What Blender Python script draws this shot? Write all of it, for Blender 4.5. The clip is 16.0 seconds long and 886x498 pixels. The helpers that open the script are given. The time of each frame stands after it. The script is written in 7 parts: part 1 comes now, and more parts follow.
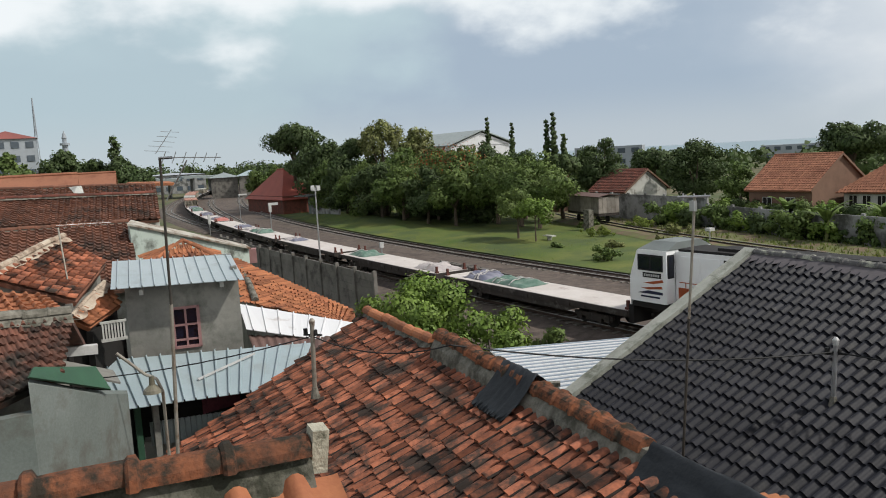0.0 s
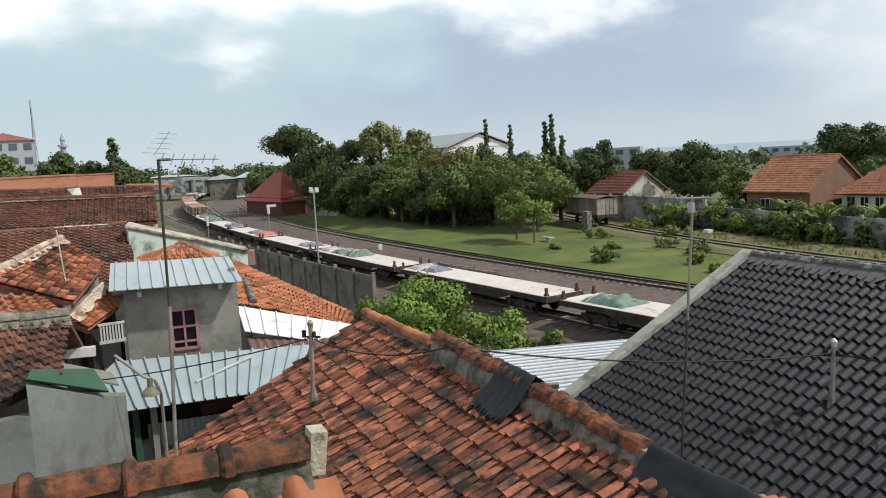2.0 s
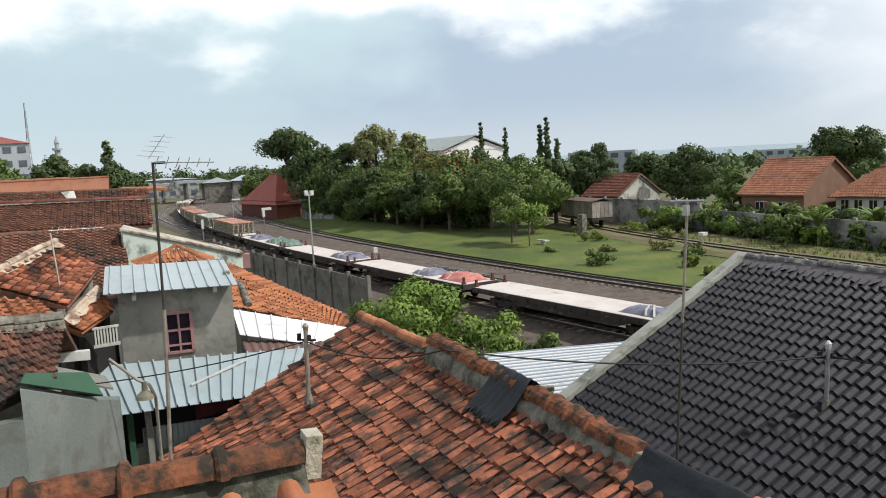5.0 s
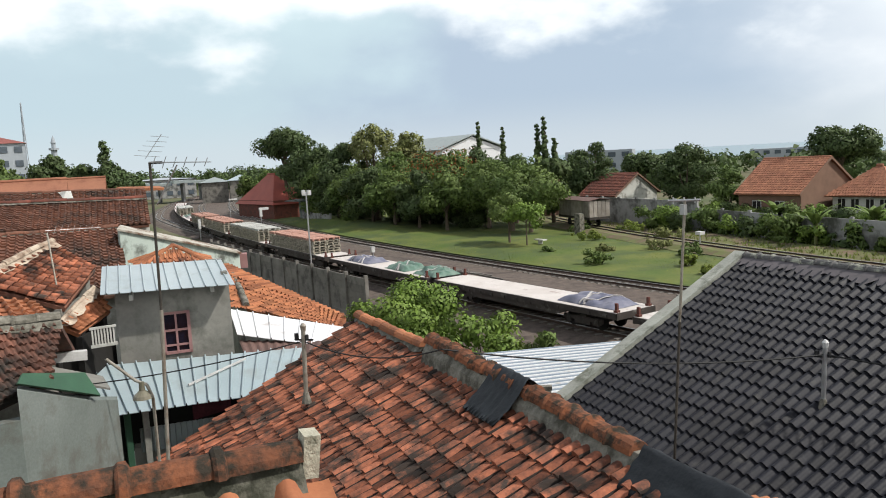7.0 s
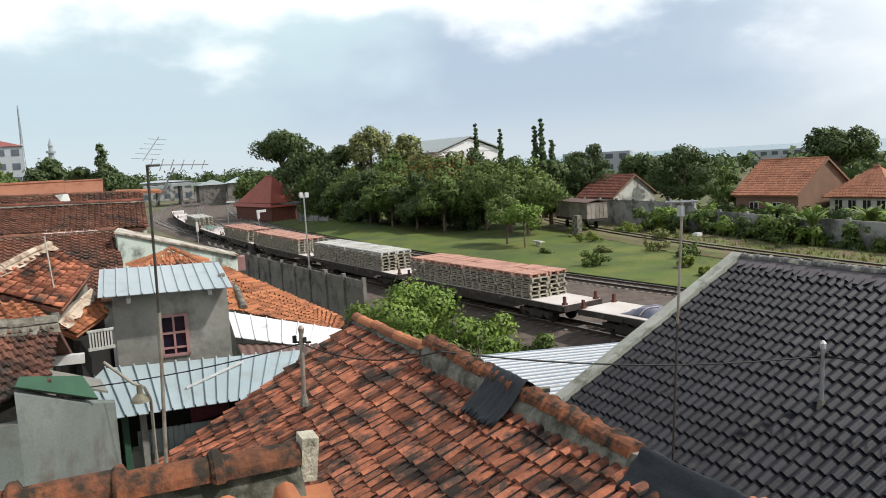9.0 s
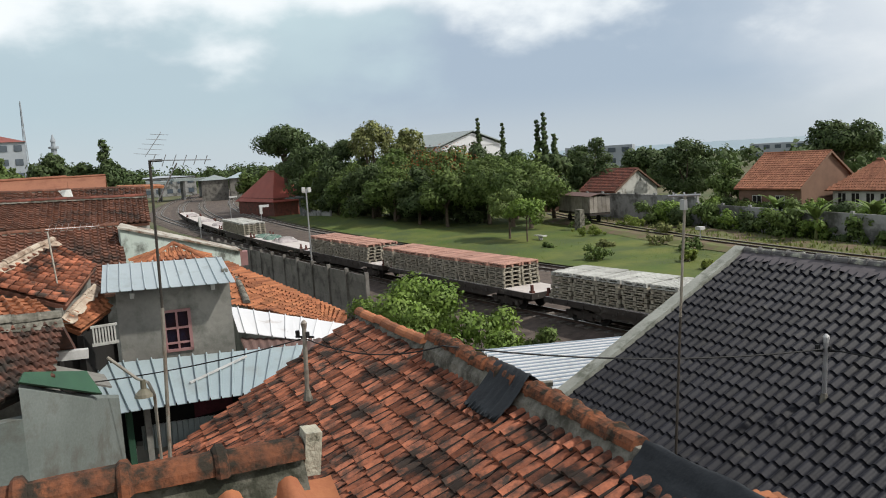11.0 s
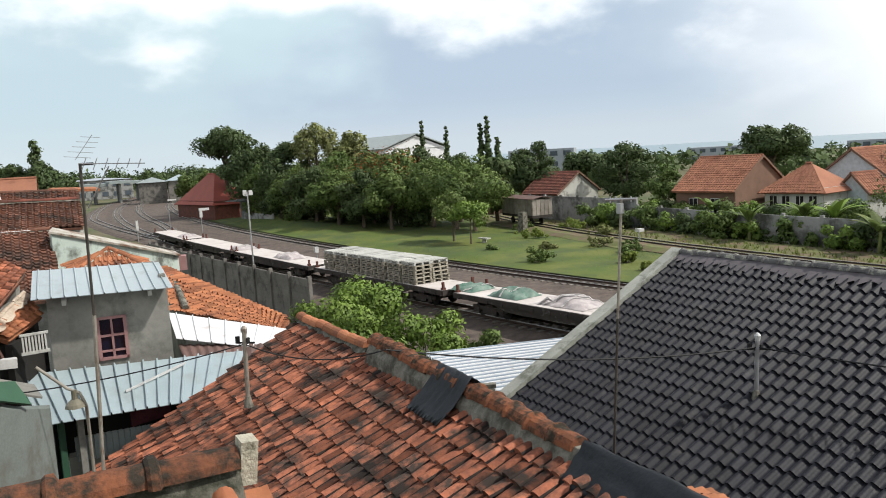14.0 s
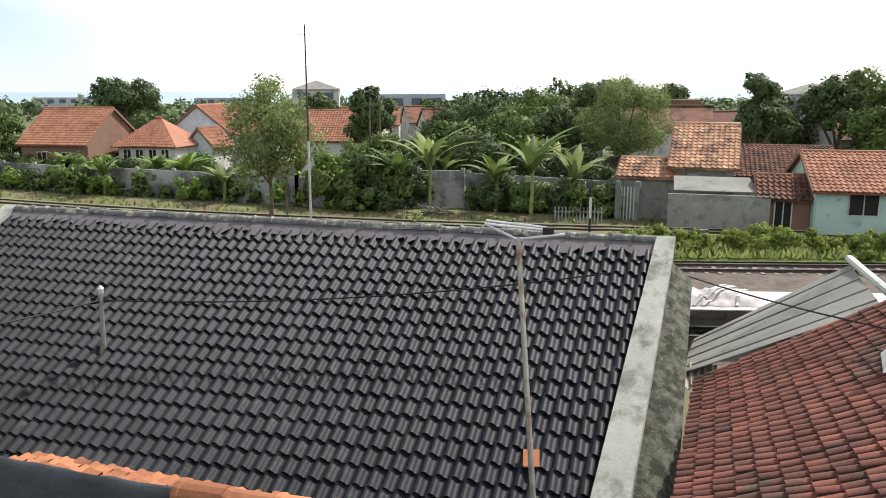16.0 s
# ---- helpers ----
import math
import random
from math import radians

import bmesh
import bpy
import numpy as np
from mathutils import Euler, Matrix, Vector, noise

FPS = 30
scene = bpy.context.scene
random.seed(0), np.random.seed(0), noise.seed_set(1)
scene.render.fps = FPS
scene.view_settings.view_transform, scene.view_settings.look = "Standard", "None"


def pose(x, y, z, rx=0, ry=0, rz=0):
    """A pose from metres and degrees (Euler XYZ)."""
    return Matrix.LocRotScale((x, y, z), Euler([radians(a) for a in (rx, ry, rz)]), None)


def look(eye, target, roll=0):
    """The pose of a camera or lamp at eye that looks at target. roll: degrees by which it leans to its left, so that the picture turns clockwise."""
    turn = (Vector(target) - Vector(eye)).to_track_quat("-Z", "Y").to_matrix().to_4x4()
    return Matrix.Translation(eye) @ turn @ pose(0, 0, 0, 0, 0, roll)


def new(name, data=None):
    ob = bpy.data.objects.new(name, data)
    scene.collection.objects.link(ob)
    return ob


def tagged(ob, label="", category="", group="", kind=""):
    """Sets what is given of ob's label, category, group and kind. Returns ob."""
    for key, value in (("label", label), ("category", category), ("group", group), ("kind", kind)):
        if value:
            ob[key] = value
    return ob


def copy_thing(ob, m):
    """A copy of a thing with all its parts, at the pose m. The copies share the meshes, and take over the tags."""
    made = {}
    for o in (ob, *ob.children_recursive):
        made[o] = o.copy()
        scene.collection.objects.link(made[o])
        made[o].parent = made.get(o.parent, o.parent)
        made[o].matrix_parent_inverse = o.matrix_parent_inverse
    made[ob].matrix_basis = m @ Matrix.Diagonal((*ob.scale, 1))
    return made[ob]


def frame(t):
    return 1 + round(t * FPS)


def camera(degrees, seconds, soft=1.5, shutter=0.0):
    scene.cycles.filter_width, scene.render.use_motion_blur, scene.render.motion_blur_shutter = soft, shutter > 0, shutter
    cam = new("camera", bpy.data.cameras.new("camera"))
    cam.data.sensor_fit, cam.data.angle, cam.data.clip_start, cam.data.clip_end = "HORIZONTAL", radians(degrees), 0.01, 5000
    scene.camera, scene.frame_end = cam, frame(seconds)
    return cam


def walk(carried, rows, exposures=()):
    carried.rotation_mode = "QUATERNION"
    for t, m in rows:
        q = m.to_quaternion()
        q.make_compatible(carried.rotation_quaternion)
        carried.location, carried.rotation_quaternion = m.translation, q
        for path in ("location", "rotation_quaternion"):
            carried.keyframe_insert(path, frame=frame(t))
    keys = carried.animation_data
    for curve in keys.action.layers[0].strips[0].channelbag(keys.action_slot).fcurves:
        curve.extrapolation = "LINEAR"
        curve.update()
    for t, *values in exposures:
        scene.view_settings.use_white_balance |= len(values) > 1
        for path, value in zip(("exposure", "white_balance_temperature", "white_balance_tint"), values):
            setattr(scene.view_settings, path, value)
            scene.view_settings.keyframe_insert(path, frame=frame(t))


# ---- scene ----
cam = camera(60.0, 16.0, soft=1.0)
# seconds, eye, tilt, lean, heading
ROWS = [
    (0.0, 0.000, 0.000, 8.050, 83.07, 3.11, 59.04),
    (0.5, 0.000, 0.000, 8.050, 83.23, 3.24, 59.11),
    (1.0, 0.000, 0.000, 8.050, 83.02, 3.16, 58.95),
    (1.5, 0.000, 0.000, 8.050, 83.05, 3.24, 59.15),
    (2.0, 0.000, 0.000, 8.050, 83.19, 3.13, 58.92),
    (2.5, 0.000, 0.000, 8.050, 83.16, 3.22, 58.91),
    (3.0, 0.000, 0.000, 8.050, 83.14, 3.15, 58.73),
    (3.5, 0.000, 0.000, 8.050, 83.24, 3.14, 58.62),
    (4.0, 0.000, 0.000, 8.050, 83.43, 3.08, 58.67),
    (6.5, 0.000, 0.000, 8.050, 83.32, 3.24, 58.36),
    (7.0, 0.000, 0.000, 8.050, 83.35, 3.20, 58.37),
    (7.5, 0.000, 0.000, 8.050, 83.46, 3.23, 58.42),
    (8.0, 0.000, 0.000, 8.050, 83.34, 3.36, 58.52),
    (8.5, 0.000, 0.000, 8.050, 83.46, 3.40, 58.27),
    (9.0, 0.000, 0.000, 8.050, 83.49, 3.33, 58.19),
    (11.5, 0.000, 0.000, 8.050, 83.04, 3.54, 58.38),
    (12.0, 0.000, 0.000, 8.050, 83.06, 3.49, 58.32),
    (12.5, 0.000, 0.000, 8.050, 83.25, 3.48, 58.27),
    (13.0, 0.004, 0.003, 8.050, 83.09, 3.39, 57.78),
    (13.5, -0.007, 0.010, 8.047, 82.95, 3.14, 56.54),
    (14.0, 0.021, 0.026, 8.060, 83.04, 3.33, 54.21),
    (14.5, 0.067, 0.046, 8.086, 82.62, 3.07, 50.16),
    (15.0, 0.139, 0.131, 8.056, 80.54, 3.00, 38.03),
    (15.5, 0.289, 0.073, 8.061, 79.07, 1.37, 22.08),
    (16.0, 0.325, 0.202, 8.000, 78.23, 0.11, 9.08),
]
walk(cam, [(t, pose(x, y, z, a, b, c)) for t, x, y, z, a, b, c in ROWS],
     [(0.0, -0.10), (0.5, -0.04), (1.0, 0.07), (2.0, 0.14), (3.0, 0.10), (4.0, 0.20), (7.0, 0.24), (9.0, 0.29), (11.5, -0.03), (12.0, 0.32), (12.5, 0.35), (14.5, 0.22), (15.0, 0.16), (15.5, 0.70), (16.0, 0.84)])

# ---------------------------------------------------------------- world and sun
SUN_TO = Vector((0.46, 0.47, 0.75)).normalized()
world = bpy.data.worlds.new("sky")
scene.world = world
world.use_nodes = True
wn, wl = world.node_tree.nodes, world.node_tree.links
wn.clear()


def wnode(kind, **kw):
    n = wn.new(kind)
    for k, v in kw.items():
        if k == "inp":
            for i, val in v.items():
                n.inputs[i].default_value = val
        elif k == "operation":
            n.operation = v
        elif k == "data_type":
            n.data_type = v
        elif k == "interpolation_type":
            n.interpolation_type = v
    return n


sky = wnode("ShaderNodeTexSky")
sky.sky_type, sky.sun_disc = "NISHITA", False
sky.sun_elevation, sky.sun_rotation = math.asin(SUN_TO.z), math.atan2(SUN_TO.x, SUN_TO.y)
tex = wnode("ShaderNodeTexCoord")
mapping = wnode("ShaderNodeMapping")
mapping.inputs["Scale"].default_value = (1.0, 1.0, 1.9)
mapping.inputs["Rotation"].default_value = (0.0, 0.0, 0.6)
wl.new(tex.outputs["Generated"], mapping.inputs["Vector"])
nz = wnode("ShaderNodeTexNoise", inp={"Scale": 1.45, "Detail": 7.0, "Roughness": 0.45, "Distortion": 0.2})
wl.new(mapping.outputs[0], nz.inputs["Vector"])
nz2 = wnode("ShaderNodeTexNoise", inp={"Scale": 4.2, "Detail": 8.0, "Roughness": 0.52})
wl.new(mapping.outputs[0], nz2.inputs["Vector"])
ramp = wnode("ShaderNodeValToRGB")
els = ramp.color_ramp.elements
els[0].position, els[0].color = 0.34, (0.52, 0.65, 0.72, 1)
els[1].position, els[1].color = 0.61, (1.08, 1.12, 1.12, 1)
mid = els.new(0.5)
mid.color = (0.66, 0.82, 0.86, 1)
wl.new(nz.outputs["Fac"], ramp.inputs["Fac"])
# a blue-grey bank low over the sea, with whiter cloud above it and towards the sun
sep = wnode("ShaderNodeSeparateXYZ")
wl.new(tex.outputs["Generated"], sep.inputs[0])


def wmix(fac, a, colour):
    m = wnode("ShaderNodeMix", data_type="RGBA")
    m.inputs["B"].default_value = colour
    wl.new(fac, m.inputs["Factor"])
    wl.new(a, m.inputs["A"])
    return m.outputs["Result"]


def wsum(value, gain, offset, lo, hi):
    """Noise times gain plus value, ranged from lo..hi to 0..1, smoothly."""
    m = wnode("ShaderNodeMath", operation="MULTIPLY_ADD", inp={1: gain, 2: offset})
    wl.new(nz2.outputs["Fac"], m.inputs[0])
    a = wnode("ShaderNodeMath", operation="ADD")
    wl.new(m.outputs[0], a.inputs[0])
    wl.new(value, a.inputs[1])
    r = wnode("ShaderNodeMapRange", interpolation_type="SMOOTHSTEP", inp={"From Min": lo, "From Max": hi})
    wl.new(a.outputs[0], r.inputs["Value"])
    return r.outputs[0]


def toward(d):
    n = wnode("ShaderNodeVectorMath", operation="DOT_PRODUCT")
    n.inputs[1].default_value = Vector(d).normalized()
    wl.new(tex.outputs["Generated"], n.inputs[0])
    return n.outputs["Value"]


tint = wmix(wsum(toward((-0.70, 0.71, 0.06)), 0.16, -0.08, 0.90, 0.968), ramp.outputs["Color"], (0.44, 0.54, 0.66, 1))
# paler, faintly warm air just over the horizon
low_air = wnode("ShaderNodeMapRange", interpolation_type="SMOOTHSTEP", inp={"From Min": 0.0, "From Max": 0.085, "To Min": 0.75, "To Max": 0.0})
wl.new(sep.outputs["Z"], low_air.inputs["Value"])
tint = wmix(low_air.outputs[0], tint, (0.62, 0.69, 0.74, 1))
# heaped white cloud above the bank, with broken edges
tint = wmix(wsum(sep.outputs["Z"], 0.26, -0.13, 0.125, 0.185), tint, (1.04, 1.09, 1.11, 1))
tint = wmix(wsum(toward(SUN_TO), 0.3, -0.15, 0.10, 0.50), tint, (1.2, 1.2, 1.18, 1))
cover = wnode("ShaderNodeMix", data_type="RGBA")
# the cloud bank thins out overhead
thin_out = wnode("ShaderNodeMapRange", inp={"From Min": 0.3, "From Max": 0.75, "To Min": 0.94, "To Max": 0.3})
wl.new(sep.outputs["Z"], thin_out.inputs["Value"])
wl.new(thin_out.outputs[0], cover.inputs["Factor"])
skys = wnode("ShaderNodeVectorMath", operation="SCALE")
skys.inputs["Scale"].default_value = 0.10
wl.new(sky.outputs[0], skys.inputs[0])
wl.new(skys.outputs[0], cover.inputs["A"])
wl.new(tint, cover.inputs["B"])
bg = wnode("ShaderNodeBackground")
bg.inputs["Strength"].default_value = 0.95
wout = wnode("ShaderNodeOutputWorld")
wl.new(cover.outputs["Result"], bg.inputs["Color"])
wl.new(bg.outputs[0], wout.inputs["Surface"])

sun = new("sun", bpy.data.lights.new("sun", "SUN"))
sun.data.energy, sun.data.angle, sun.data.color = 4.0, radians(2.0), (1.0, 0.96, 0.89)
sun.matrix_world = look((0, 0, 60), Vector((0, 0, 60)) - SUN_TO)


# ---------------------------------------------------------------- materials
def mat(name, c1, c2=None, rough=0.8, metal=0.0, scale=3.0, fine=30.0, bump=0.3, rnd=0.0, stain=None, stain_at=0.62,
        stain_scale=1.2, trans=0.0, spec=0.35, tone=0.69):
    m = bpy.data.materials.new(name)
    m.use_nodes = True
    n, l = m.node_tree.nodes, m.node_tree.links
    b = n["Principled BSDF"]
    b.inputs["Roughness"].default_value, b.inputs["Metallic"].default_value = rough, metal
    b.inputs["Specular IOR Level"].default_value = spec
    c2 = c2 or tuple(0.72 * v for v in c1)
    c1, c2, stain = (tuple(tone * v for v in c) if c else None for c in (c1, c2, stain))
    co = n.new("ShaderNodeTexCoord")
    geo = n.new("ShaderNodeNewGeometry")
    a = n.new("ShaderNodeTexNoise")
    a.inputs["Scale"].default_value, a.inputs["Detail"].default_value = scale, 5.0
    f = n.new("ShaderNodeTexNoise")
    f.inputs["Scale"].default_value, f.inputs["Detail"].default_value = fine, 4.0
    for t in (a, f):
        l.new(geo.outputs["Position"] if rnd >= 0 else co.outputs["Object"], t.inputs["Vector"])
    add = n.new("ShaderNodeMath")
    add.operation = "MULTIPLY_ADD"
    add.inputs[1].default_value = 0.45
    l.new(f.outputs["Fac"], add.inputs[0])
    l.new(a.outputs["Fac"], add.inputs[2])
    rg = n.new("ShaderNodeMapRange")
    rg.inputs["From Min"].default_value, rg.inputs["From Max"].default_value = 0.48, 0.95
    l.new(add.outputs[0], rg.inputs["Value"])
    mx = n.new("ShaderNodeMix")
    mx.data_type = "RGBA"
    mx.inputs["A"].default_value, mx.inputs["B"].default_value = (*c1, 1), (*c2, 1)
    l.new(rg.outputs[0], mx.inputs["Factor"])
    col = mx.outputs["Result"]
    if stain:
        s = n.new("ShaderNodeTexNoise")
        s.inputs["Scale"].default_value, s.inputs["Detail"].default_value, s.inputs["Roughness"].default_value = stain_scale, 7.0, 0.65
        l.new(geo.outputs["Position"], s.inputs["Vector"])
        sr = n.new("ShaderNodeMapRange")
        sr.inputs["From Min"].default_value, sr.inputs["From Max"].default_value = stain_at - 0.07, stain_at + 0.07
        l.new(s.outputs["Fac"], sr.inputs["Value"])
        sm = n.new("ShaderNodeMix")
        sm.data_type = "RGBA"
        sm.inputs["B"].default_value = (*stain, 1)
        l.new(sr.outputs[0], sm.inputs["Factor"])
        l.new(col, sm.inputs["A"])
        col = sm.outputs["Result"]
    if rnd > 0:
        oi = n.new("ShaderNodeObjectInfo")
        sm2 = n.new("ShaderNodeMath")
        l.new(oi.outputs["Random"], sm2.inputs[0])
        l.new(geo.outputs["Random Per Island"], sm2.inputs[1])
        fr = n.new("ShaderNodeMath")
        fr.operation = "FRACT"
        l.new(sm2.outputs[0], fr.inputs[0])
        vr = n.new("ShaderNodeMapRange")
        vr.inputs["To Min"].default_value, vr.inputs["To Max"].default_value = 1.0 - rnd, 1.0 + rnd
        l.new(fr.outputs[0], vr.inputs["Value"])
        hs = n.new("ShaderNodeHueSaturation")
        l.new(vr.outputs[0], hs.inputs["Value"])
        l.new(col, hs.inputs["Color"])
        col = hs.outputs["Color"]
    l.new(col, b.inputs["Base Color"])
    if bump:
        bp = n.new("ShaderNodeBump")
        bp.inputs["Strength"].default_value, bp.inputs["Distance"].default_value = bump, 0.02
        l.new(add.outputs[0], bp.inputs["Height"])
        l.new(bp.outputs[0], b.inputs["Normal"])
    if trans:
        tr = n.new("ShaderNodeBsdfTranslucent")
        l.new(col, tr.inputs["Color"])
        ms = n.new("ShaderNodeMixShader")
        ms.inputs[0].default_value = trans
        l.new(b.outputs[0], ms.inputs[1])
        l.new(tr.outputs[0], ms.inputs[2])
        l.new(ms.outputs[0], n["Material Output"].inputs["Surface"])
    return m


CLAY = mat("clay_tile", (0.46, 0.16, 0.085), (0.20, 0.078, 0.05), 0.9, scale=6, fine=38, bump=0.8, rnd=0.65, stain=(0.05, 0.037, 0.03), stain_at=0.535, stain_scale=2.2, spec=0.2)
# dark brown that paints the shade of the tile joints
JOINT_SHADE = mat("tile_joint_shade", (0.05, 0.036, 0.03), (0.028, 0.022, 0.018), 0.95, scale=6)
CAP_OLD = mat("old_ridge_cap", (0.34, 0.125, 0.06), (0.15, 0.07, 0.045), 0.95, scale=6, fine=40, bump=0.9, rnd=0.2, stain=(0.05, 0.042, 0.032), stain_at=0.52, stain_scale=7, spec=0.15)
MORTAR_MOSS = mat("mossy_mortar", (0.20, 0.19, 0.155), (0.085, 0.085, 0.062), 0.95, scale=7, fine=45, bump=1.0, stain=(0.04, 0.042, 0.028), stain_at=0.5, stain_scale=6)
CLAY_PATCH = mat("clay_tile_patched", (0.55, 0.33, 0.20), (0.36, 0.17, 0.10), 0.9, scale=1.2, fine=8, rnd=0.35, stain=(0.14, 0.075, 0.05), stain_at=0.57, stain_scale=0.9)
ZINC_BLUE = mat("blue_zinc_sheet", (0.50, 0.60, 0.63), (0.41, 0.50, 0.53), 0.5, metal=0.2, scale=0.8, bump=0.05, stain=(0.40, 0.46, 0.46), stain_at=0.62)
CLAY_OR = mat("clay_tile_orange", (0.47, 0.19, 0.085), (0.35, 0.125, 0.06), 0.9, scale=2, bump=0.5, rnd=0.35, stain=(0.16, 0.06, 0.035), stain_at=0.6)
CLAY_OLD = mat("clay_tile_old", (0.24, 0.10, 0.06), (0.13, 0.062, 0.042), 0.9, scale=1.2, rnd=0.32, stain=(0.05, 0.038, 0.03), stain_at=0.57, stain_scale=0.9)
CLAY_MOSS = mat("clay_tile_mossy", (0.21, 0.085, 0.055), (0.09, 0.045, 0.032), 0.9, scale=2.5, rnd=0.45, stain=(0.035, 0.03, 0.024), stain_at=0.55)
CLAY_RED = mat("clay_tile_red", (0.23, 0.075, 0.05), (0.12, 0.046, 0.034), 0.9, scale=2.5, bump=0.5, rnd=0.3, stain=(0.09, 0.055, 0.04), stain_at=0.6)
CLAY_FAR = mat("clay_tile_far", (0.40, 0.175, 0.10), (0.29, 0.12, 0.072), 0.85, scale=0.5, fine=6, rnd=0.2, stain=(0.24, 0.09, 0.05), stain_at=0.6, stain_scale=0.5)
DARK = mat("dark_glazed_tile", (0.0215, 0.0225, 0.029), (0.0145, 0.0145, 0.0195), 0.55, scale=1.5, rnd=0.3, bump=0.2, stain=(0.055, 0.053, 0.052), stain_at=0.64, stain_scale=3.5, spec=0.2)
DARKCAP = mat("dark_ridge_cap", (0.15, 0.145, 0.14), (0.09, 0.088, 0.088), 0.7, scale=4, bump=0.6, stain=(0.42, 0.43, 0.34), stain_at=0.58, stain_scale=5)
MORTAR = mat("mortar", (0.33, 0.31, 0.26), (0.17, 0.16, 0.13), 0.95, scale=9, fine=40, bump=0.9, stain=(0.09, 0.085, 0.065), stain_at=0.52, stain_scale=3)
MORTAR_DK = mat("purple_mortar", (0.17, 0.15, 0.16), (0.12, 0.11, 0.115), 0.9, scale=4)
CEMENT = mat("cement_render", (0.36, 0.35, 0.31), (0.25, 0.245, 0.22), 0.92, scale=1.0, fine=12, stain=(0.19, 0.19, 0.165), stain_at=0.55, stain_scale=1.6)
CEMENT_PALE = mat("pale_cement_coping", (0.50, 0.51, 0.45), (0.30, 0.31, 0.27), 0.85, scale=1.6, stain=(0.17, 0.18, 0.14), stain_at=0.56, stain_scale=2.4)
PLASTER = mat("white_plaster", (0.66, 0.66, 0.61), (0.5, 0.5, 0.46), 0.9, scale=0.9, stain=(0.22, 0.21, 0.18), stain_at=0.6, stain_scale=0.9)
PLASTER_MINT = mat("mint_plaster", (0.50, 0.66, 0.60), (0.42, 0.56, 0.51), 0.9, scale=0.7, stain=(0.3, 0.34, 0.3), stain_at=0.62)
PLASTER_DIRTY = mat("stained_wall", (0.23, 0.262, 0.245), (0.14, 0.165, 0.15), 0.9, scale=1.0, stain=(0.13, 0.13, 0.11), stain_at=0.57, stain_scale=1.3)
BRICKISH = mat("brown_wall", (0.27, 0.16, 0.11), (0.19, 0.115, 0.08), 0.9, scale=0.8)
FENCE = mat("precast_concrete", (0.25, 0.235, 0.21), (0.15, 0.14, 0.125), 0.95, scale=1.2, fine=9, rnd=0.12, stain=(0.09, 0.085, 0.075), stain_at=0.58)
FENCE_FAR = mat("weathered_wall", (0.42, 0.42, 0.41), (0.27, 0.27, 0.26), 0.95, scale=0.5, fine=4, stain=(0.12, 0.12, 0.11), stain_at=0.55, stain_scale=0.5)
ZINC = mat("zinc_sheet", (0.62, 0.70, 0.72), (0.52, 0.60, 0.63), 0.45, metal=0.35, scale=0.8, bump=0.05, stain=(0.45, 0.5, 0.5), stain_at=0.64)
ZINC_OLD = mat("zinc_sheet_dull", (0.42, 0.47, 0.46), (0.33, 0.38, 0.37), 0.5, metal=0.3, scale=0.9, bump=0.05)
WHITEMETAL = mat("white_metal_sheet", (0.92, 0.92, 0.93), (0.86, 0.86, 0.87), 0.42, metal=0.1, scale=1.2, bump=0.05, stain=(0.42, 0.33, 0.28), stain_at=0.69)
RUSTY = mat("rusty_sheet", (0.22, 0.13, 0.11), (0.13, 0.085, 0.075), 0.85, scale=3)
GREENMETAL = mat("green_painted_sheet", (0.04, 0.12, 0.065), (0.03, 0.085, 0.05), 0.7, scale=2)
ASBESTOS = mat("asbestos_cement_sheet", (0.30, 0.295, 0.265), (0.20, 0.195, 0.175), 0.9, scale=0.8, stain=(0.16, 0.155, 0.13), stain_at=0.6)
TARP_BLACK = mat("black_tar_sheet", (0.03, 0.036, 0.042), (0.016, 0.019, 0.023), 0.65, scale=3, bump=0.5, spec=0.2)
GALV = mat("galvanised_pipe", (0.45, 0.42, 0.36), (0.3, 0.27, 0.22), 0.5, metal=0.4, scale=6, stain=(0.2, 0.1, 0.05), stain_at=0.6, stain_scale=4)
GALV_DK = mat("dark_pipe", (0.09, 0.075, 0.06), (0.05, 0.045, 0.04), 0.6, metal=0.3, scale=6)
ALU = mat("aluminium", (0.62, 0.63, 0.64), (0.5, 0.5, 0.5), 0.4, metal=0.7, scale=5, bump=0)
WHITEPVC = mat("white_plastic", (0.75, 0.75, 0.73), None, 0.5, scale=5, bump=0)
BLACK = mat("black_rubber", (0.02, 0.02, 0.02), None, 0.7, scale=8)
PINK = mat("pink_painted_wood", (0.46, 0.25, 0.24), (0.36, 0.19, 0.18), 0.7, scale=4)
DARKGLASS = mat("dark_glass", (0.012, 0.014, 0.03), None, 0.08, scale=3, bump=0, spec=0.6)
# near-black base colour painted as the shade of gaps and rooms
SHADE_IN = mat("interior_shade", (0.02, 0.018, 0.016), None, 0.9, scale=3)
BALLAST = mat("ballast", (0.18, 0.138, 0.112), (0.085, 0.066, 0.055), 0.95, scale=2.5, fine=14, bump=1.0, stain=(0.06, 0.045, 0.038), stain_at=0.6, stain_scale=0.6)
DRY = mat("dry_earth", (0.22, 0.155, 0.10), (0.12, 0.09, 0.055), 0.95, scale=0.5, fine=7, bump=0.8, stain=(0.16, 0.18, 0.06), stain_at=0.5, stain_scale=0.5)
RAIL = mat("rail_steel", (0.10, 0.06, 0.045), (0.06, 0.04, 0.03), 0.6, metal=0.3, scale=5)
RAILTOP = mat("polished_rail", (0.42, 0.40, 0.38), None, 0.3, metal=0.8, scale=5, bump=0)
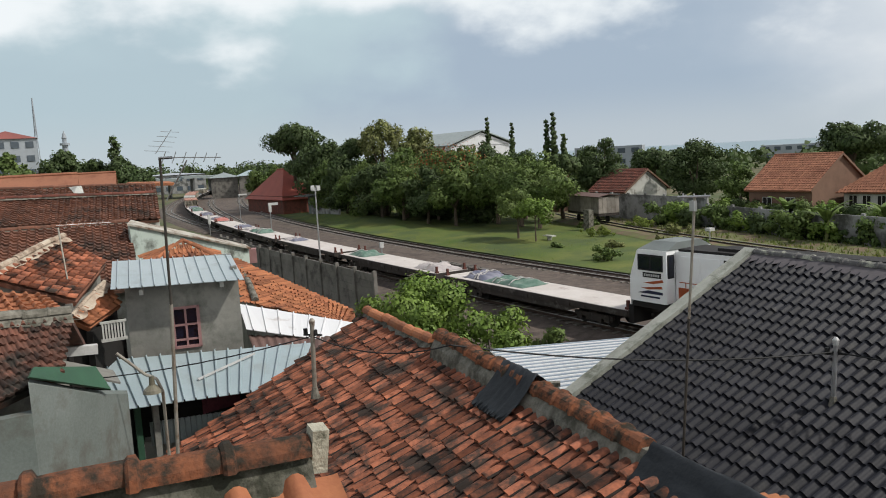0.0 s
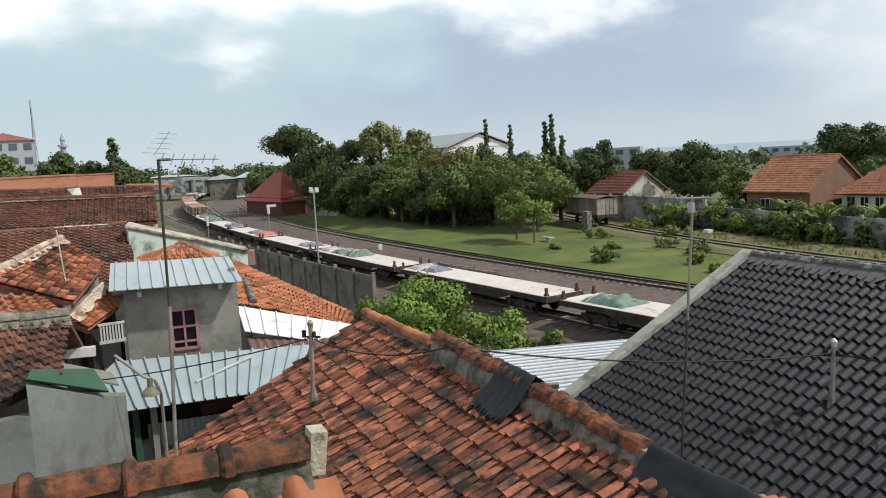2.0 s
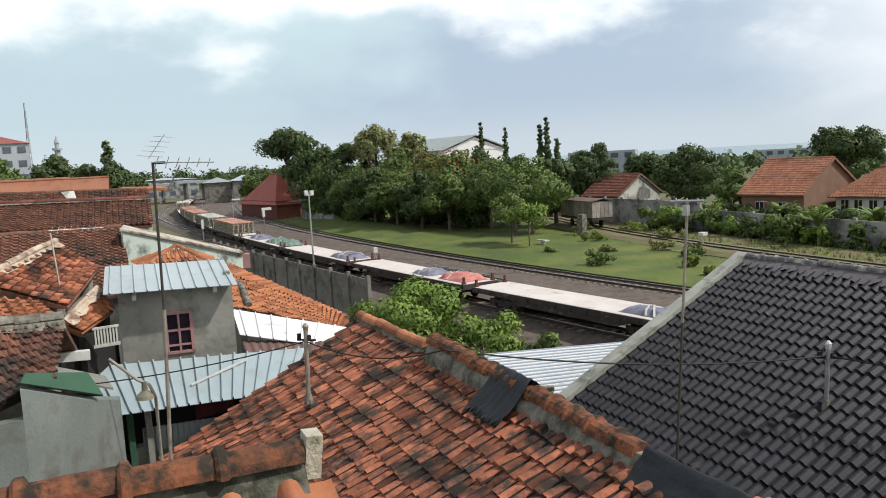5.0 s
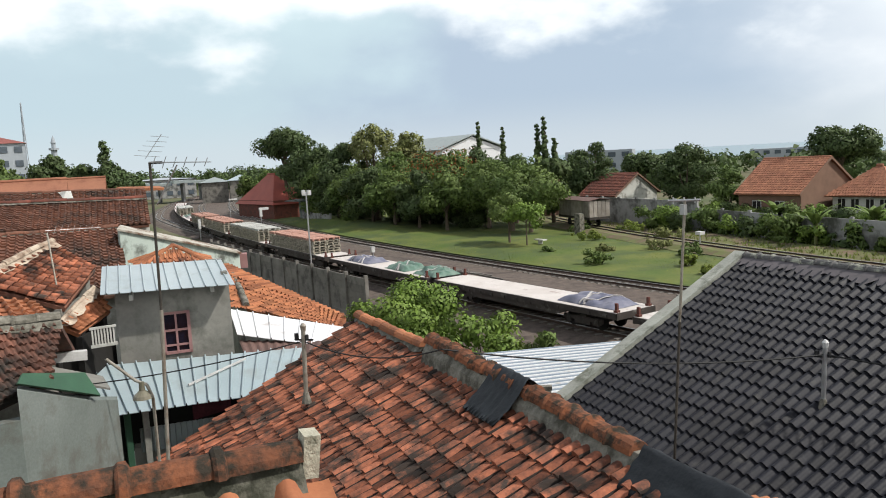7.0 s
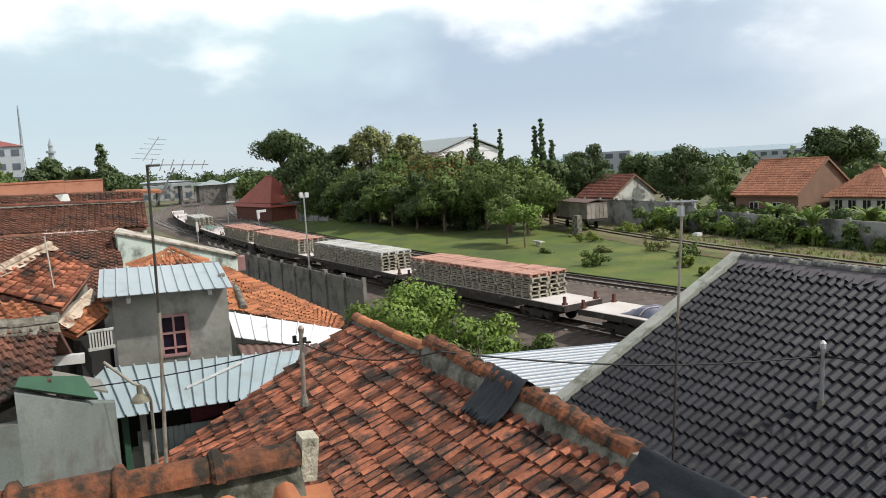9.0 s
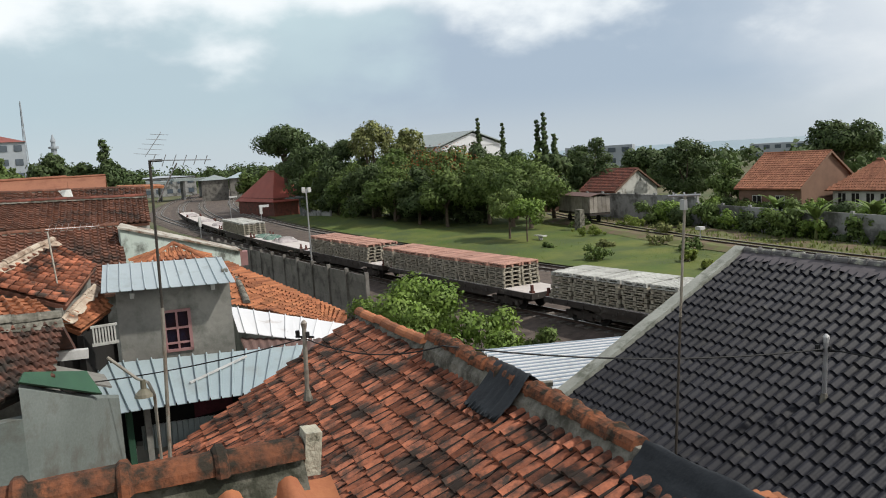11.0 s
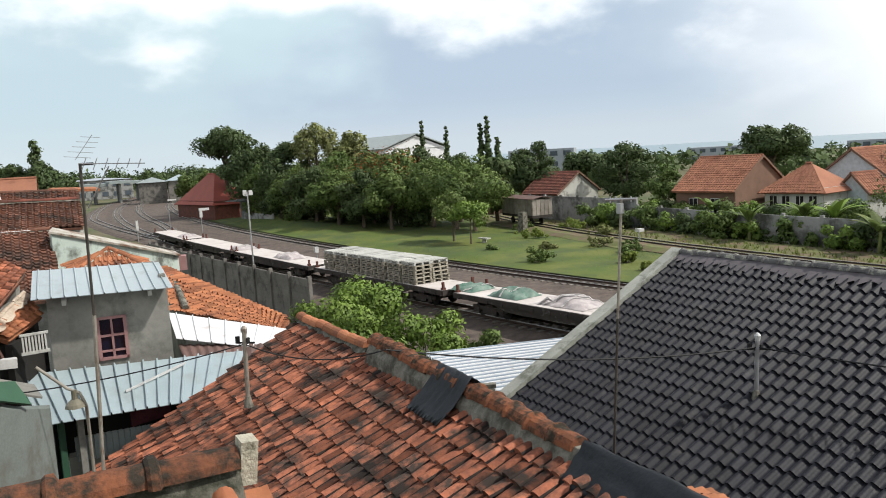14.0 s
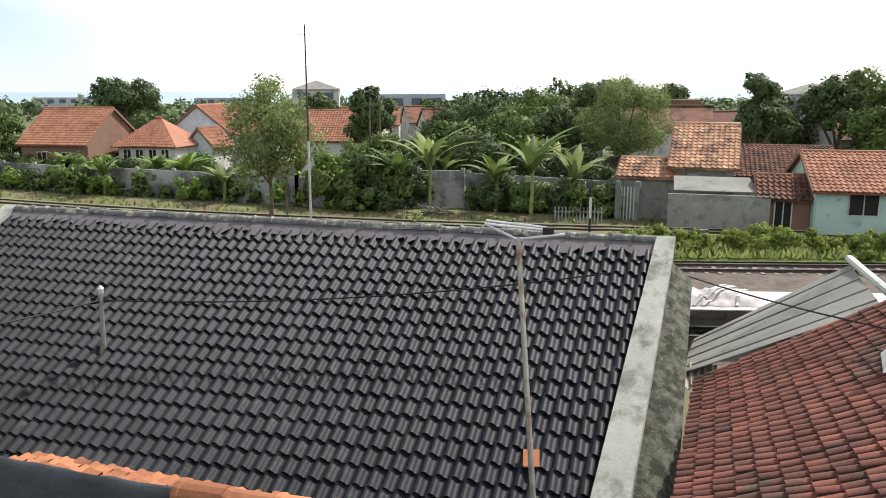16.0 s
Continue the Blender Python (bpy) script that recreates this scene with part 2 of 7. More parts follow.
SLEEPER = mat("concrete_sleeper", (0.30, 0.27, 0.24), (0.2, 0.18, 0.16), 0.95, scale=5, rnd=0.25)
SOIL = mat("soil_ground", (0.20, 0.16, 0.10), (0.10, 0.115, 0.045), 0.95, scale=0.15, fine=2.0, bump=0.6, stain=(0.08, 0.11, 0.035), stain_at=0.52, stain_scale=0.08)
GRASSG = mat("grass_ground", (0.07, 0.125, 0.016), (0.17, 0.185, 0.04), 0.95, scale=0.25, fine=5.0, bump=0.8, stain=(0.075, 0.11, 0.03), stain_at=0.53, stain_scale=0.22)
GRASSB = mat("grass_blades", (0.11, 0.18, 0.026), (0.25, 0.27, 0.07), 0.85, scale=0.3, fine=4, bump=0, rnd=0.3, trans=0.55)
WEED = mat("weed_leaves", (0.20, 0.28, 0.05), (0.29, 0.34, 0.08), 0.8, scale=0.6, fine=4, bump=0, rnd=0.35, trans=0.45)
LEAF_DK = mat("dark_leaves", (0.068, 0.112, 0.037), (0.105, 0.15, 0.048), 0.7, scale=0.3, fine=2, bump=0, rnd=0.4, trans=0.20)
LEAF_MD = mat("green_leaves", (0.115, 0.185, 0.045), (0.175, 0.24, 0.06), 0.7, scale=0.3, fine=2, bump=0, rnd=0.4, trans=0.22)
LEAF_LT = mat("light_leaves", (0.15, 0.255, 0.04), (0.23, 0.33, 0.06), 0.65, scale=0.5, fine=3, bump=0, rnd=0.35, trans=0.22)
LEAF_OLIVE = mat("olive_leaves", (0.20, 0.235, 0.07), (0.29, 0.30, 0.12), 0.75, scale=0.4, fine=2, bump=0, rnd=0.4, trans=0.22)
LEAF_AIRY = mat("airy_leaves", (0.186, 0.263, 0.085), (0.287, 0.338, 0.127), 0.75, scale=0.4, fine=2, bump=0, rnd=0.4, trans=0.35)
FLOWER = mat("orange_blossom", (0.48, 0.12, 0.03), (0.34, 0.09, 0.03), 0.7, scale=1, bump=0, rnd=0.4, trans=0.2)
BARK = mat("bark", (0.17, 0.13, 0.095), (0.09, 0.07, 0.05), 0.95, scale=4, bump=0.8)
DECK = mat("pale_deck", (0.76, 0.71, 0.67), (0.62, 0.56, 0.52), 0.85, scale=0.8, fine=9, stain=(0.36, 0.28, 0.25), stain_at=0.66)
WAGON = mat("wagon_steel", (0.075, 0.06, 0.052), (0.04, 0.034, 0.03), 0.8, scale=2, stain=(0.2, 0.19, 0.17), stain_at=0.64, stain_scale=2.5)
STAKE = mat("red_oxide_stake", (0.17, 0.055, 0.04), (0.11, 0.04, 0.03), 0.8, scale=5)
PALLET = mat("grey_timber", (0.47, 0.43, 0.34), (0.33, 0.30, 0.24), 0.9, scale=3, fine=20, rnd=0.22)
PALLETTOP = mat("red_dusted_timber", (0.60, 0.34, 0.26), (0.46, 0.25, 0.19), 0.9, scale=3, rnd=0.2)
PALLETWH = mat("pale_timber", (0.62, 0.62, 0.58), (0.48, 0.48, 0.44), 0.9, scale=3, rnd=0.2)
TARP_G = mat("green_tarpaulin", (0.055, 0.16, 0.11), (0.25, 0.33, 0.28), 0.6, scale=2.5, bump=0.4)
TARP_B = mat("blue_grey_tarpaulin", (0.13, 0.14, 0.21), (0.27, 0.27, 0.33), 0.6, scale=2, bump=0.4)
TARP_W = mat("white_tarpaulin", (0.66, 0.60, 0.58), (0.42, 0.37, 0.37), 0.7, scale=2.5, bump=0.4)
TARP_R = mat("red_tarpaulin", (0.55, 0.10, 0.08), (0.6, 0.3, 0.26), 0.7, scale=2.5, bump=0.4)
STRAP = mat("white_strap", (0.72, 0.68, 0.66), None, 0.7, scale=4)
LOCOW = mat("white_loco_paint", (0.86, 0.87, 0.87), (0.80, 0.80, 0.79), 0.35, scale=1.5, bump=0.03, tone=1.0)
LOCOG = mat("grey_loco_roof", (0.24, 0.27, 0.26), (0.17, 0.19, 0.185), 0.6, scale=1.5)
LOCOO = mat("orange_stripe", (0.58, 0.13, 0.04), None, 0.45, scale=3, bump=0)
LOCOB = mat("navy_stripe", (0.03, 0.035, 0.09), None, 0.45, scale=3, bump=0)
LOCOK = mat("black_underframe", (0.025, 0.023, 0.022), None, 0.8, scale=3)
SEA = mat("sea_water", (0.22, 0.33, 0.38), (0.18, 0.28, 0.33), 0.35, scale=0.01, fine=0.1, bump=0)
HAZE = mat("hazy_far_ground", (0.20, 0.24, 0.20), (0.13, 0.16, 0.12), 0.95, scale=0.02, fine=0.2, bump=0)
# distance haze is painted into this pale blue-grey base colour
FARB = mat("hazed_far_building", (0.46, 0.50, 0.54), (0.36, 0.40, 0.44), 0.8, scale=0.05, fine=0.5, bump=0)
FARR = mat("far_roof_red", (0.36, 0.12, 0.10), None, 0.8, scale=0.2, fine=2, bump=0)
FARGLASS = mat("far_window", (0.12, 0.15, 0.18), None, 0.2, scale=1, bump=0)


# ---------------------------------------------------------------- mesh helpers
class Build:
    def __init__(self):
        self.v, self.f, self.n = [], [], None

    def add(self, verts, faces):
        k = len(self.v)
        self.v += [tuple(p) for p in verts]
        self.f += [tuple(i + k for i in q) for q in faces]
        return self

    def box(self, c, s, rz=0.0, m=None):
        w = m or Matrix.Translation(c) @ Matrix.Rotation(rz, 4, "Z")
        vs = [w @ Vector((sx * s[0] / 2, sy * s[1] / 2, sz * s[2] / 2)) for sz in (-1, 1) for sy in (-1, 1) for sx in (-1, 1)]
        return self.add(vs, [(0, 2, 3, 1), (4, 5, 7, 6), (0, 1, 5, 4), (2, 6, 7, 3), (0, 4, 6, 2), (1, 3, 7, 5)])

    def bar(self, a, b, w, h=None):
        """A square bar from a to b."""
        a, b = Vector(a), Vector(b)
        d = b - a
        m = Matrix.Translation((a + b) / 2) @ d.to_track_quat("X", "Z").to_matrix().to_4x4()
        return self.box(None, (d.length, w, h or w), m=m)

    def tube(self, a, b, r, r2=None, n=8):
        a, b = Vector(a), Vector(b)
        r2 = r if r2 is None else r2
        q = (b - a).to_track_quat("Z", "Y").to_matrix()
        vs = [p + q @ Vector((rr * math.cos(2 * math.pi * i / n), rr * math.sin(2 * math.pi * i / n), 0))
              for p, rr in ((a, r), (b, r2)) for i in range(n)]
        fs = [(i, (i + 1) % n, n + (i + 1) % n, n + i) for i in range(n)]
        return self.add(vs, fs + [tuple(range(n))[::-1], tuple(range(n, 2 * n))])

    def slab(self, pts, t):
        """A plate of thickness t under the polygon pts (counter-clockwise from above)."""
        n = len(pts)
        pts = [Vector(p) for p in pts]
        nrm = (pts[1] - pts[0]).cross(pts[2] - pts[0]).normalized()
        vs = pts + [p - nrm * t for p in pts]
        return self.add(vs, [tuple(range(n)), tuple(range(2 * n - 1, n - 1, -1))] + [(i, n + i, n + (i + 1) % n, (i + 1) % n) for i in range(n)])

    def prism(self, pts, z0, z1):
        n = len(pts)
        vs = [(x, y, z0) for x, y in pts] + [(x, y, z1) for x, y in pts]
        return self.add(vs, [tuple(range(n))[::-1], tuple(range(n, 2 * n))] + [(i, (i + 1) % n, n + (i + 1) % n, n + i) for i in range(n)])

    def mesh(self, name, smooth=False):
        me = bpy.data.meshes.new(name)
        me.from_pydata(self.v, [], self.f)
        me.update()
        if smooth:
            me.polygons.foreach_set("use_smooth", [True] * len(me.polygons))
        if self.n is not None:
            me.normals_split_custom_set_from_vertices(self.n)
        return me


def part(name, b, material, parent=None, label="", smooth=False):
    me = b if isinstance(b, bpy.types.Mesh) else b.mesh(name, smooth)
    if not me.materials:
        me.materials.append(material)
    ob = new(name, me)
    ob.parent = parent
    return tagged(ob, label)


def thing(name, label, category, at=(0, 0, 0), rz=0.0, group="", kind=""):
    ob = new(name)
    ob.empty_display_size = 0.2
    ob.matrix_basis = pose(*at, 0, 0, rz)
    return tagged(ob, label, category, group, kind)


def solo(name, b, material, label, category, group="", kind="", smooth=False):
    return tagged(part(name, b, material, None, "", smooth), label, category, group, kind)


def lerp(a, b, t):
    return Vector(a) * (1 - t) + Vector(b) * t


def bil(TL, TR, BR, BL, u, v):
    return lerp(lerp(TL, TR, u), lerp(BL, BR, u), v)


# ---------------------------------------------------------------- roof tiles
def tile_mesh(name, roll=0.55, rise=0.22, material=None, n=5, rib=0.0, lift=0.12):
    """One pan-and-roll tile: 1 wide, 1 exposed, lower end lifted; x across, y down the slope."""
    prof = [(roll * i / n, rise * math.sin(math.pi * i / n) + 0.02) for i in range(n + 1)]
    if rib < 0:
        prof = [(0.0, -0.12), (0.04, 0.06), (0.16, 0.15), (0.34, 0.19), (0.52, 0.18), (0.68, 0.13), (0.80, 0.03), (0.86, -0.13)]
    if rib > 0:
        prof += [(roll + 0.1, 0.0), (roll + 0.2, rib), (roll + 0.3, rib), (roll + 0.38, 0.0)]
    prof += [(0.93, 0.0), (1.03, 0.03)] if rib >= 0 else []
    b = Build()
    k = len(prof)
    vs = [(x, y, z + 0.10 + l) for y, l in ((-0.12, -0.04), (1.02, lift)) for x, z in prof]
    vs += [(x, 1.02, z + 0.10 + lift) for x, z in prof] + [(x, 1.0, z - 0.02) for x, z in prof]
    fs = [(i, i + k, i + k + 1, i + 1) for i in range(k - 1)] + [(i + 2 * k, i + 3 * k, i + 3 * k + 1, i + 2 * k + 1) for i in range(k - 1)]
    b.add(vs, fs)
    me = b.mesh(name)
    me.polygons.foreach_set("use_smooth", [p < k - 1 for p in range(len(fs))])
    me.materials.append(material)
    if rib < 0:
        # one side of each tile is painted dark to give the joint its shade
        me.materials.append(JOINT_SHADE)
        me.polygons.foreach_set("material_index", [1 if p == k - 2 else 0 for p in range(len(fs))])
    return me


def tiles(owner, TL, TR, BR, BL, cols, rows, me, keep=0, focus=(0, 0), jit=0.02, seed=1, skip=()):
    """Tiles over the quad; the ones nearest to focus (plan) are parts, the rest one mesh."""
    rg = random.Random(seed)
    TL, TR, BR, BL = (Vector(p) for p in (TL, TR, BR, BL))
    cells = []
    for j in range(rows):
        for i in range(cols):
            if (i, j) in skip:
                continue
            p = bil(TL, TR, BR, BL, i / cols, j / rows)
            u = bil(TL, TR, BR, BL, (i + 1) / cols, j / rows) - p
            w = bil(TL, TR, BR, BL, i / cols, (j + 1) / rows) - p
            nn = w.cross(u).normalized()
            if nn.z < 0:
                nn = -nn
            nn = (nn + Vector((rg.gauss(0, jit), rg.gauss(0, jit), 0))).normalized()
            uu = u.normalized()
            ww = nn.cross(uu)
            if ww.dot(w) < 0:
                ww = -ww
            m = Matrix((uu * u.length, ww * w.length, nn * u.length)).transposed().to_4x4()
            m = m @ Matrix.Rotation(rg.gauss(0, jit * 0.6), 4, "Z")
            m.translation = p + nn * rg.uniform(-0.004, 0.004) + ww * w.length * rg.gauss(0, jit)
            cells.append((math.hypot(p.x - focus[0], p.y - focus[1]), m))
    near = sorted(cells, key=lambda c: c[0])[:keep]
    cut = near[-1][0] if near else -1
    inv = owner.matrix_world.inverted() if owner else Matrix()
    base = np.array([tuple(v.co) for v in me.vertices])
    faces = np.array([tuple(p.vertices) for p in me.polygons])
    V, Fc, k = [], [], 0
    for d, m in cells:
        if d <= cut:
            ob = new("tile", me)
            ob.parent = owner
            ob.matrix_basis = m
        else:
            a = np.array(m.to_3x3())
            V.append(base @ a.T + np.array(m.translation))
            Fc.append(faces + k)
            k += len(base)
    if V:
        rest = bpy.data.meshes.new("tiles")
        rest.from_pydata(np.concatenate(V).tolist(), [], np.concatenate(Fc).tolist())
        smooth = [p.use_smooth for p in me.polygons]
        rest.polygons.foreach_set("use_smooth", smooth * len(V))
        slots = [p.material_index for p in me.polygons]
        for m_ in me.materials:
            rest.materials.append(m_)
        rest.polygons.foreach_set("material_index", slots * len(V))
        ob = new("tiles", rest)
        ob.parent = owner
        tagged(ob, kind="stuff")


def ridge_caps(owner, A, B, n, r, material, bead=0.02, mortar=None, mw=0.3, md=0.12, seed=3, name="ridge_cap"):
    """Half-round caps end to end on a ridge, each with a collar, on a strip of mortar."""
    A, B = Vector(A), Vector(B)
    rg = random.Random(seed)
    if mortar:
        d = (B - A).normalized()
        s = d.cross(Vector((0, 0, 1))).normalized()
        b = Build()
        N = max(8, n * 3)
        for i in range(N + 1):
            pt = lerp(A, B, i / N)
            h0, h1 = rg.uniform(0.7, 1.25), rg.uniform(0.7, 1.25)
            b.v += [tuple(pt - s * mw * h0 - Vector((0, 0, md * h0))), tuple(pt + Vector((0, 0, r * 0.4))), tuple(pt + s * mw * h1 - Vector((0, 0, md * h1)))]
        for i in range(N):
            k = 3 * i
            b.f += [(k, k + 1, k + 4, k + 3), (k + 1, k + 2, k + 5, k + 4), (k, k + 3, k + 5, k + 2)]
        part("mortar_strip", b, mortar, owner)
    L = (B - A).length / n
    b = Build()
    m = 7
    vs, prof = [], [(-0.01, 1.04 + bead * 3), (0.03, 1.1 + bead * 5), (0.11, 1.1 + bead * 5), (0.15, 1.0), (0.5, 1.02), (1.0, 0.97)]
    for x, sc in prof:
        vs += [(x * L, r * sc * math.cos(math.pi * i / m), r * sc * math.sin(math.pi * i / m)) for i in range(m + 1)]
    k = m + 1
    fs = [(j * k + i, j * k + i + 1, (j + 1) * k + i + 1, (j + 1) * k + i) for j in range(len(prof) - 1) for i in range(m)]
    b.add(vs, fs + [tuple(range(k))[::-1], tuple(range(5 * k, 6 * k))])
    me = b.mesh(name)
    me.materials.append(material)
    for i in range(n):
        p = lerp(A, B, i / n)
        ob = new(name, me)
        ob.parent = owner
        q = (B - A).to_track_quat("X", "Z").to_matrix().to_4x4()
        ob.matrix_basis = Matrix.Translation(p + Vector((0, 0, rg.uniform(-0.012, 0.012)))) @ q @ pose(0, 0, 0, rg.uniform(-3, 3), rg.uniform(-1.5, 1.5), rg.uniform(-2, 2))


def sheet_roof(name, TL, TR, BR, BL, ribs, material, label, category="roof", rib_h=0.03, rib_w=0.04, wave=False, t=0.012, panels=1, alt=None):
    """Metal or fibre sheets with ribs that run from the top edge to the bottom edge."""
    th = thing(name, label, category)
    for s in range(panels):
        u0, u1 = s / panels, (s + 1) / panels
        b = Build()
        TL_, TR_, BR_, BL_ = bil(TL, TR, BR, BL, u0, 0), bil(TL, TR, BR, BL, u1, 0), bil(TL, TR, BR, BL, u1, 1), bil(TL, TR, BR, BL, u0, 1)
        nn = (TR_ - TL_).cross(BL_ - TL_).normalized()
        if nn.z < 0:
            nn = -nn
        nr = max(1, ribs // panels)
        prof = []
        for i in range(nr):
            if wave:
                prof += [((i + k / 6) / nr, rib_h * 0.5 * (1 + math.sin(2 * math.pi * k / 6))) for k in range(6)]
            else:
                w = rib_w
                prof += [((i + 0.5 - w * 1.4) / nr, 0), ((i + 0.5 - w * 0.7) / nr, rib_h), ((i + 0.5 + w * 0.7) / nr, rib_h), ((i + 0.5 + w * 1.4) / nr, 0)]
        if not wave:
            prof = [(0.0, 0.0)] + prof
        prof += [(1.0, prof[0][1] if wave else 0.0)]
        k = len(prof)
        off = nn * (0.004 * (s % 2))
        for top, bot, dz in ((TL_, BL_, 0.0), (TL_, BL_, -t)):
            for v in (0.0, 1.0):
                for u, h in prof:
                    b.v.append(tuple(bil(TL_, TR_, BR_, BL_, u, v) + nn * (h + dz) + off))
        for i in range(k - 1):
            b.f += [(i, i + k, i + k + 1, i + 1), (2 * k + i, 2 * k + i + 1, 3 * k + i + 1, 3 * k + i), (k + i, 3 * k + i, 3 * k + i + 1, k + i + 1), (i, i + 1, 2 * k + i + 1, 2 * k + i)]
        part("sheet", b, alt if alt and s % 2 else material, th)
    return th


# ---------------------------------------------------------------- plants
def leaf_cloud(centres, radii, count, size, seed, droop=0.25, shell=0.55):
    """Leaf quads scattered through clumps; returns a mesh builder."""
    rg = np.random.default_rng(seed)
    centres, radii = np.array(centres, float), np.array(radii, float)
    w = radii ** 2
    pick = rg.choice(len(centres), size=count, p=w / w.sum())
    d = rg.normal(size=(count, 3))
    d /= np.linalg.norm(d, axis=1)[:, None]
    rad = radii[pick] * (shell + (1 - shell) * rg.random(count)) * (1 + 0.12 * rg.normal(size=count))
    p = centres[pick] + d * rad[:, None] * np.array([1, 1, 0.8])
    nrm = d + rg.normal(size=(count, 3)) * 0.55 + np.array([0, 0, 0.35])
    nrm /= np.linalg.norm(nrm, axis=1)[:, None]
    a = np.cross(nrm, rg.normal(size=(count, 3)))
    a /= np.linalg.norm(a, axis=1)[:, None] + 1e-9
    c = np.cross(nrm, a)
    # leaves face out of their clump, so that a clump shades as one mass
    out = p - (centres * w[:, None]).sum(0) / w.sum()
    out /= np.linalg.norm(out, axis=1)[:, None] + 1e-9
    soft = d * 0.9 + out * 0.35 + nrm * 0.45
    soft /= np.linalg.norm(soft, axis=1)[:, None]
    c = np.where((np.cross(c, a) * soft).sum(1)[:, None] > 0, c, -c)
    s = size * (0.6 + 0.8 * rg.random(count))[:, None]
    a, c = a * s, c * s * 0.6
    tip = p + a - np.array([0, 0, 1]) * s * droop
    V = np.stack([p - a, p + c, tip, p - c], 1).reshape(-1, 3)
    b = Build()
    b.v = V.tolist()
    b.f = np.arange(count * 4).reshape(-1, 4).tolist()
    b.n = np.repeat(soft, 4, axis=0).tolist()
    return b


def tree(x, y, top, bot, r, leaf, label, seed, count=2600, size=0.32, flat=1.0, trunk_r=None, z0=-0.1, clumps=13, limbs=5, blossom=None, category="tree", group="", name="tree", lean=0.0):
    rg = random.Random(seed)
    t = thing(name, label, category, (x, y, z0), group=group)
    top, bot = top - z0, max(bot - z0, 0.15)
    h = top - bot
    trunk_r = trunk_r or max(0.07, 0.035 * top)
    count, size = int(count * 2.5), size * 0.6
    b = Build()
    hub = Vector((lean, 0, max(bot + 0.18 * h, 0.3)))
    segs = [Vector((0, 0, -0.15)), Vector((lean * 0.3 + rg.uniform(-.1, .1), rg.uniform(-.1, .1), hub.z * 0.5)), hub]
    for i in range(2):
        b.tube(segs[i], segs[i + 1], trunk_r * (1 - 0.25 * i), trunk_r * (0.75 - 0.2 * i), 8)
    cs, rs = [], []
    for i in range(clumps):
        a = 2 * math.pi * (i * 0.618 + rg.random() * 0.2)
        zz = rg.random() ** 0.8
        env = math.sqrt(max(0.05, 1 - abs(2 * zz - 0.9) ** 2.2))
        rr = r * 0.78 * env * math.sqrt(rg.uniform(0.15, 1.0))
        cr = r * rg.uniform(0.26, 0.46) * (0.8 + 0.2 * env)
        cr = min(cr, 0.48 * h)
        cs.append((lean + rr * math.cos(a), rr * math.sin(a), bot + cr * 0.7 + zz * max(0.05, h - 1.6 * cr)))
        rs.append(cr)
    for i in range(min(limbs, clumps)):
        c = Vector(cs[i])
        b.tube(hub - Vector((0, 0, rg.uniform(0, 0.3) * hub.z)), lerp(hub, c, 0.9), trunk_r * 0.5, trunk_r * 0.15, 6)
    part("trunk", b, BARK, t)
    cs2, rs2 = [], []
    for c, cr in zip(cs, rs):
        cs2.append(c)
        rs2.append(cr)
        for k in range(4):
            d = Vector((rg.gauss(0, 1), rg.gauss(0, 1), rg.gauss(0, 0.7))).normalized()
            cs2.append(tuple(Vector(c) + d * cr * 0.85))
            rs2.append(cr * rg.uniform(0.3, 0.5))
    part("crown", leaf_cloud(cs2, rs2, count, size, seed + 7), leaf, t)
    if blossom:
        up = [c for c in cs2 if c[2] > bot + 0.55 * h]
        part("blossom", leaf_cloud(up, [0.35 * r] * len(up), count // 12, size * 0.7, seed + 9, shell=0.9), blossom, t)
    return t


def shrub(x, y, w, h, leaf, label, seed, count=700, size=0.16, z0=0.0, name="shrub", d=None, group=""):
    rg = random.Random(seed)
    t = thing(name, label, "shrub", (x, y, z0), group=group)
    d = d or w
    n = 16
    count, size = int(count * 1.7), size * 0.72
    cs = [(rg.uniform(-.5, .5) * w * 0.8, rg.uniform(-.5, .5) * d * 0.8, h * rg.uniform(0.15, 0.8)) for i in range(n)]
    rs = [min(w, d, h) * rg.uniform(0.16, 0.36) for i in range(n)]
    part("foliage", leaf_cloud(cs, rs, count, size, seed, shell=0.5), leaf, t)
    b = Build()
    for i in range(4):
        b.tube((rg.uniform(-.1, .1), rg.uniform(-.1, .1), -0.1), cs[i], 0.03, 0.012, 5)
    part("stem", b, BARK, t)
    return t


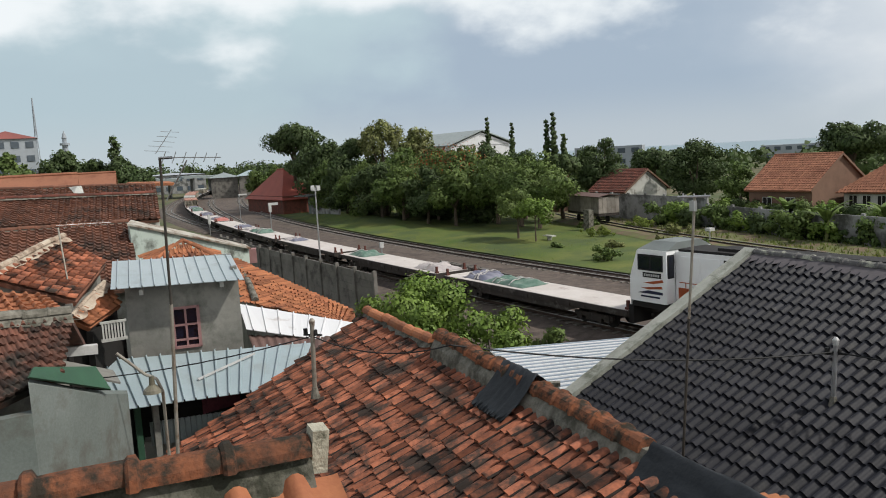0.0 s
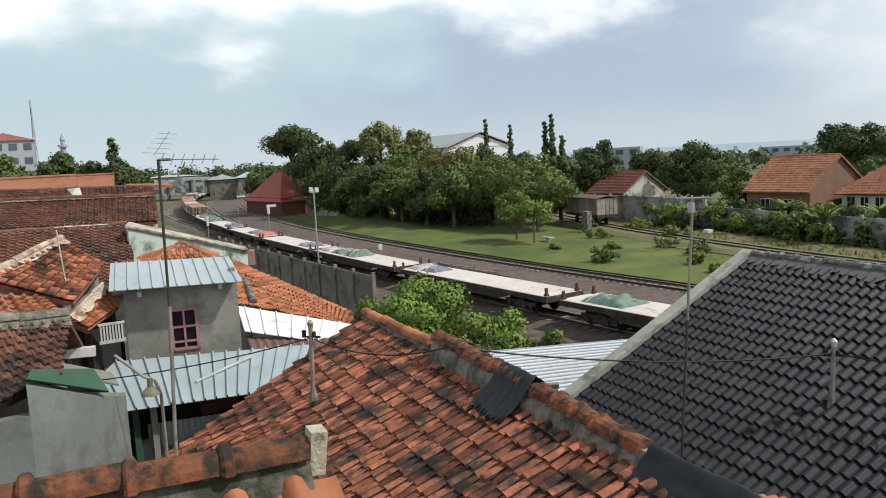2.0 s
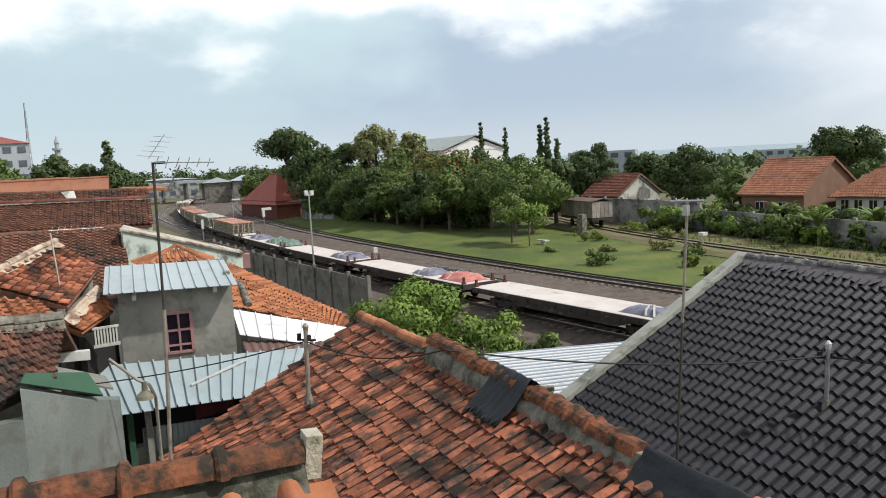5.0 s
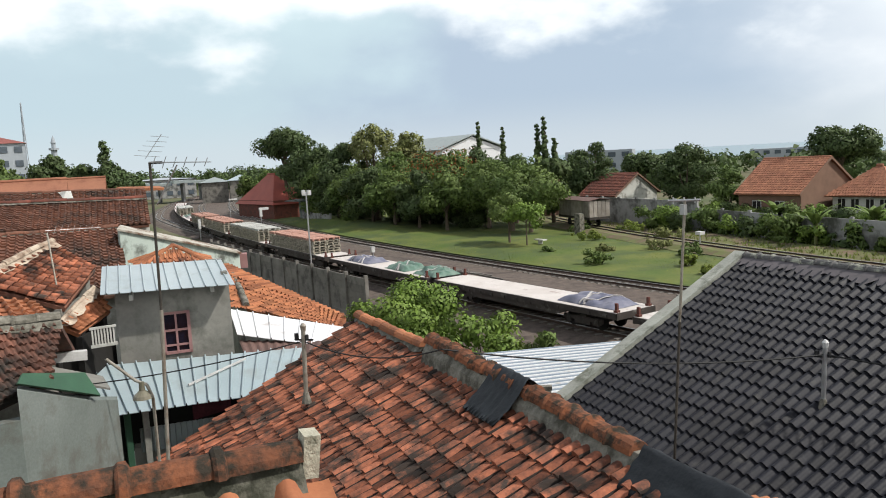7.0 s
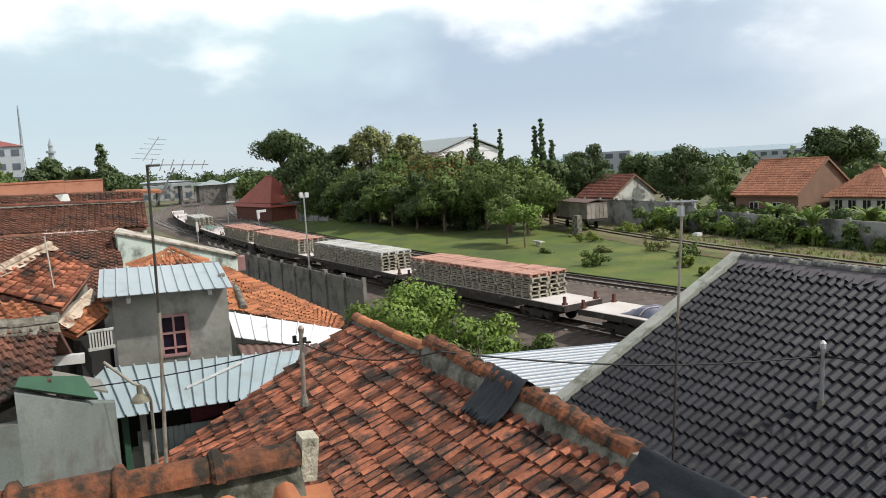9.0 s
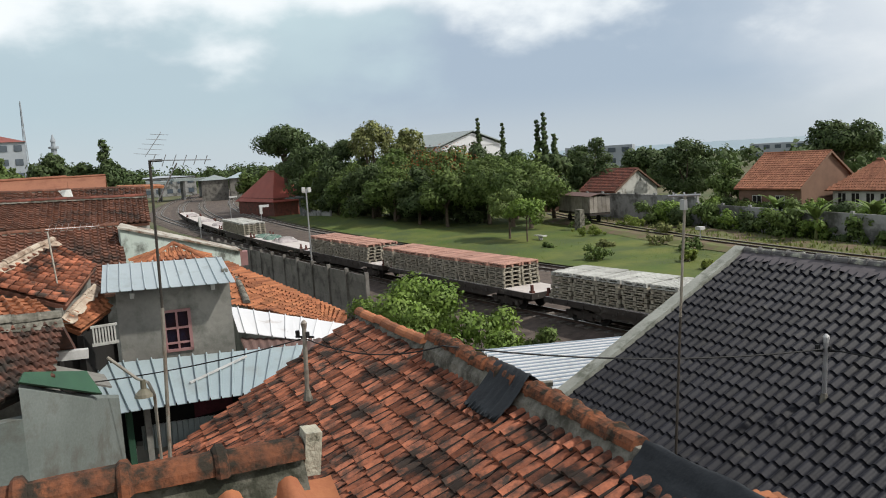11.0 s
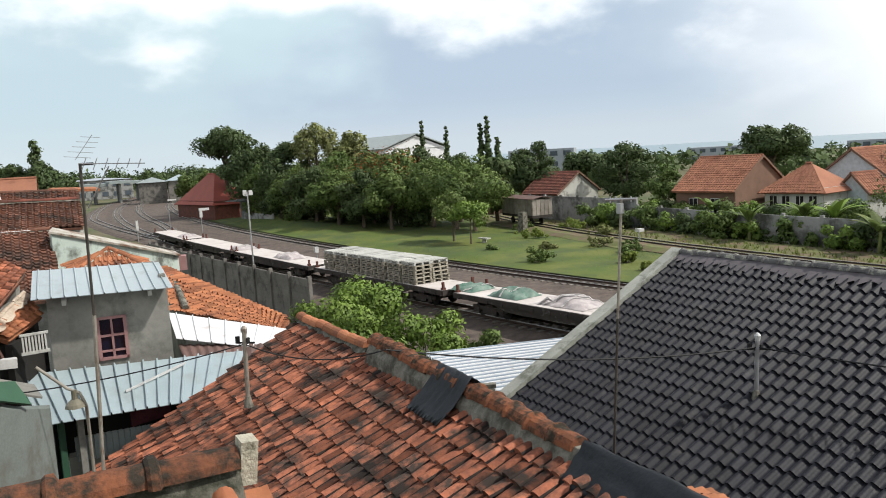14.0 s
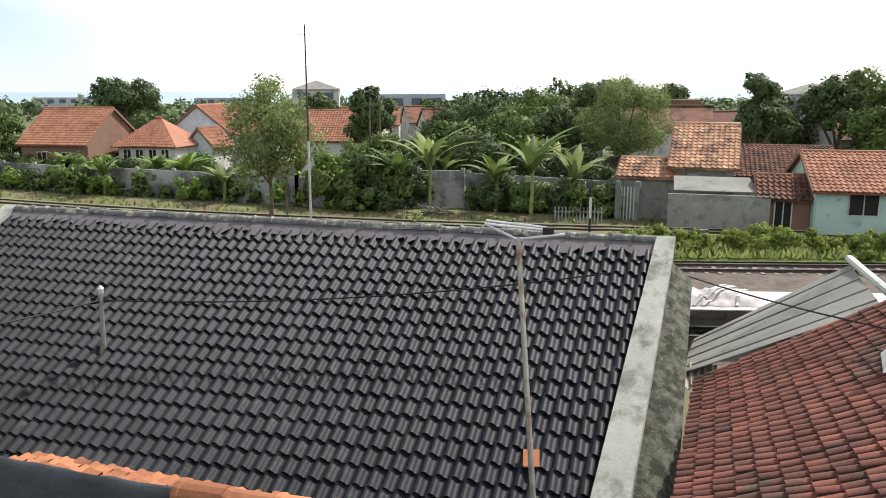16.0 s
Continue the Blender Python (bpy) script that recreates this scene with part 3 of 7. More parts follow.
def banana(x, y, h, seed, leaf, group="banana plants"):
    rg = random.Random(seed)
    t = thing("banana_plant", "banana plant with long arching torn leaves", "plant", (x, y, -0.1), group=group)
    b = Build()
    b.tube((0, 0, 0), (0.1, 0, h * 0.45), 0.14, 0.09, 8)
    part("stem", b, LEAF_OLIVE, t)
    for k in range(9):
        a = 2 * math.pi * k / 9 + rg.uniform(-.3, .3)
        L, up = h * rg.uniform(0.5, 0.75), rg.uniform(0.85, 1.5)
        b = Build()
        pts = []
        for i in range(8):
            s = i / 7
            out = L * s * math.cos(up * (1 - 0.4 * s))
            z = h * 0.42 + L * s * math.sin(up) - 0.62 * L * s * s * (1.6 - math.sin(up))
            wd = 0.30 * math.sin(math.pi * min(1, 0.12 + s * 0.88)) + 0.015
            c, sn = math.cos(a), math.sin(a)
            pts.append((Vector((c * out, sn * out, z)), Vector((-sn, c, 0)) * wd))
        for p, w in pts:
            b.v += [tuple(p - w - Vector((0, 0, 0.06))), tuple(p), tuple(p + w - Vector((0, 0, 0.06)))]
        for i in range(7):
            b.f += [(3 * i, 3 * i + 1, 3 * i + 4, 3 * i + 3), (3 * i + 1, 3 * i + 2, 3 * i + 5, 3 * i + 4)]
        part("leaf", b, leaf, t)
    return t


def grass(name, pts, h, material, label, seed):
    """Tufts of blades, as one object."""
    rg = np.random.default_rng(seed)
    pts = np.array(pts)
    n = len(pts)
    a = rg.random(n) * 2 * math.pi
    hh = h * (0.4 + 0.9 * rg.random(n))
    w = 0.28 * hh
    dx, dy = np.abs(np.cos(a)) * w, np.sin(a) * w
    lx, ly = rg.normal(size=n) * hh * 0.35, rg.normal(size=n) * hh * 0.35
    V = np.stack([np.stack([pts[:, 0] - dx, pts[:, 1] - dy, pts[:, 2]], 1), np.stack([pts[:, 0] + dx, pts[:, 1] + dy, pts[:, 2]], 1),
                  np.stack([pts[:, 0] + lx, pts[:, 1] + ly, pts[:, 2] + hh], 1)], 1).reshape(-1, 3)
    b = Build()
    b.v, b.f = V.tolist(), np.arange(3 * n).reshape(-1, 3).tolist()
    b.n = [(0.0, -0.25, 0.97)] * (3 * n)
    return solo(name, b, material, label, "grass", kind="stuff")


# ---------------------------------------------------------------- tracks
def y_main(x):
    return 23.85 + 0.0009 * (x + 45) ** 2


def y_second(x):
    return 33.5 + 0.001 * (x + 45) ** 2


def y_siding(x):
    return 45.0 + 0.0028 * min(0.0, x - 2) ** 2


def y_yard(x):
    return y_main(x) + 4.6 - 4.6 * max(0.0, min(1.0, (x + 130) / 45)) ** 2


def y_yard_two(x):
    return y_main(x) - 4.4 * max(0.0, min(1.0, (-95 - x) / 60))


ground = solo("ground", Build().add([(-2500, -2500, -0.42), (2500, -2500, -0.42), (2500, 2500, -0.42), (-2500, 2500, -0.42)], [(0, 1, 2, 3)]),
              SOIL, "brown soil ground with sparse grass", "ground", kind="structure")


def bed(name, fy, half, x0, x1, label, z=-0.16, material=BALLAST):
    b = Build()
    rg = random.Random(5)
    xs = np.arange(x0, x1 + 0.1, 1.2)
    for x in xs:
        y = fy(x)
        for o, zz in ((-half - 0.8, z - 0.24), (-half, z), (-half * 0.35, z + 0.03), (half * 0.35, z + 0.03), (half, z), (half + 0.8, z - 0.24)):
            b.v.append((x, y + o + rg.uniform(-.12, .12), zz + rg.uniform(-.025, .025)))
    for i in range(len(xs) - 1):
        for j in range(5):
            k = i * 6 + j
            b.f.append((k, k + 6, k + 7, k + 1))
    return solo(name, b, material, label, "track bed", kind="structure")


# the two main tracks share one wide bed of ballast
b = Build()
rg = random.Random(4)
bx = np.arange(-330, 71, 1.5)
for x in bx:
    ya, yb = y_main(x) - 2.4, y_second(x) + 1.9
    for j in range(13):
        f = j / 12
        zz = -0.19 - (0.24 if j in (0, 12) else 0.0)
        b.v.append((x, ya + (yb - ya) * f + (rg.uniform(-.2, .2)), zz + rg.uniform(-.035, .035)))
for i in range(len(bx) - 1):
    for j in range(12):
        k = i * 13 + j
        b.f.append((k, k + 13, k + 14, k + 1))
track_bed = solo("track_bed", b, BALLAST, "wide bed of brown stone ballast", "track bed", kind="structure")
bed("siding_bed", y_siding, 1.7, -75, 70, "low brown earth bed of the siding", z=-0.01, material=DRY)
bed("yard_bed", y_yard_two, 1.6, -330, -100, "brown ballast bed of the yard track", z=-0.2)

slp = Build()
slp.v = [(-.11, -.95, -.17), (.11, -.95, -.17), (.11, .95, -.17), (-.11, .95, -.17), (-.09, -.95, -.02), (.09, -.95, -.02), (.09, .95, -.02), (-.09, .95, -.02)]
slp.f = [(4, 5, 6, 7), (0, 1, 5, 4), (1, 2, 6, 5), (2, 3, 7, 6), (3, 0, 4, 7)]
slp_me = slp.mesh("sleeper")
slp_me.materials.append(SLEEPER)


def track(name, fy, x0, x1, label, keep=0, centre=0.0):
    t = thing(name, label, "railway track", kind="structure")
    for side in (-0.5335, 0.5335):
        rail, head = Build(), Build()
        xs = np.arange(x0, x1 + 0.01, 2.0)
        for x in xs:
            s = (fy(x + 0.5) - fy(x - 0.5))
            nx, ny = -s / math.hypot(1, s), 1 / math.hypot(1, s)
            for o, z in ((-.055, -.15), (-.03, -.13), (-.012, -.1), (-.034, -.02), (.034, -.02), (.012, -.1), (.03, -.13), (.055, -.15)):
                rail.v.append((x + nx * (side + o), fy(x) + ny * (side + o), z))
            for o, z in ((-.034, -.02), (-.03, 0), (.03, 0), (.034, -.02)):
                head.v.append((x + nx * (side + o), fy(x) + ny * (side + o), z))
        for i in range(len(xs) - 1):
            rail.f += [(i * 8 + j, i * 8 + j + 8, i * 8 + j + 9, i * 8 + j + 1) for j in range(7)]
            head.f += [(i * 4 + j, i * 4 + j + 4, i * 4 + j + 5, i * 4 + j + 1) for j in range(3)]
        r = part("rail", rail, RAIL, t)
        part("rail_head", head, RAILTOP, r, "polished running surface")
    xs = np.arange(x0, x1, 0.62)
    order = sorted(xs, key=lambda x: abs(x - centre))
    near = set(order[:keep])
    V, Fc, k = [], [], 0
    base, fc = np.array(slp.v), slp.f
    rg = random.Random(8)
    for x in xs:
        s = fy(x + 0.5) - fy(x - 0.5)
        m = Matrix.Translation((x, fy(x), -0.13 + rg.uniform(-.01, .01))) @ Matrix.Rotation(math.atan(s) + rg.uniform(-.01, .01), 4, "Z")
        if x in near:
            ob = new("sleeper", slp_me)
            ob.parent = t
            ob.matrix_basis = m
        else:
            V.append(base @ np.array(m.to_3x3()).T + np.array(m.translation))
            Fc += [tuple(i + k for i in q) for q in fc]
            k += 8
    if V:
        b = Build()
        b.v, b.f = np.concatenate(V).tolist(), Fc
        tagged(part("sleepers", b, SLEEPER, t), kind="stuff")
    return t


track("main_track", y_main, -330, 70, "rusty steel rails on concrete sleepers in ballast", 60, -15)
track("second_track", y_second, -330, 70, "steel rails on concrete sleepers beside a lawn", 200, -20)
track("siding_track", y_siding, -75, 70, "rusty siding rails half sunk in weeds", 60, 0).matrix_basis = pose(0, 0, 0.14)
track("yard_track", y_yard, -330, -86, "steel rails of a yard track")
track("yard_track", y_yard_two, -330, -98, "steel rails of an outer yard track")

# lawn beyond the second track
def lawn_z(x, y):
    v = noise.noise(Vector((x * 0.06, y * 0.06, 0.0))) * 0.25 + noise.noise(Vector((x * 0.3, y * 0.3, 3.0))) * 0.06
    bank = 0.9 * math.exp(-((x + 98) / 17) ** 2 - ((y - 43.5) / 3.5) ** 2)
    return -0.22 + v * 0.6 + bank


b = Build()
lx, ly = np.arange(-150, 70.1, 1.0), np.linspace(0, 1, 26)
for x in lx:
    y0, y1 = y_second(x) + 2.3, y_siding(x) - 1.9
    y1 = max(min(y1, 66), y0 + 0.5)
    for f in ly:
        y = y0 + (y1 - y0) * f
        e = min(1.0, min(f, 1 - f) * 8)
        b.v.append((x, y, lawn_z(x, y) * e - 0.3 * (1 - e)))
for i in range(len(lx) - 1):
    for j in range(25):
        k = i * 26 + j
        b.f.append((k, k + 26, k + 27, k + 1))
lawn = solo("lawn", b, GRASSG, "uneven green grass with dry patches", "lawn", kind="structure", smooth=True)
rg = np.random.default_rng(3)
gp = []
for i in range(26000):
    x = -112 + 130 * rg.random()
    y0, y1 = y_second(x) + 2.2, y_siding(x) - 1.6
    if y1 < y0 + 1:
        continue
    y = y0 + (min(y1, 64) - y0) * rg.random()
    if noise.noise(Vector((x * 0.12, y * 0.12, 9.0))) + 0.35 * rg.random() > 0.02:
        gp.append((x, y, lawn_z(x, y) - 0.02))
grass("grass_tufts", gp, 0.08, GRASSB, "tufts of uncut grass on the lawn", 5)
gp = []
for i in range(18000):
    x = 3 + 30 * rg.random()
    gp.append((x, y_second(x) + 2.6 + 4.6 * rg.random(), -0.2))
grass("tall_weeds", gp, 0.34, WEED, "dense bright green weeds beside the track", 6)
# dry earth along the siding
b = Build()
for x in np.arange(-75, 40.1, 2.0):
    w = 1.0 + 0.8 * noise.noise(Vector((x * 0.2, 0, 0)))
    b.v += [(x, y_siding(x) - 1.5 - 1.2 * w, -0.24), (x, y_siding(x) + 1.6, -0.22), (x, y_siding(x) + 5.5 + w, -0.16)]
b.f = [(3 * i + k, 3 * i + 3 + k, 3 * i + 4 + k, 3 * i + 1 + k) for i in range(len(b.v) // 3 - 1) for k in (0, 1)]
solo("dry_earth", b, DRY, "brown dry earth beside the siding rails", "ground", kind="structure")
gp = []
for i in range(5000):
    x = -75 + 110 * rg.random()
    gp.append((x, y_siding(x) + 2.6 + 5.2 * rg.random() ** 1.5, -0.4))
grass("verge_weeds", gp, 0.4, GRASSB, "dry weeds on the verge of the siding", 7)


# ---------------------------------------------------------------- train
def travelled(t):
    return 12.8 * t + 0.075 * t * t


curve_x = np.linspace(-420, 260, 6801)
curve_s = np.concatenate([[0], np.cumsum(np.hypot(np.diff(curve_x), np.diff(23.85 + 0.0009 * (curve_x + 45) ** 2)))])
curve_s -= np.interp(-35.0, curve_x, curve_s)


def rail_pose(s, z=0.0):
    """Where a thing stands on the main track, s metres along it from its start position."""
    x = float(np.interp(s + 35.0, curve_s, curve_x))
    return pose(x, y_main(x), z, 0, 0, math.degrees(math.atan(0.0018 * (x + 45))))


def rail_rows(xi, dz=0.0):
    return [(float(t), rail_pose(xi + travelled(t), dz)) for t in range(0, 17)]


moving = []
PITCH = 15.57
GAPS = [-23.3 - PITCH * k for k in range(18)]


def wheelset(parent, x):
    b = Build()
    b.tube((x, -0.62, 0.39), (x, 0.62, 0.39), 0.07, n=8)
    part("axle", b, WAGON, parent)
    for y in (-0.57, 0.57):
        b = Build()
        b.tube((x, y - 0.06, 0.39), (x, y + 0.06, 0.39), 0.39, n=20)
        part("wheel", b, LOCOK, parent)


def bogie(parent, x):
    b = Build()
    for y in (-0.86, 0.86):
        b.box((x, y, 0.47), (2.5, 0.12, 0.2))
        b.box((x, y, 0.36), (1.0, 0.14, 0.28))
        for dx in (-0.9, 0.9):
            b.box((x + dx, y, 0.4), (0.3, 0.2, 0.3))
    b.box((x, 0, 0.55), (0.5, 1.8, 0.22))
    bg_ = part("bogie", b, WAGON, parent)
    for dx in (-0.9, 0.9):
        wheelset(bg_, x + dx)


def make_wagon():
    w = thing("flat_wagon", "long flat railway wagon with a pale worn deck", "wagon", group="flat wagons of the train")
    L = 14.6
    b = Build()
    b.box((0, 0, 1.04), (L, 2.36, 0.07))
    part("deck", b, DECK, w)
    for y in (-1.2, 1.2):
        b = Build()
        b.box((0, y, 0.93), (L, 0.09, 0.26))
        for i in range(14):
            b.box((-L / 2 + 0.55 + i * (L - 1.1) / 13, y * 1.045, 0.88), (0.12, 0.07, 0.16))
        b.slab([(-4.4, y * 0.98, 0.8), (4.4, y * 0.98, 0.8), (3.4, y * 0.98, 0.52), (-3.4, y * 0.98, 0.52)][::(1 if y > 0 else -1)], 0.03)
        part("side_sill", b, WAGON, w)
    b = Build()
    b.box((0, 0, 0.78), (L, 0.5, 0.3))
    b.box((0.8, -0.5, 0.55), (1.1, 0.45, 0.4))
    b.tube((-2.0, 0.5, 0.55), (-1.0, 0.5, 0.55), 0.2, n=10)
    part("centre_sill", b, WAGON, w)
    for x in (-L / 2, L / 2):
        b = Build()
        b.box((x, 0, 0.92), (0.12, 2.4, 0.3))
        part("end_beam", b, WAGON, w)
        b = Build()
        b.box((x + math.copysign(0.3, x), 0, 0.72), (0.55, 0.16, 0.2))
        b.box((x + math.copysign(0.52, x), 0, 0.72), (0.16, 0.32, 0.3))
        part("coupler", b, WAGON, w)
        for y in (-1.02, 0.95):
            b = Build()
            b.box((x - math.copysign(0.12, x), y, 1.24), (0.13, 0.11, 0.46))
            b.box((x - math.copysign(0.12, x), y, 1.1), (0.2, 0.2, 0.16))
            part("stake", b, STAKE, w, "red oxide steel stake")
    for x in (-4.9, 4.9):
        bogie(w, x)
    return w


wagon = make_wagon()
wagons = [wagon] + [copy_thing(wagon, Matrix()) for k in range(16)]
for k, w in enumerate(wagons):
    moving.append((w, GAPS[k] - PITCH / 2, 0.0))


def heap(L, W, H, material, label, seed, straps=2, strap_mat=None, name="tarpaulin_bundle"):
    """A lumpy bundle of folded sheet, tied with bands."""
    t = thing(name, label, "bundle", group="bundles on the wagons")
    rg = random.Random(seed)
    L, W = 0.82 * L, 0.85 * W
    nx, ny = 26, 14
    b = Build()
    ph = rg.uniform(0, 50)

    def hz_(u, v):
        e = max(0.0, 1 - abs(2 * u - 1) ** 5) * max(0.0, 1 - abs(2 * v - 1) ** 6)
        lump = 0.5 + 0.5 * noise.noise(Vector((u * 4.6 + ph, v * 3.0, ph))) + 0.3 * noise.noise(Vector((u * 11 + ph, v * 8, 2.0)))
        return 0.72 * H * max(0.03, e * min(0.72, max(0.2, lump)))
    for i in range(nx + 1):
        for j in range(ny + 1):
            u, v = i / nx, j / ny
            wob = 0.12 * noise.noise(Vector((u * 5 + ph, v * 5, 7.0)))
            b.v.append(((u - 0.5) * L + wob, (v - 0.5) * W + wob, hz_(u, v)))
    for i in range(nx):
        for j in range(ny):
            k = i * (ny + 1) + j
            b.f.append((k, k + ny + 1, k + ny + 2, k + 1))
    n0 = len(b.v)
    b.v += [((sx) * L / 2, sy * W / 2, 0.0) for sx, sy in ((-1, -1), (1, -1), (1, 1), (-1, 1))]
    b.f.append((n0 + 3, n0 + 2, n0 + 1, n0))
    part("sheet", b, material, t, smooth=True)
    for s in range(straps):
        b = Build()
        u0, u1 = rg.uniform(0.1, 0.8), rg.uniform(0.1, 0.9)
        prev = None
        for j in range(13):
            v = j / 12
            u = u0 + (u1 - u0) * v
            p = Vector(((u - 0.5) * L, (v - 0.5) * W * 1.02, hz_(u, v) + 0.03))
            if prev is not None:
                b.bar(prev, p, 0.09, 0.03)
            prev = p
        part("strap", b, strap_mat or STRAP, t)
    return t


def load(xi, ob, y=0.0):
    moving.append((ob, xi, 1.078 + 0.0))


G = "green tarpaulin heap lying on a flat wagon"
Bl = "blue-grey tarpaulin bundle tied with white straps"
Wh = "white and pink sheet bundle tied on a wagon"
load(-33.2, heap(4.4, 2.1, 0.62, TARP_G, G, 1, 3))
load(-36.0, heap(2.6, 2.0, 0.7, TARP_B, Bl, 2, 3))
load(-41.2, heap(3.6, 2.1, 0.75, TARP_W, Wh, 3, 3))
load(-51.6, heap(3.2, 2.1, 0.7, TARP_G, G, 4, 1))
load(-68.6, heap(1.7, 1.9, 0.45, TARP_W, Wh, 5, 2))
load(-67.0, heap(1.9, 1.7, 0.5, TARP_B, Bl, 51, 1))
load(-78.6, heap(2.5, 2.1, 0.72, TARP_G, G, 6, 2))
load(-81.2, heap(2.5, 2.0, 0.62, TARP_G, G, 7, 2))
load(-88.9, heap(3.2, 2.0, 0.55, TARP_B, Bl, 8, 2))
load(-83.9, heap(2.3, 1.9, 0.5, TARP_W, Wh, 81, 2))
load(-103.5, heap(3.4, 2.1, 0.8, TARP_R, "red tarpaulin bundle on a wagon deck", 9, 1))
load(-107.0, heap(2.6, 2.0, 0.6, TARP_B, Bl, 10, 1))
load(-119.6, heap(4.4, 2.0, 0.75, TARP_B, Bl, 11, 3))
load(-133.6, heap(3.4, 2.1, 0.95, TARP_G, G, 12, 1))
load(-137.4, heap(3.4, 2.1, 0.85, TARP_G, G, 13, 2))
load(-143.3, heap(4.6, 2.0, 0.75, TARP_B, Bl, 14, 3))
load(-218.3, heap(3.6, 2.0, 0.75, TARP_W, Wh, 15, 4))
load(-222.0, heap(2.6, 2.0, 0.75, TARP_G, G, 16, 1))
load(-225.2, heap(2.2, 2.0, 0.6, TARP_G, G, 17, 1))
load(-247.5, heap(3.8, 1.9, 0.75, TARP_W, Wh, 18, 4))
load(-257.5, heap(3.0, 1.9, 0.6, TARP_W, Wh, 19, 3))
load(-276.0, heap(3.0, 1.9, 0.6, TARP_W, Wh, 20, 3))

# pallets
pb = Build()
for y in (-0.5, 0.0, 0.5):
    pb.box((0, y, 0.02), (1.36, 0.12, 0.034))
    pb.box((0, y, 0.128), (1.36, 0.11, 0.03))
for x in (-0.6, 0.0, 0.6):
    for y in (-0.5, 0.0, 0.5):
        pb.box((x, y, 0.085), (0.16, 0.13, 0.1))
for i in range(7):
    pb.box((-0.6 + 0.2 * i, 0, 0.16), (0.15, 1.12, 0.05))
pallet_me = {}
for nm, mt in (("grey", PALLET), ("red", PALLETTOP), ("pale", PALLETWH)):
    me = pb.mesh("pallet")
    me.materials.append(mt)
    pallet_me[nm] = me


def pallet_load(x0, x1, top, layers=6, seed=1):
    t = thing("pallet_stack", "grey timber pallets stacked %s high with %s tops" % ({6: "six", 5: "five"}[layers], {"red": "reddish", "pale": "pale"}[top]), "pallets", group="stacks of pallets on the train")
    rg = random.Random(seed)
    n = int((x1 - x0) / 1.42)
    c = (x0 + x1) / 2
    for i in range(n):
        x = x0 + (i + 0.5) * (x1 - x0) / n - c
        for y in (-0.59, 0.59):
            lean_x, lean_y = rg.uniform(-.016, .016), rg.uniform(-.012, .012)
            for k in range(layers):
                ob = new("pallet", pallet_me[top if k == layers - 1 else "grey"])
                ob.parent = t
                ob.matrix_basis = pose(x + lean_x * k + rg.uniform(-.05, .05), y + lean_y * k + rg.uniform(-.05, .05), k * 0.213, 0, rg.uniform(-.5, .5), rg.uniform(-2.5, 2.5))
    moving.append((t, c, 1.078))


pallet_load(-162.4, -150.7, "red", 6, 1)
pallet_load(-178.2, -166.1, "pale", 6, 2)
pallet_load(-195.0, -181.6, "red", 6, 3)
pallet_load(-208.3, -197.2, "red", 6, 4)
pallet_load(-239.5, -228.6, "pale", 6, 5)


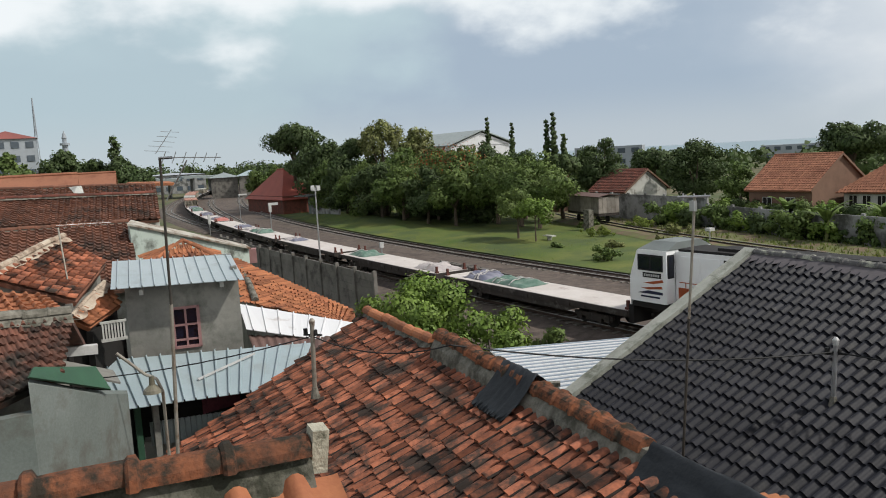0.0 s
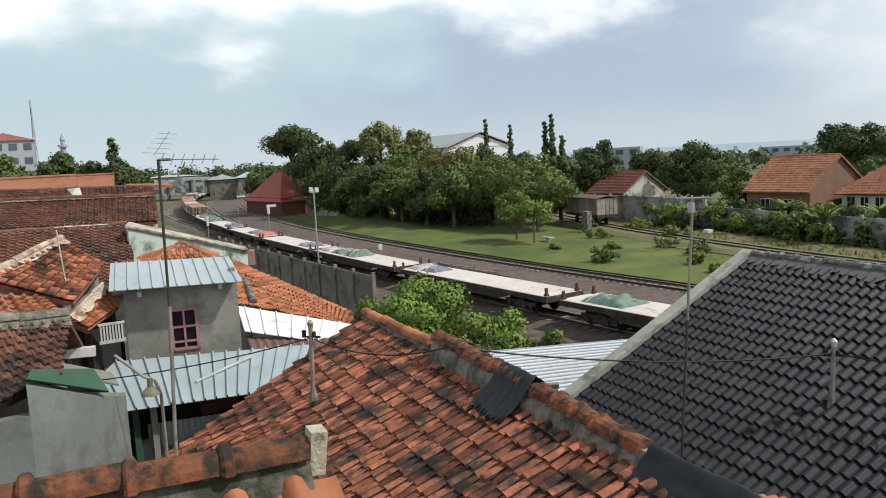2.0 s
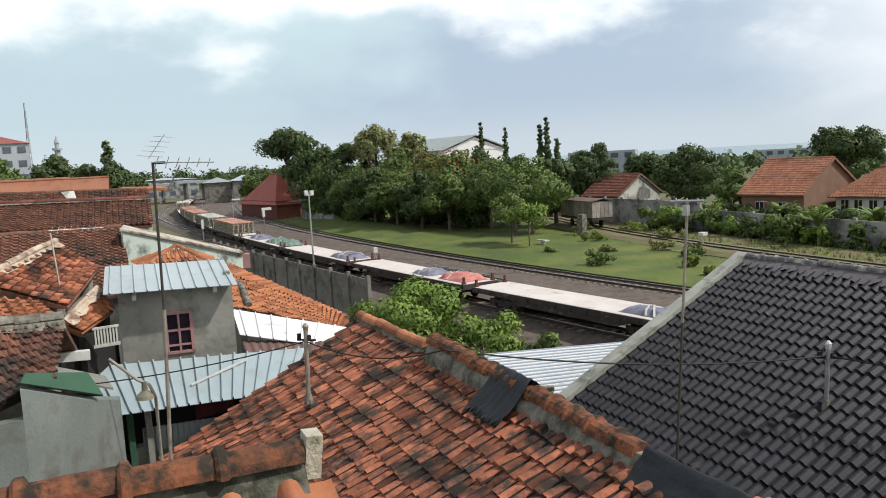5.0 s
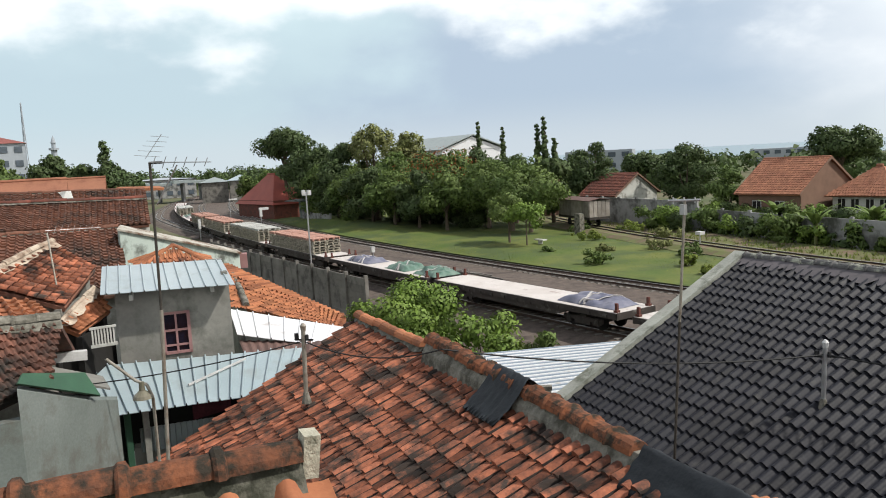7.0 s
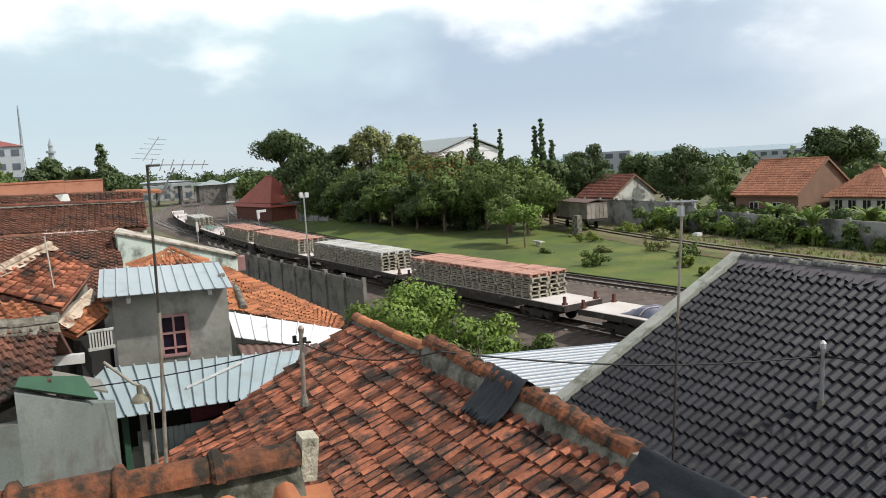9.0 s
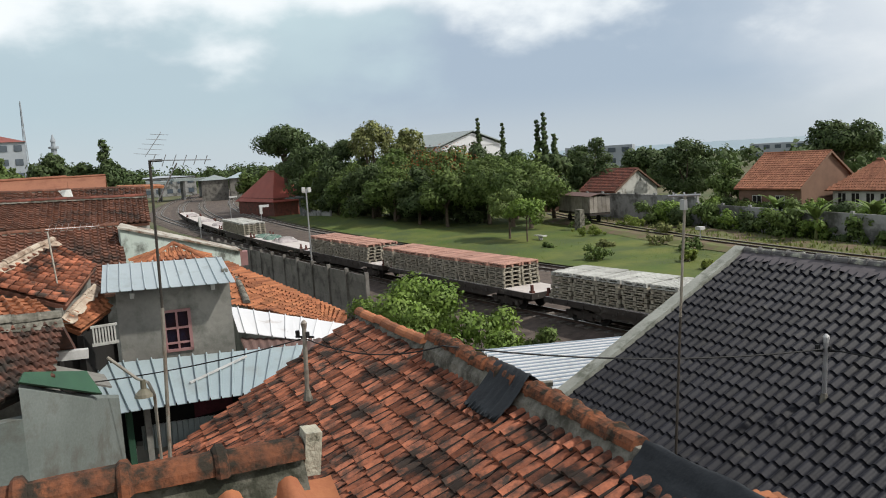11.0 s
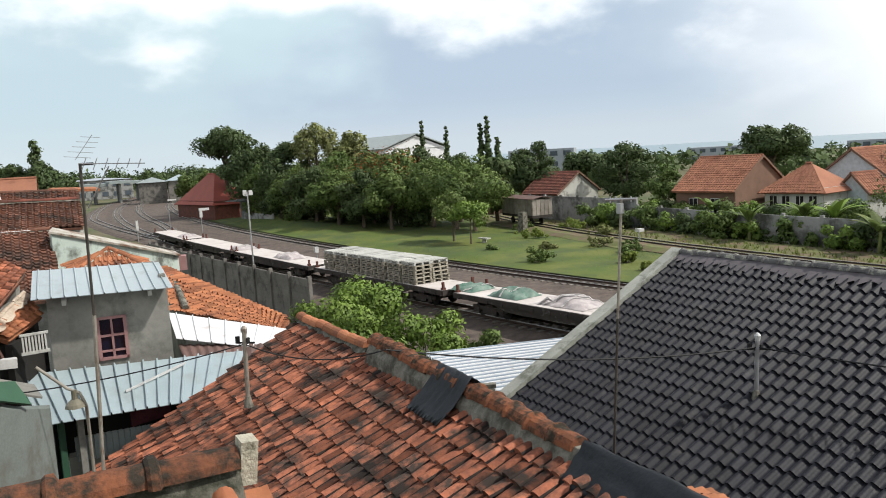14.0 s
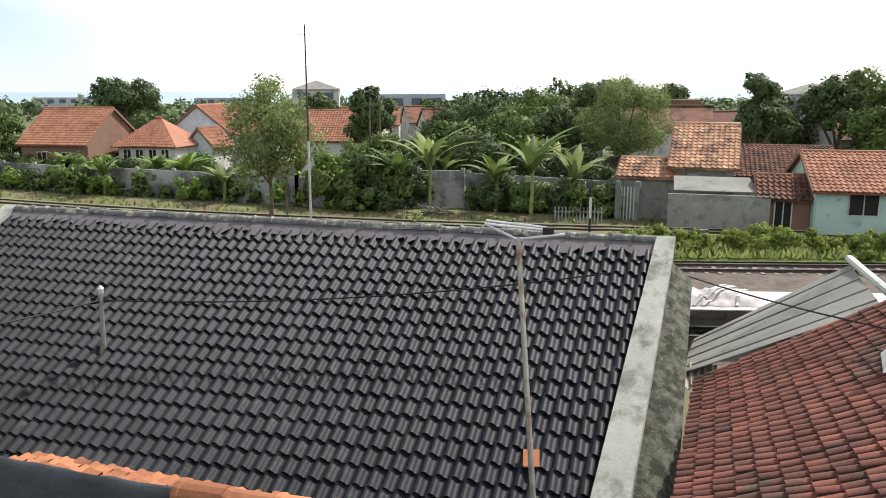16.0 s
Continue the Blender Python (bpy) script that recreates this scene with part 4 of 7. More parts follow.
def make_loco():
    t = thing("locomotive", "white diesel locomotive with orange and navy stripes", "locomotive")
    b = Build()
    b.box((7.2, 0, 1.5), (14.4, 2.5, 0.3))
    b.box((7.2, 0, 1.0), (3.6, 2.3, 0.7))
    part("underframe", b, LOCOK, t)
    # cab with a raked end
    prof = [(0.0, 1.62), (0.0, 2.6), (0.40, 3.72), (0.48, 3.8), (1.95, 3.8), (1.95, 1.62)]
    b = Build()
    n = len(prof)
    b.v = [(x, -1.36, z) for x, z in prof] + [(x, 1.36, z) for x, z in prof]
    b.f = [tuple(range(n)), tuple(range(2 * n - 1, n - 1, -1))] + [(i, n + i, n + (i + 1) % n, (i + 1) % n) for i in range(n)]
    cab = part("cab", b, LOCOW, t, "white painted cab")
    b = Build()
    b.add([(0.46, -1.34, 3.8), (1.97, -1.34, 3.8), (1.97, 1.34, 3.8), (0.46, 1.34, 3.8), (0.75, -0.7, 4.1), (1.97, -0.7, 4.1), (1.97, 0.7, 4.1), (0.75, 0.7, 4.1)],
          [(0, 1, 5, 4), (1, 2, 6, 5), (2, 3, 7, 6), (3, 0, 4, 7), (4, 5, 6, 7), (3, 2, 1, 0)])
    part("cab_roof", b, LOCOG, t, "grey cab roof")
    # side window of two panes, number board, stripes
    b = Build()
    b.box((1.12, -1.37, 3.27), (1.3, 0.05, 0.66))
    f = part("window_frame", b, BLACK, cab)
    for x in (0.81, 1.44):
        b = Build()
        b.box((x, -1.398, 3.27), (0.54, 0.012, 0.52))
        part("pane", b, DARKGLASS, f)
    b = Build()
    b.box((1.2, -1.37, 2.76), (0.95, 0.03, 0.2))
    pl_ = part("number_board", b, BLACK, cab)
    b = Build()
    for i in range(7):
        b.box((0.84 + 0.12 * i, -1.392, 2.76), (0.08, 0.012, 0.1))
    part("lettering_bars", b, WHITEPVC, pl_)
    for pts, m_, l_ in ((((0.75, 2.42), (1.75, 2.62), (1.8, 2.52), (1.25, 2.4)), LOCOO, "red-orange stripe"), (((0.6, 2.2), (1.7, 2.34), (1.75, 2.24), (1.0, 2.16)), LOCOO, "red-orange stripe"), (((0.4, 1.98), (1.0, 2.12), (1.75, 2.1), (1.75, 1.99)), LOCOB, "navy stripe")):
        b = Build()
        b.slab([(x, -1.372, z) for x, z in pts][::-1], 0.006)
        part("stripe", b, m_, cab, l_)
    b = Build()
    b.box((1.1, -1.368, 1.86), (1.0, 0.012, 0.07))
    part("lettering_bars", b, LOCOB, cab)
    # cab end towards the hood: door with a tall rounded window
    for y in (-1.12, 1.12):
        b = Build()
        b.box((1.97, y, 3.15), (0.04, 0.36, 0.95))
        dw_ = part("door_window", b, BLACK, cab)
        b = Build()
        b.box((1.996, y, 3.15), (0.012, 0.26, 0.82))
        part("pane", b, DARKGLASS, dw_)
        b = Build()
        b.box((1.965, y, 2.2), (0.03, 0.4, 0.95))
        part("door", b, LOCOW, cab)
    b = Build()
    b.box((8.2, 0, 2.7), (12.4, 1.75, 2.1))
    hood = part("hood", b, LOCOW, t, "white engine hood")
    b = Build()
    b.box((8.2, 0, 3.8), (12.2, 1.6, 0.1))
    b.box((8.2, 0, 3.9), (9.0, 0.9, 0.12))
    part("hood_roof", b, LOCOK, t)
    for x, w, m_ in ((2.75, 0.9, LOCOW), (3.75, 0.8, LOCOW), (5.0, 1.4, LOCOK), (6.7, 1.5, LOCOW), (8.4, 1.5, LOCOW), (10.2, 1.6, LOCOK)):
        b = Build()
        b.box((x, -0.885, 3.0), (w, 0.04, 1.15))
        part("hood_door", b, m_, hood)
    b = Build()
    b.box((8.2, -0.88, 2.0), (12.1, 0.02, 0.6))
    part("stripe", b, LOCOO, hood, "orange stripe")
    b = Build()
    for i in range(8):
        b.tube((2.8 + 1.5 * i, -1.24, 1.65), (2.8 + 1.5 * i, -1.24, 2.6), 0.02, n=6)
    b.tube((2.5, -1.24, 2.6), (13.8, -1.24, 2.6), 0.02, n=6)
    part("handrail", b, LOCOO, t)
    b = Build()
    b.box((-0.12, 0, 0.95), (0.25, 2.4, 0.8))
    b.box((-0.45, 0, 0.8), (0.5, 0.2, 0.25))
    part("buffer_beam", b, LOCOK, t)
    b = Build()
    b.box((-0.15, -1.0, 1.5), (0.14, 0.2, 0.32))
    part("marker_lamp", b, WHITEPVC, t, "white marker lamp")
    for x in (2.6, 11.4):
        bogie(t, x)
    return t


moving.append((make_loco(), -23.5, 0.0))


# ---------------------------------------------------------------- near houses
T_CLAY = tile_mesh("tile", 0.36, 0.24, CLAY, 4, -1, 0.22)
T_OR = tile_mesh("tile", 0.5, 0.26, CLAY_OR, 5, 0.0, 0.18)
T_OLD = tile_mesh("tile", 0.5, 0.28, CLAY_OLD, 4, 0.0, 0.2)
T_MOSS = tile_mesh("tile", 0.5, 0.24, CLAY_MOSS, 4, 0.08, 0.2)
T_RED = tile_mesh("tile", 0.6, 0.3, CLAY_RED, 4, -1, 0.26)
T_PATCH = tile_mesh("tile", 0.5, 0.2, CLAY_PATCH, 3)
T_DARK = tile_mesh("tile", 0.74, 0.34, DARK, 7, 0.0, 0.13)
T_EDGE = tile_mesh("tile", 0.5, 0.1, CLAY_OR, 3, 0.0, 0.2)
T_FAR = tile_mesh("tile", 0.5, 0.2, CLAY_FAR, 3)


def house_walls(parent, pts, z0, z1, material, t=0.15, name="wall"):
    """One wall object for each side of the plan."""
    n = len(pts)
    for i in range(n):
        a, c = Vector((*pts[i], 0)), Vector((*pts[(i + 1) % n], 0))
        d = (c - a).normalized()
        s = Vector((-d.y, d.x, 0)) * t
        b = Build()
        b.prism([(a.x, a.y), (c.x, c.y), (c.x + s.x, c.y + s.y), (a.x + s.x, a.y + s.y)], z0, z1)
        part(name, b, material, parent)


# dark glazed roof
a7 = radians(-7)
U7, D7 = Vector((math.cos(a7), math.sin(a7), 0)), Vector((math.sin(a7), -math.cos(a7), 0))
A0 = Vector((-10.26, 13.58, 5.64))
B0 = A0 + U7 * 12.08
SL = 0.53


def down(p, d, s=SL, dirv=D7):
    return p + dirv * d - Vector((0, 0, s * d))


dark = thing("dark_roof_house", "house with dark grey glazed tile roof and cement copings", "house")
EAVE = 4.75
tl, tr = down(A0, 0.18), down(B0, 0.18)
bl_, br_ = down(A0 - U7 * 0.2, EAVE), down(B0 - U7 * 0.62, EAVE)
tiles(dark, tl, tr, br_, bl_, 63, 19, T_DARK, 300, (-1.5, 9.5), 0.012, 11)
b = Build()
b.slab([p - Vector((0, 0, 0.03)) for p in (A0, bl_, br_, B0)], 0.12)
back_l, back_r = A0 - D7 * 4.6 - Vector((0, 0, 2.5)), B0 - D7 * 4.6 - Vector((0, 0, 2.5))
b.slab([A0 - Vector((0, 0, 0.02)), B0 - Vector((0, 0, 0.02)), back_r, back_l], 0.12)
part("roof_deck", b, DARK, dark)
b = Build()
b.bar(bl_ + Vector((0, 0, 0.0)) + D7 * 0.06, br_ + D7 * 0.06, 0.1, 0.12)
part("gutter", b, GALV_DK, dark, "dark metal gutter")
ridge_caps(dark, A0 + Vector((0, 0, 0.07)), B0 + Vector((0, 0, 0.07)), 35, 0.085, DARKCAP, 0.03, MORTAR_DK, 0.30, 0.145)
# copings on both gables
for p, q, w, side, nm in ((A0, down(A0 - U7 * 0.2, EAVE + 0.1), 0.3, -1, "left"), (B0, down(B0 - U7 * 0.62, EAVE + 0.1), 0.28, 1, "right")):
    b = Build()
    up = Vector((0, 0, 0.16))
    o = U7 * w * side
    pts = [p + up, p + up + o, q + up + o * (1.6 if side > 0 else 1), q + up]
    b.slab(pts if ((pts[1] - pts[0]).cross(pts[2] - pts[0])).z > 0 else pts[::-1], 0.26)
    bk = p - D7 * 4.6 - Vector((0, 0, 2.5))
    pts = [p + up, p + up + o, bk + up + o, bk + up]
    b.slab(pts if ((pts[1] - pts[0]).cross(pts[2] - pts[0])).z > 0 else pts[::-1], 0.26)
    part("coping", b, CEMENT_PALE, dark, "pale cement coping")
    # gable wall under the coping
    b = Build()
    for oo in (o * 0.9,):
        prof = [p + oo, q + oo, Vector((q.x + oo.x, q.y + oo.y, -0.4)), Vector((bk.x + oo.x, bk.y + oo.y, -0.4)), bk + oo]
        nrm = U7 * 0.2 * -side
        n = len(prof)
        b.v += [tuple(v) for v in prof] + [tuple(v + nrm) for v in prof]
        b.f += [tuple(range(n)), tuple(range(2 * n - 1, n - 1, -1))] + [(i, n + i, n + (i + 1) % n, (i + 1) % n) for i in range(n)]
    part("gable_wall", b, CEMENT, dark)
fw = [down(A0, EAVE - 0.5), down(B0, EAVE - 0.5)]
b = Build()
b.bar((fw[0].x, fw[0].y, 1.4), (fw[1].x, fw[1].y, 1.4), 0.15, 3.6)
part("front_wall", b, CEMENT, dark)
b = Build()
b.bar((back_l.x, back_l.y + 0.0, 1.3), (back_r.x, back_r.y, 1.3), 0.15, 3.4)
part("back_wall", b, CEMENT, dark)

# brown clay roof between camera and dark roof
a8 = radians(-8.5)
U8, D8 = Vector((math.cos(a8), math.sin(a8), 0)), Vector((math.sin(a8), -math.cos(a8), 0))
A1 = Vector((-9.36, 5.41, 5.27))
A1l = A1 - U8 * 3.7 - Vector((0, 0, 0.11))
A1e = A1 - U8 * 3.05 + D8 * 4.4 - Vector((0, 0, 2.24))
B1 = A1 + U8 * 11.6 + Vector((0, 0, 0.22))
clay = thing("clay_roof_house", "house with weathered brown clay tile roof", "house")
dn = lambda p, d: down(p, d, 0.495, D8)
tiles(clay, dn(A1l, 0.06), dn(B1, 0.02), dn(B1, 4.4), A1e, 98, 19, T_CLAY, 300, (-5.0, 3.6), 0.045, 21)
b = Build()
b.slab([p - Vector((0, 0, 0.02)) for p in (A1l, A1e, dn(B1, 4.4), B1)], 0.1)
b.slab([A1l - Vector((0, 0, 0.03)), B1 - Vector((0, 0, 0.03)), B1 - D8 * 2.6 - Vector((0, 0, 1.6)), A1l - D8 * 2.6 - Vector((0, 0, 1.6))], 0.1)
# dark colour here stands in for shade in the gaps of the clay roof
part("roof_deck", b, JOINT_SHADE, clay, "underlay painted dark as shade between the tiles")
ridge_caps(clay, A1l + Vector((0, 0, 0.06)), A1 - U8 * 0.25 + Vector((0, 0, 0.06)), 9, 0.10, CLAY_OR, 0.0, MORTAR, 0.12, 0.07, 31)
ridge_caps(clay, A1 + Vector((0, 0, 0.2)), A1 + U8 * 4.75 + Vector((0, 0, 0.14)), 13, 0.115, CAP_OLD, 0.03, None, 0.12, 0.16, 32)
b = Build()
for i in range(81):
    for j in range(9):
        w_ = (j - 4) / 4
        n_ = noise.noise(Vector((i * 0.45, j * 0.7, 7.0))) + 0.5 * noise.noise(Vector((i * 1.3, j * 1.7, 3.0)))
        d_ = w_ * (0.2 + 0.05 * noise.noise(Vector((i * 0.3, w_ * 2, 1.0))))
        z_ = 0.235 - 0.0008 * i - 0.27 * max(0.0, abs(w_) - 0.25) + 0.03 * n_ * abs(w_)
        b.v.append(tuple(A1 + U8 * (4.9 * i / 80) + D8 * d_ + Vector((0, 0, z_ if 0 < j < 8 else -0.12))))
for i in range(80):
    for j in range(8):
        k = i * 9 + j
        b.f.append((k, k + 1, k + 10, k + 9))
b.f += [tuple(range(9))[::-1], tuple(range(720, 729))]
part("ridge_kerb", b, MORTAR, clay, "built-up mortar under the ridge caps")
ridge_caps(clay, A1 + U8 * 7.42 + Vector((0, 0, 0.22)), B1 + Vector((0, 0, 0.12)), 12, 0.1, CLAY_OR, 0.0, MORTAR, 0.18, 0.34, 33)
for p in (A1l + U8 * 0.1, B1 - U8 * 0.1):
    b = Build()
    q, r_ = (dn(p, 4.2) if p.x > -8 else lerp(A1l, A1e, 0.95) + U8 * 0.1), p - D8 * 2.5 - Vector((0, 0, 1.55))
    prof = [p - Vector((0, 0, .1)), q - Vector((0, 0, .1)), Vector((q.x, q.y, -0.4)), Vector((r_.x, r_.y, -0.4)), r_ - Vector((0, 0, .1))]
    b.v = [tuple(v) for v in prof] + [tuple(v + U8 * 0.15) for v in prof]
    b.f = [tuple(range(5)), tuple(range(9, 4, -1))] + [(i, 5 + i, 5 + (i + 1) % 5, (i + 1) % 5) for i in range(5)]
    part("gable_wall", b, CEMENT, clay)


def drape(name, A, u, d, w, L, s, material, label, seed, lift=0.1, over=0.25, slope=0.52):
    """A tar sheet over a ridge: it goes over the top and down the slope."""
    b = Build()
    nx, ny = 22, 12
    for i in range(nx + 1):
        for j in range(ny + 1):
            x, y = i / nx * w, -over + (L + over) * j / ny
            ln = (0.75 + 0.35 * noise.noise(Vector((i * 0.35 + seed, 1.0, 0)))) if j == ny else 1.0
            yy = y * ln if y > 0 else y
            z = (-slope * yy if yy > 0 else 0.55 * yy) + lift + 0.10 * math.exp(-(yy / 0.18) ** 2)
            z += 0.03 * noise.noise(Vector((i * 0.5 + seed, j * 0.6, 4.0)))
            b.v.append(tuple(A + u * x + d * yy + Vector((0, 0, z))))
    for i in range(nx):
        for j in range(ny):
            k = i * (ny + 1) + j
            b.f.append((k, k + 1, k + ny + 2, k + ny + 1))
    return solo(name, b, material, label, "sheet", smooth=True)


drape("tar_sheet", A1 + U8 * 2.05, U8, D8, 0.8, 0.55, 1, TARP_BLACK, "black tar sheet patched over clay roof tiles", 2.0, lift=0.25, slope=0.76)
drape("tar_sheet", A1 + U8 * 4.85, U8, D8, 2.6, 0.36, 1, TARP_BLACK, "long black tar sheet draped over the clay ridge", 6.0, lift=0.16, over=0.06, slope=0.66)
# tiles of the far slope that show past the ridge
up9 = Vector((0, 0, 0.17))
tiles(clay, A1 + U8 * 5.9 - D8 * 0.05 + up9, A1 + U8 * 8.0 - D8 * 0.05 + up9, A1 + U8 * 8.0 - D8 * 0.34 + Vector((0, 0, 0.08)), A1 + U8 * 5.9 - D8 * 0.34 + Vector((0, 0, 0.08)), 16, 3, T_EDGE, 48, (0, 0), 0.05, 22)
b = Build()
b.box((0, 0, 0), (0.26, 0.2, 0.12), m=Matrix.Translation(dn(A1 + U8 * 6.25, 0.42) + Vector((0, 0, 0.20))) @ Matrix.Rotation(0.3, 4, "Z"))
b.box((0, 0, 0), (0.2, 0.12, 0.06), m=Matrix.Translation(dn(A1 + U8 * 6.2, 0.42) + Vector((0, 0, 0.28))) @ Matrix.Rotation(0.6, 4, "Z"))
solo("clay_brick", b, CLAY, "broken clay brick holding the tar sheet down", "brick")
# stray clay tile on the dark roof
b = Build()
b.slab([(-0.07, 8.63, 3.84), (-0.06, 8.41, 3.73), (0.13, 8.42, 3.74), (0.12, 8.63, 3.85)], 0.02)
solo("stray_tile", b, CLAY_OR, "single orange clay tile lying on the dark roof", "roof tile")
# glass tile
g = dn(A1 + U8 * 3.3, 1.82)
b = Build()
b.slab([g + Vector((0, 0, .13)), dn(A1 + U8 * 3.3, 2.2) + Vector((0, 0, .15)), dn(A1 + U8 * 3.62, 2.2) + Vector((0, 0, .15)), dn(A1 + U8 * 3.62, 1.82) + Vector((0, 0, .13))], 0.02)
solo("glass_tile", b, mat("milky_glass", (0.42, 0.46, 0.44), None, 0.2, bump=0.05), "milky glass skylight tile in the clay roof", "roof tile")


# ridge close to the camera
own = thing("near_clay_roof", "near clay roof ridge with collared caps on mossy mortar", "roof")
P0, P1 = Vector((-3.47, -0.75, 6.79)), Vector((-3.2, 1.13, 6.77))
UO = (P1 - P0).normalized()
DO = Vector((UO.y, -UO.x, 0)).normalized()
ridge_caps(own, P0, P1, 5, 0.085, CAP_OLD, 0.05, MORTAR_MOSS, 0.14, 0.16, 41)
b = Build()
b.box((0, 0, 0), (0.075, 0.10, 0.2), m=Matrix.Translation(P1 + UO * 0.04 + Vector((0, 0, 0.0))) @ UO.to_track_quat("X", "Z").to_matrix().to_4x4() @ pose(0, 0, 0, 4, 5, 3))
part("end_block", b, mat("lichen_block", (0.62, 0.58, 0.46), (0.42, 0.40, 0.31), 0.95, scale=14, fine=60, bump=0.9, stain=(0.13, 0.13, 0.09), stain_at=0.6, stain_scale=12), own, "mossy mortar end block")
dq = lambda p, d: p + DO * d - Vector((0, 0, 0.62 * d + 0.09))
tiles(own, dq(P0, 0.1), dq(P1 + UO * 0.1, 0.1), dq(P1 + UO * 0.1, 1.9), dq(P0, 1.9), 8, 7, T_OR, 56, (0, 0), 0.02, 42)
b = Build()
b.slab([dq(P0, 0) - Vector((0, 0, .05)), dq(P0, 1.9) - Vector((0, 0, .05)), dq(P1, 1.9) - Vector((0, 0, .05)), dq(P1, 0) - Vector((0, 0, .05))], 0.08)
bk = lambda p: p - DO * 1.6 - Vector((0, 0, 1.15))
b.slab([P0 - Vector((0, 0, .1)), P1 - Vector((0, 0, .1)), bk(P1), bk(P0)], 0.08)
part("roof_deck", b, CLAY_OLD, own)
b = Build()
b.prism([(-5.0, -0.8), (-1.6, -1.1), (-1.4, 0.7), (-4.7, 1.15)], -0.4, 5.5)
part("wall", b, CEMENT, own)

# ---------------------------------------------------------------- tower room with metal roofs
tower = thing("roof_room", "small cement-rendered roof room with a pink-framed window", "building")
FL, FR = Vector((-15.37, 2.08, 0)), Vector((-14.94, 4.11, 0))
du = (FR - FL).normalized()
dw = Vector((-du.y, du.x, 0))
if dw.x > 0:
    dw = -dw
W = (FR - FL).length
WIN = (0.77, 1.30, 4.62, 5.44)
b = Build()
for u0, u1, z0, z1 in ((0, WIN[0], 4.4, 6.0), (WIN[1], W, 4.4, 6.0), (WIN[0], WIN[1], 4.4, WIN[2]), (WIN[0], WIN[1], WIN[3], 6.0)):
    p, q = FL + du * u0, FL + du * u1
    b.prism([(p.x, p.y), (q.x, q.y), (q.x + dw.x * .12, q.y + dw.y * .12), (p.x + dw.x * .12, p.y + dw.y * .12)], z0, z1)
part("front_wall", b, CEMENT, tower)
for u in (0.0, W - 0.12):
    p = FL + du * u
    b = Build()
    e = du * 0.12
    b.prism([(p.x + dw.x * .12, p.y + dw.y * .12), (p.x + e.x + dw.x * .12, p.y + e.y + dw.y * .12), (p.x + e.x + dw.x * 1.7, p.y + e.y + dw.y * 1.7), (p.x + dw.x * 1.7, p.y + dw.y * 1.7)], 4.2, 6.1)
    part("side_wall", b, CEMENT, tower)
b = Build()
p, q = FL + dw * 1.6, FR + dw * 1.6
b.prism([(p.x, p.y), (q.x, q.y), (q.x + dw.x * .12, q.y + dw.y * .12), (p.x + dw.x * .12, p.y + dw.y * .12)], 4.2, 6.2)
part("back_wall", b, CEMENT, tower)


def at(u, z, out=0.0):
    p = FL + du * u - dw * out
    return Vector((p.x, p.y, z))


b = Build()
for u0, u1, z0, z1 in ((WIN[0], WIN[0] + .06, WIN[2], WIN[3]), (WIN[1] - .06, WIN[1], WIN[2], WIN[3]), (WIN[0], WIN[1], WIN[3] - .05, WIN[3]), (WIN[0], WIN[1], WIN[2], WIN[2] + .05)):
    b.slab([at(u0, z0, .03), at(u1, z0, .03), at(u1, z1, .03), at(u0, z1, .03)], 0.1)
wf = part("window_frame", b, PINK, tower, "pink painted window frame")
b = Build()
mu = (WIN[0] + WIN[1]) / 2
for u0, u1, z0, z1 in ((mu - .02, mu + .02, WIN[2], WIN[3]), (WIN[0], WIN[1], 5.06, 5.10), (WIN[0], WIN[1], 4.77, 4.805)):
    b.slab([at(u0, z0, .015), at(u1, z0, .015), at(u1, z1, .015), at(u0, z1, .015)], 0.05)
part("glazing_bar", b, PINK, wf)
for u0, u1 in ((WIN[0] + .06, mu - .02), (mu + .02, WIN[1] - .06)):
    for z0, z1 in ((4.67, 4.77), (4.805, 5.06), (5.10, 5.39)):
        b = Build()
        b.slab([at(u0, z0, -.02), at(u1, z0, -.02), at(u1, z1, -.02), at(u0, z1, -.02)], 0.01)
        part("pane", b, DARKGLASS, wf)
b = Build()
for u in (0.3, 1.75):
    b.bar(at(u, 5.83, .3), at(u, 5.92, -.3), 0.07, 0.1)
part("rafter", b, PLASTER, tower)
sheet_roof("metal_roof", (-16.27, 2.03, 6.34), (-15.85, 4.25, 6.26), (-14.54, 4.12, 5.90), (-14.99, 1.79, 5.97), 11, ZINC, "pale ribbed zinc roof of the roof room")
low = sheet_roof("metal_roof", (-15.36, 1.46, 4.61), (-14.40, 5.32, 4.47), (-12.88, 4.45, 4.12), (-13.42, 1.56, 4.16), 16, ZINC_BLUE, "blue-grey ribbed zinc lean-to roof", rib_h=0.045, rib_w=0.06)
# white bar lying on it
b = Build()
b.bar((-13.81, 2.93, 4.32), (-14.31, 4.13, 4.48), 0.035)
solo("white_pipe", b, WHITEPVC, "thin white pipe lying on the zinc roof", "pipe")
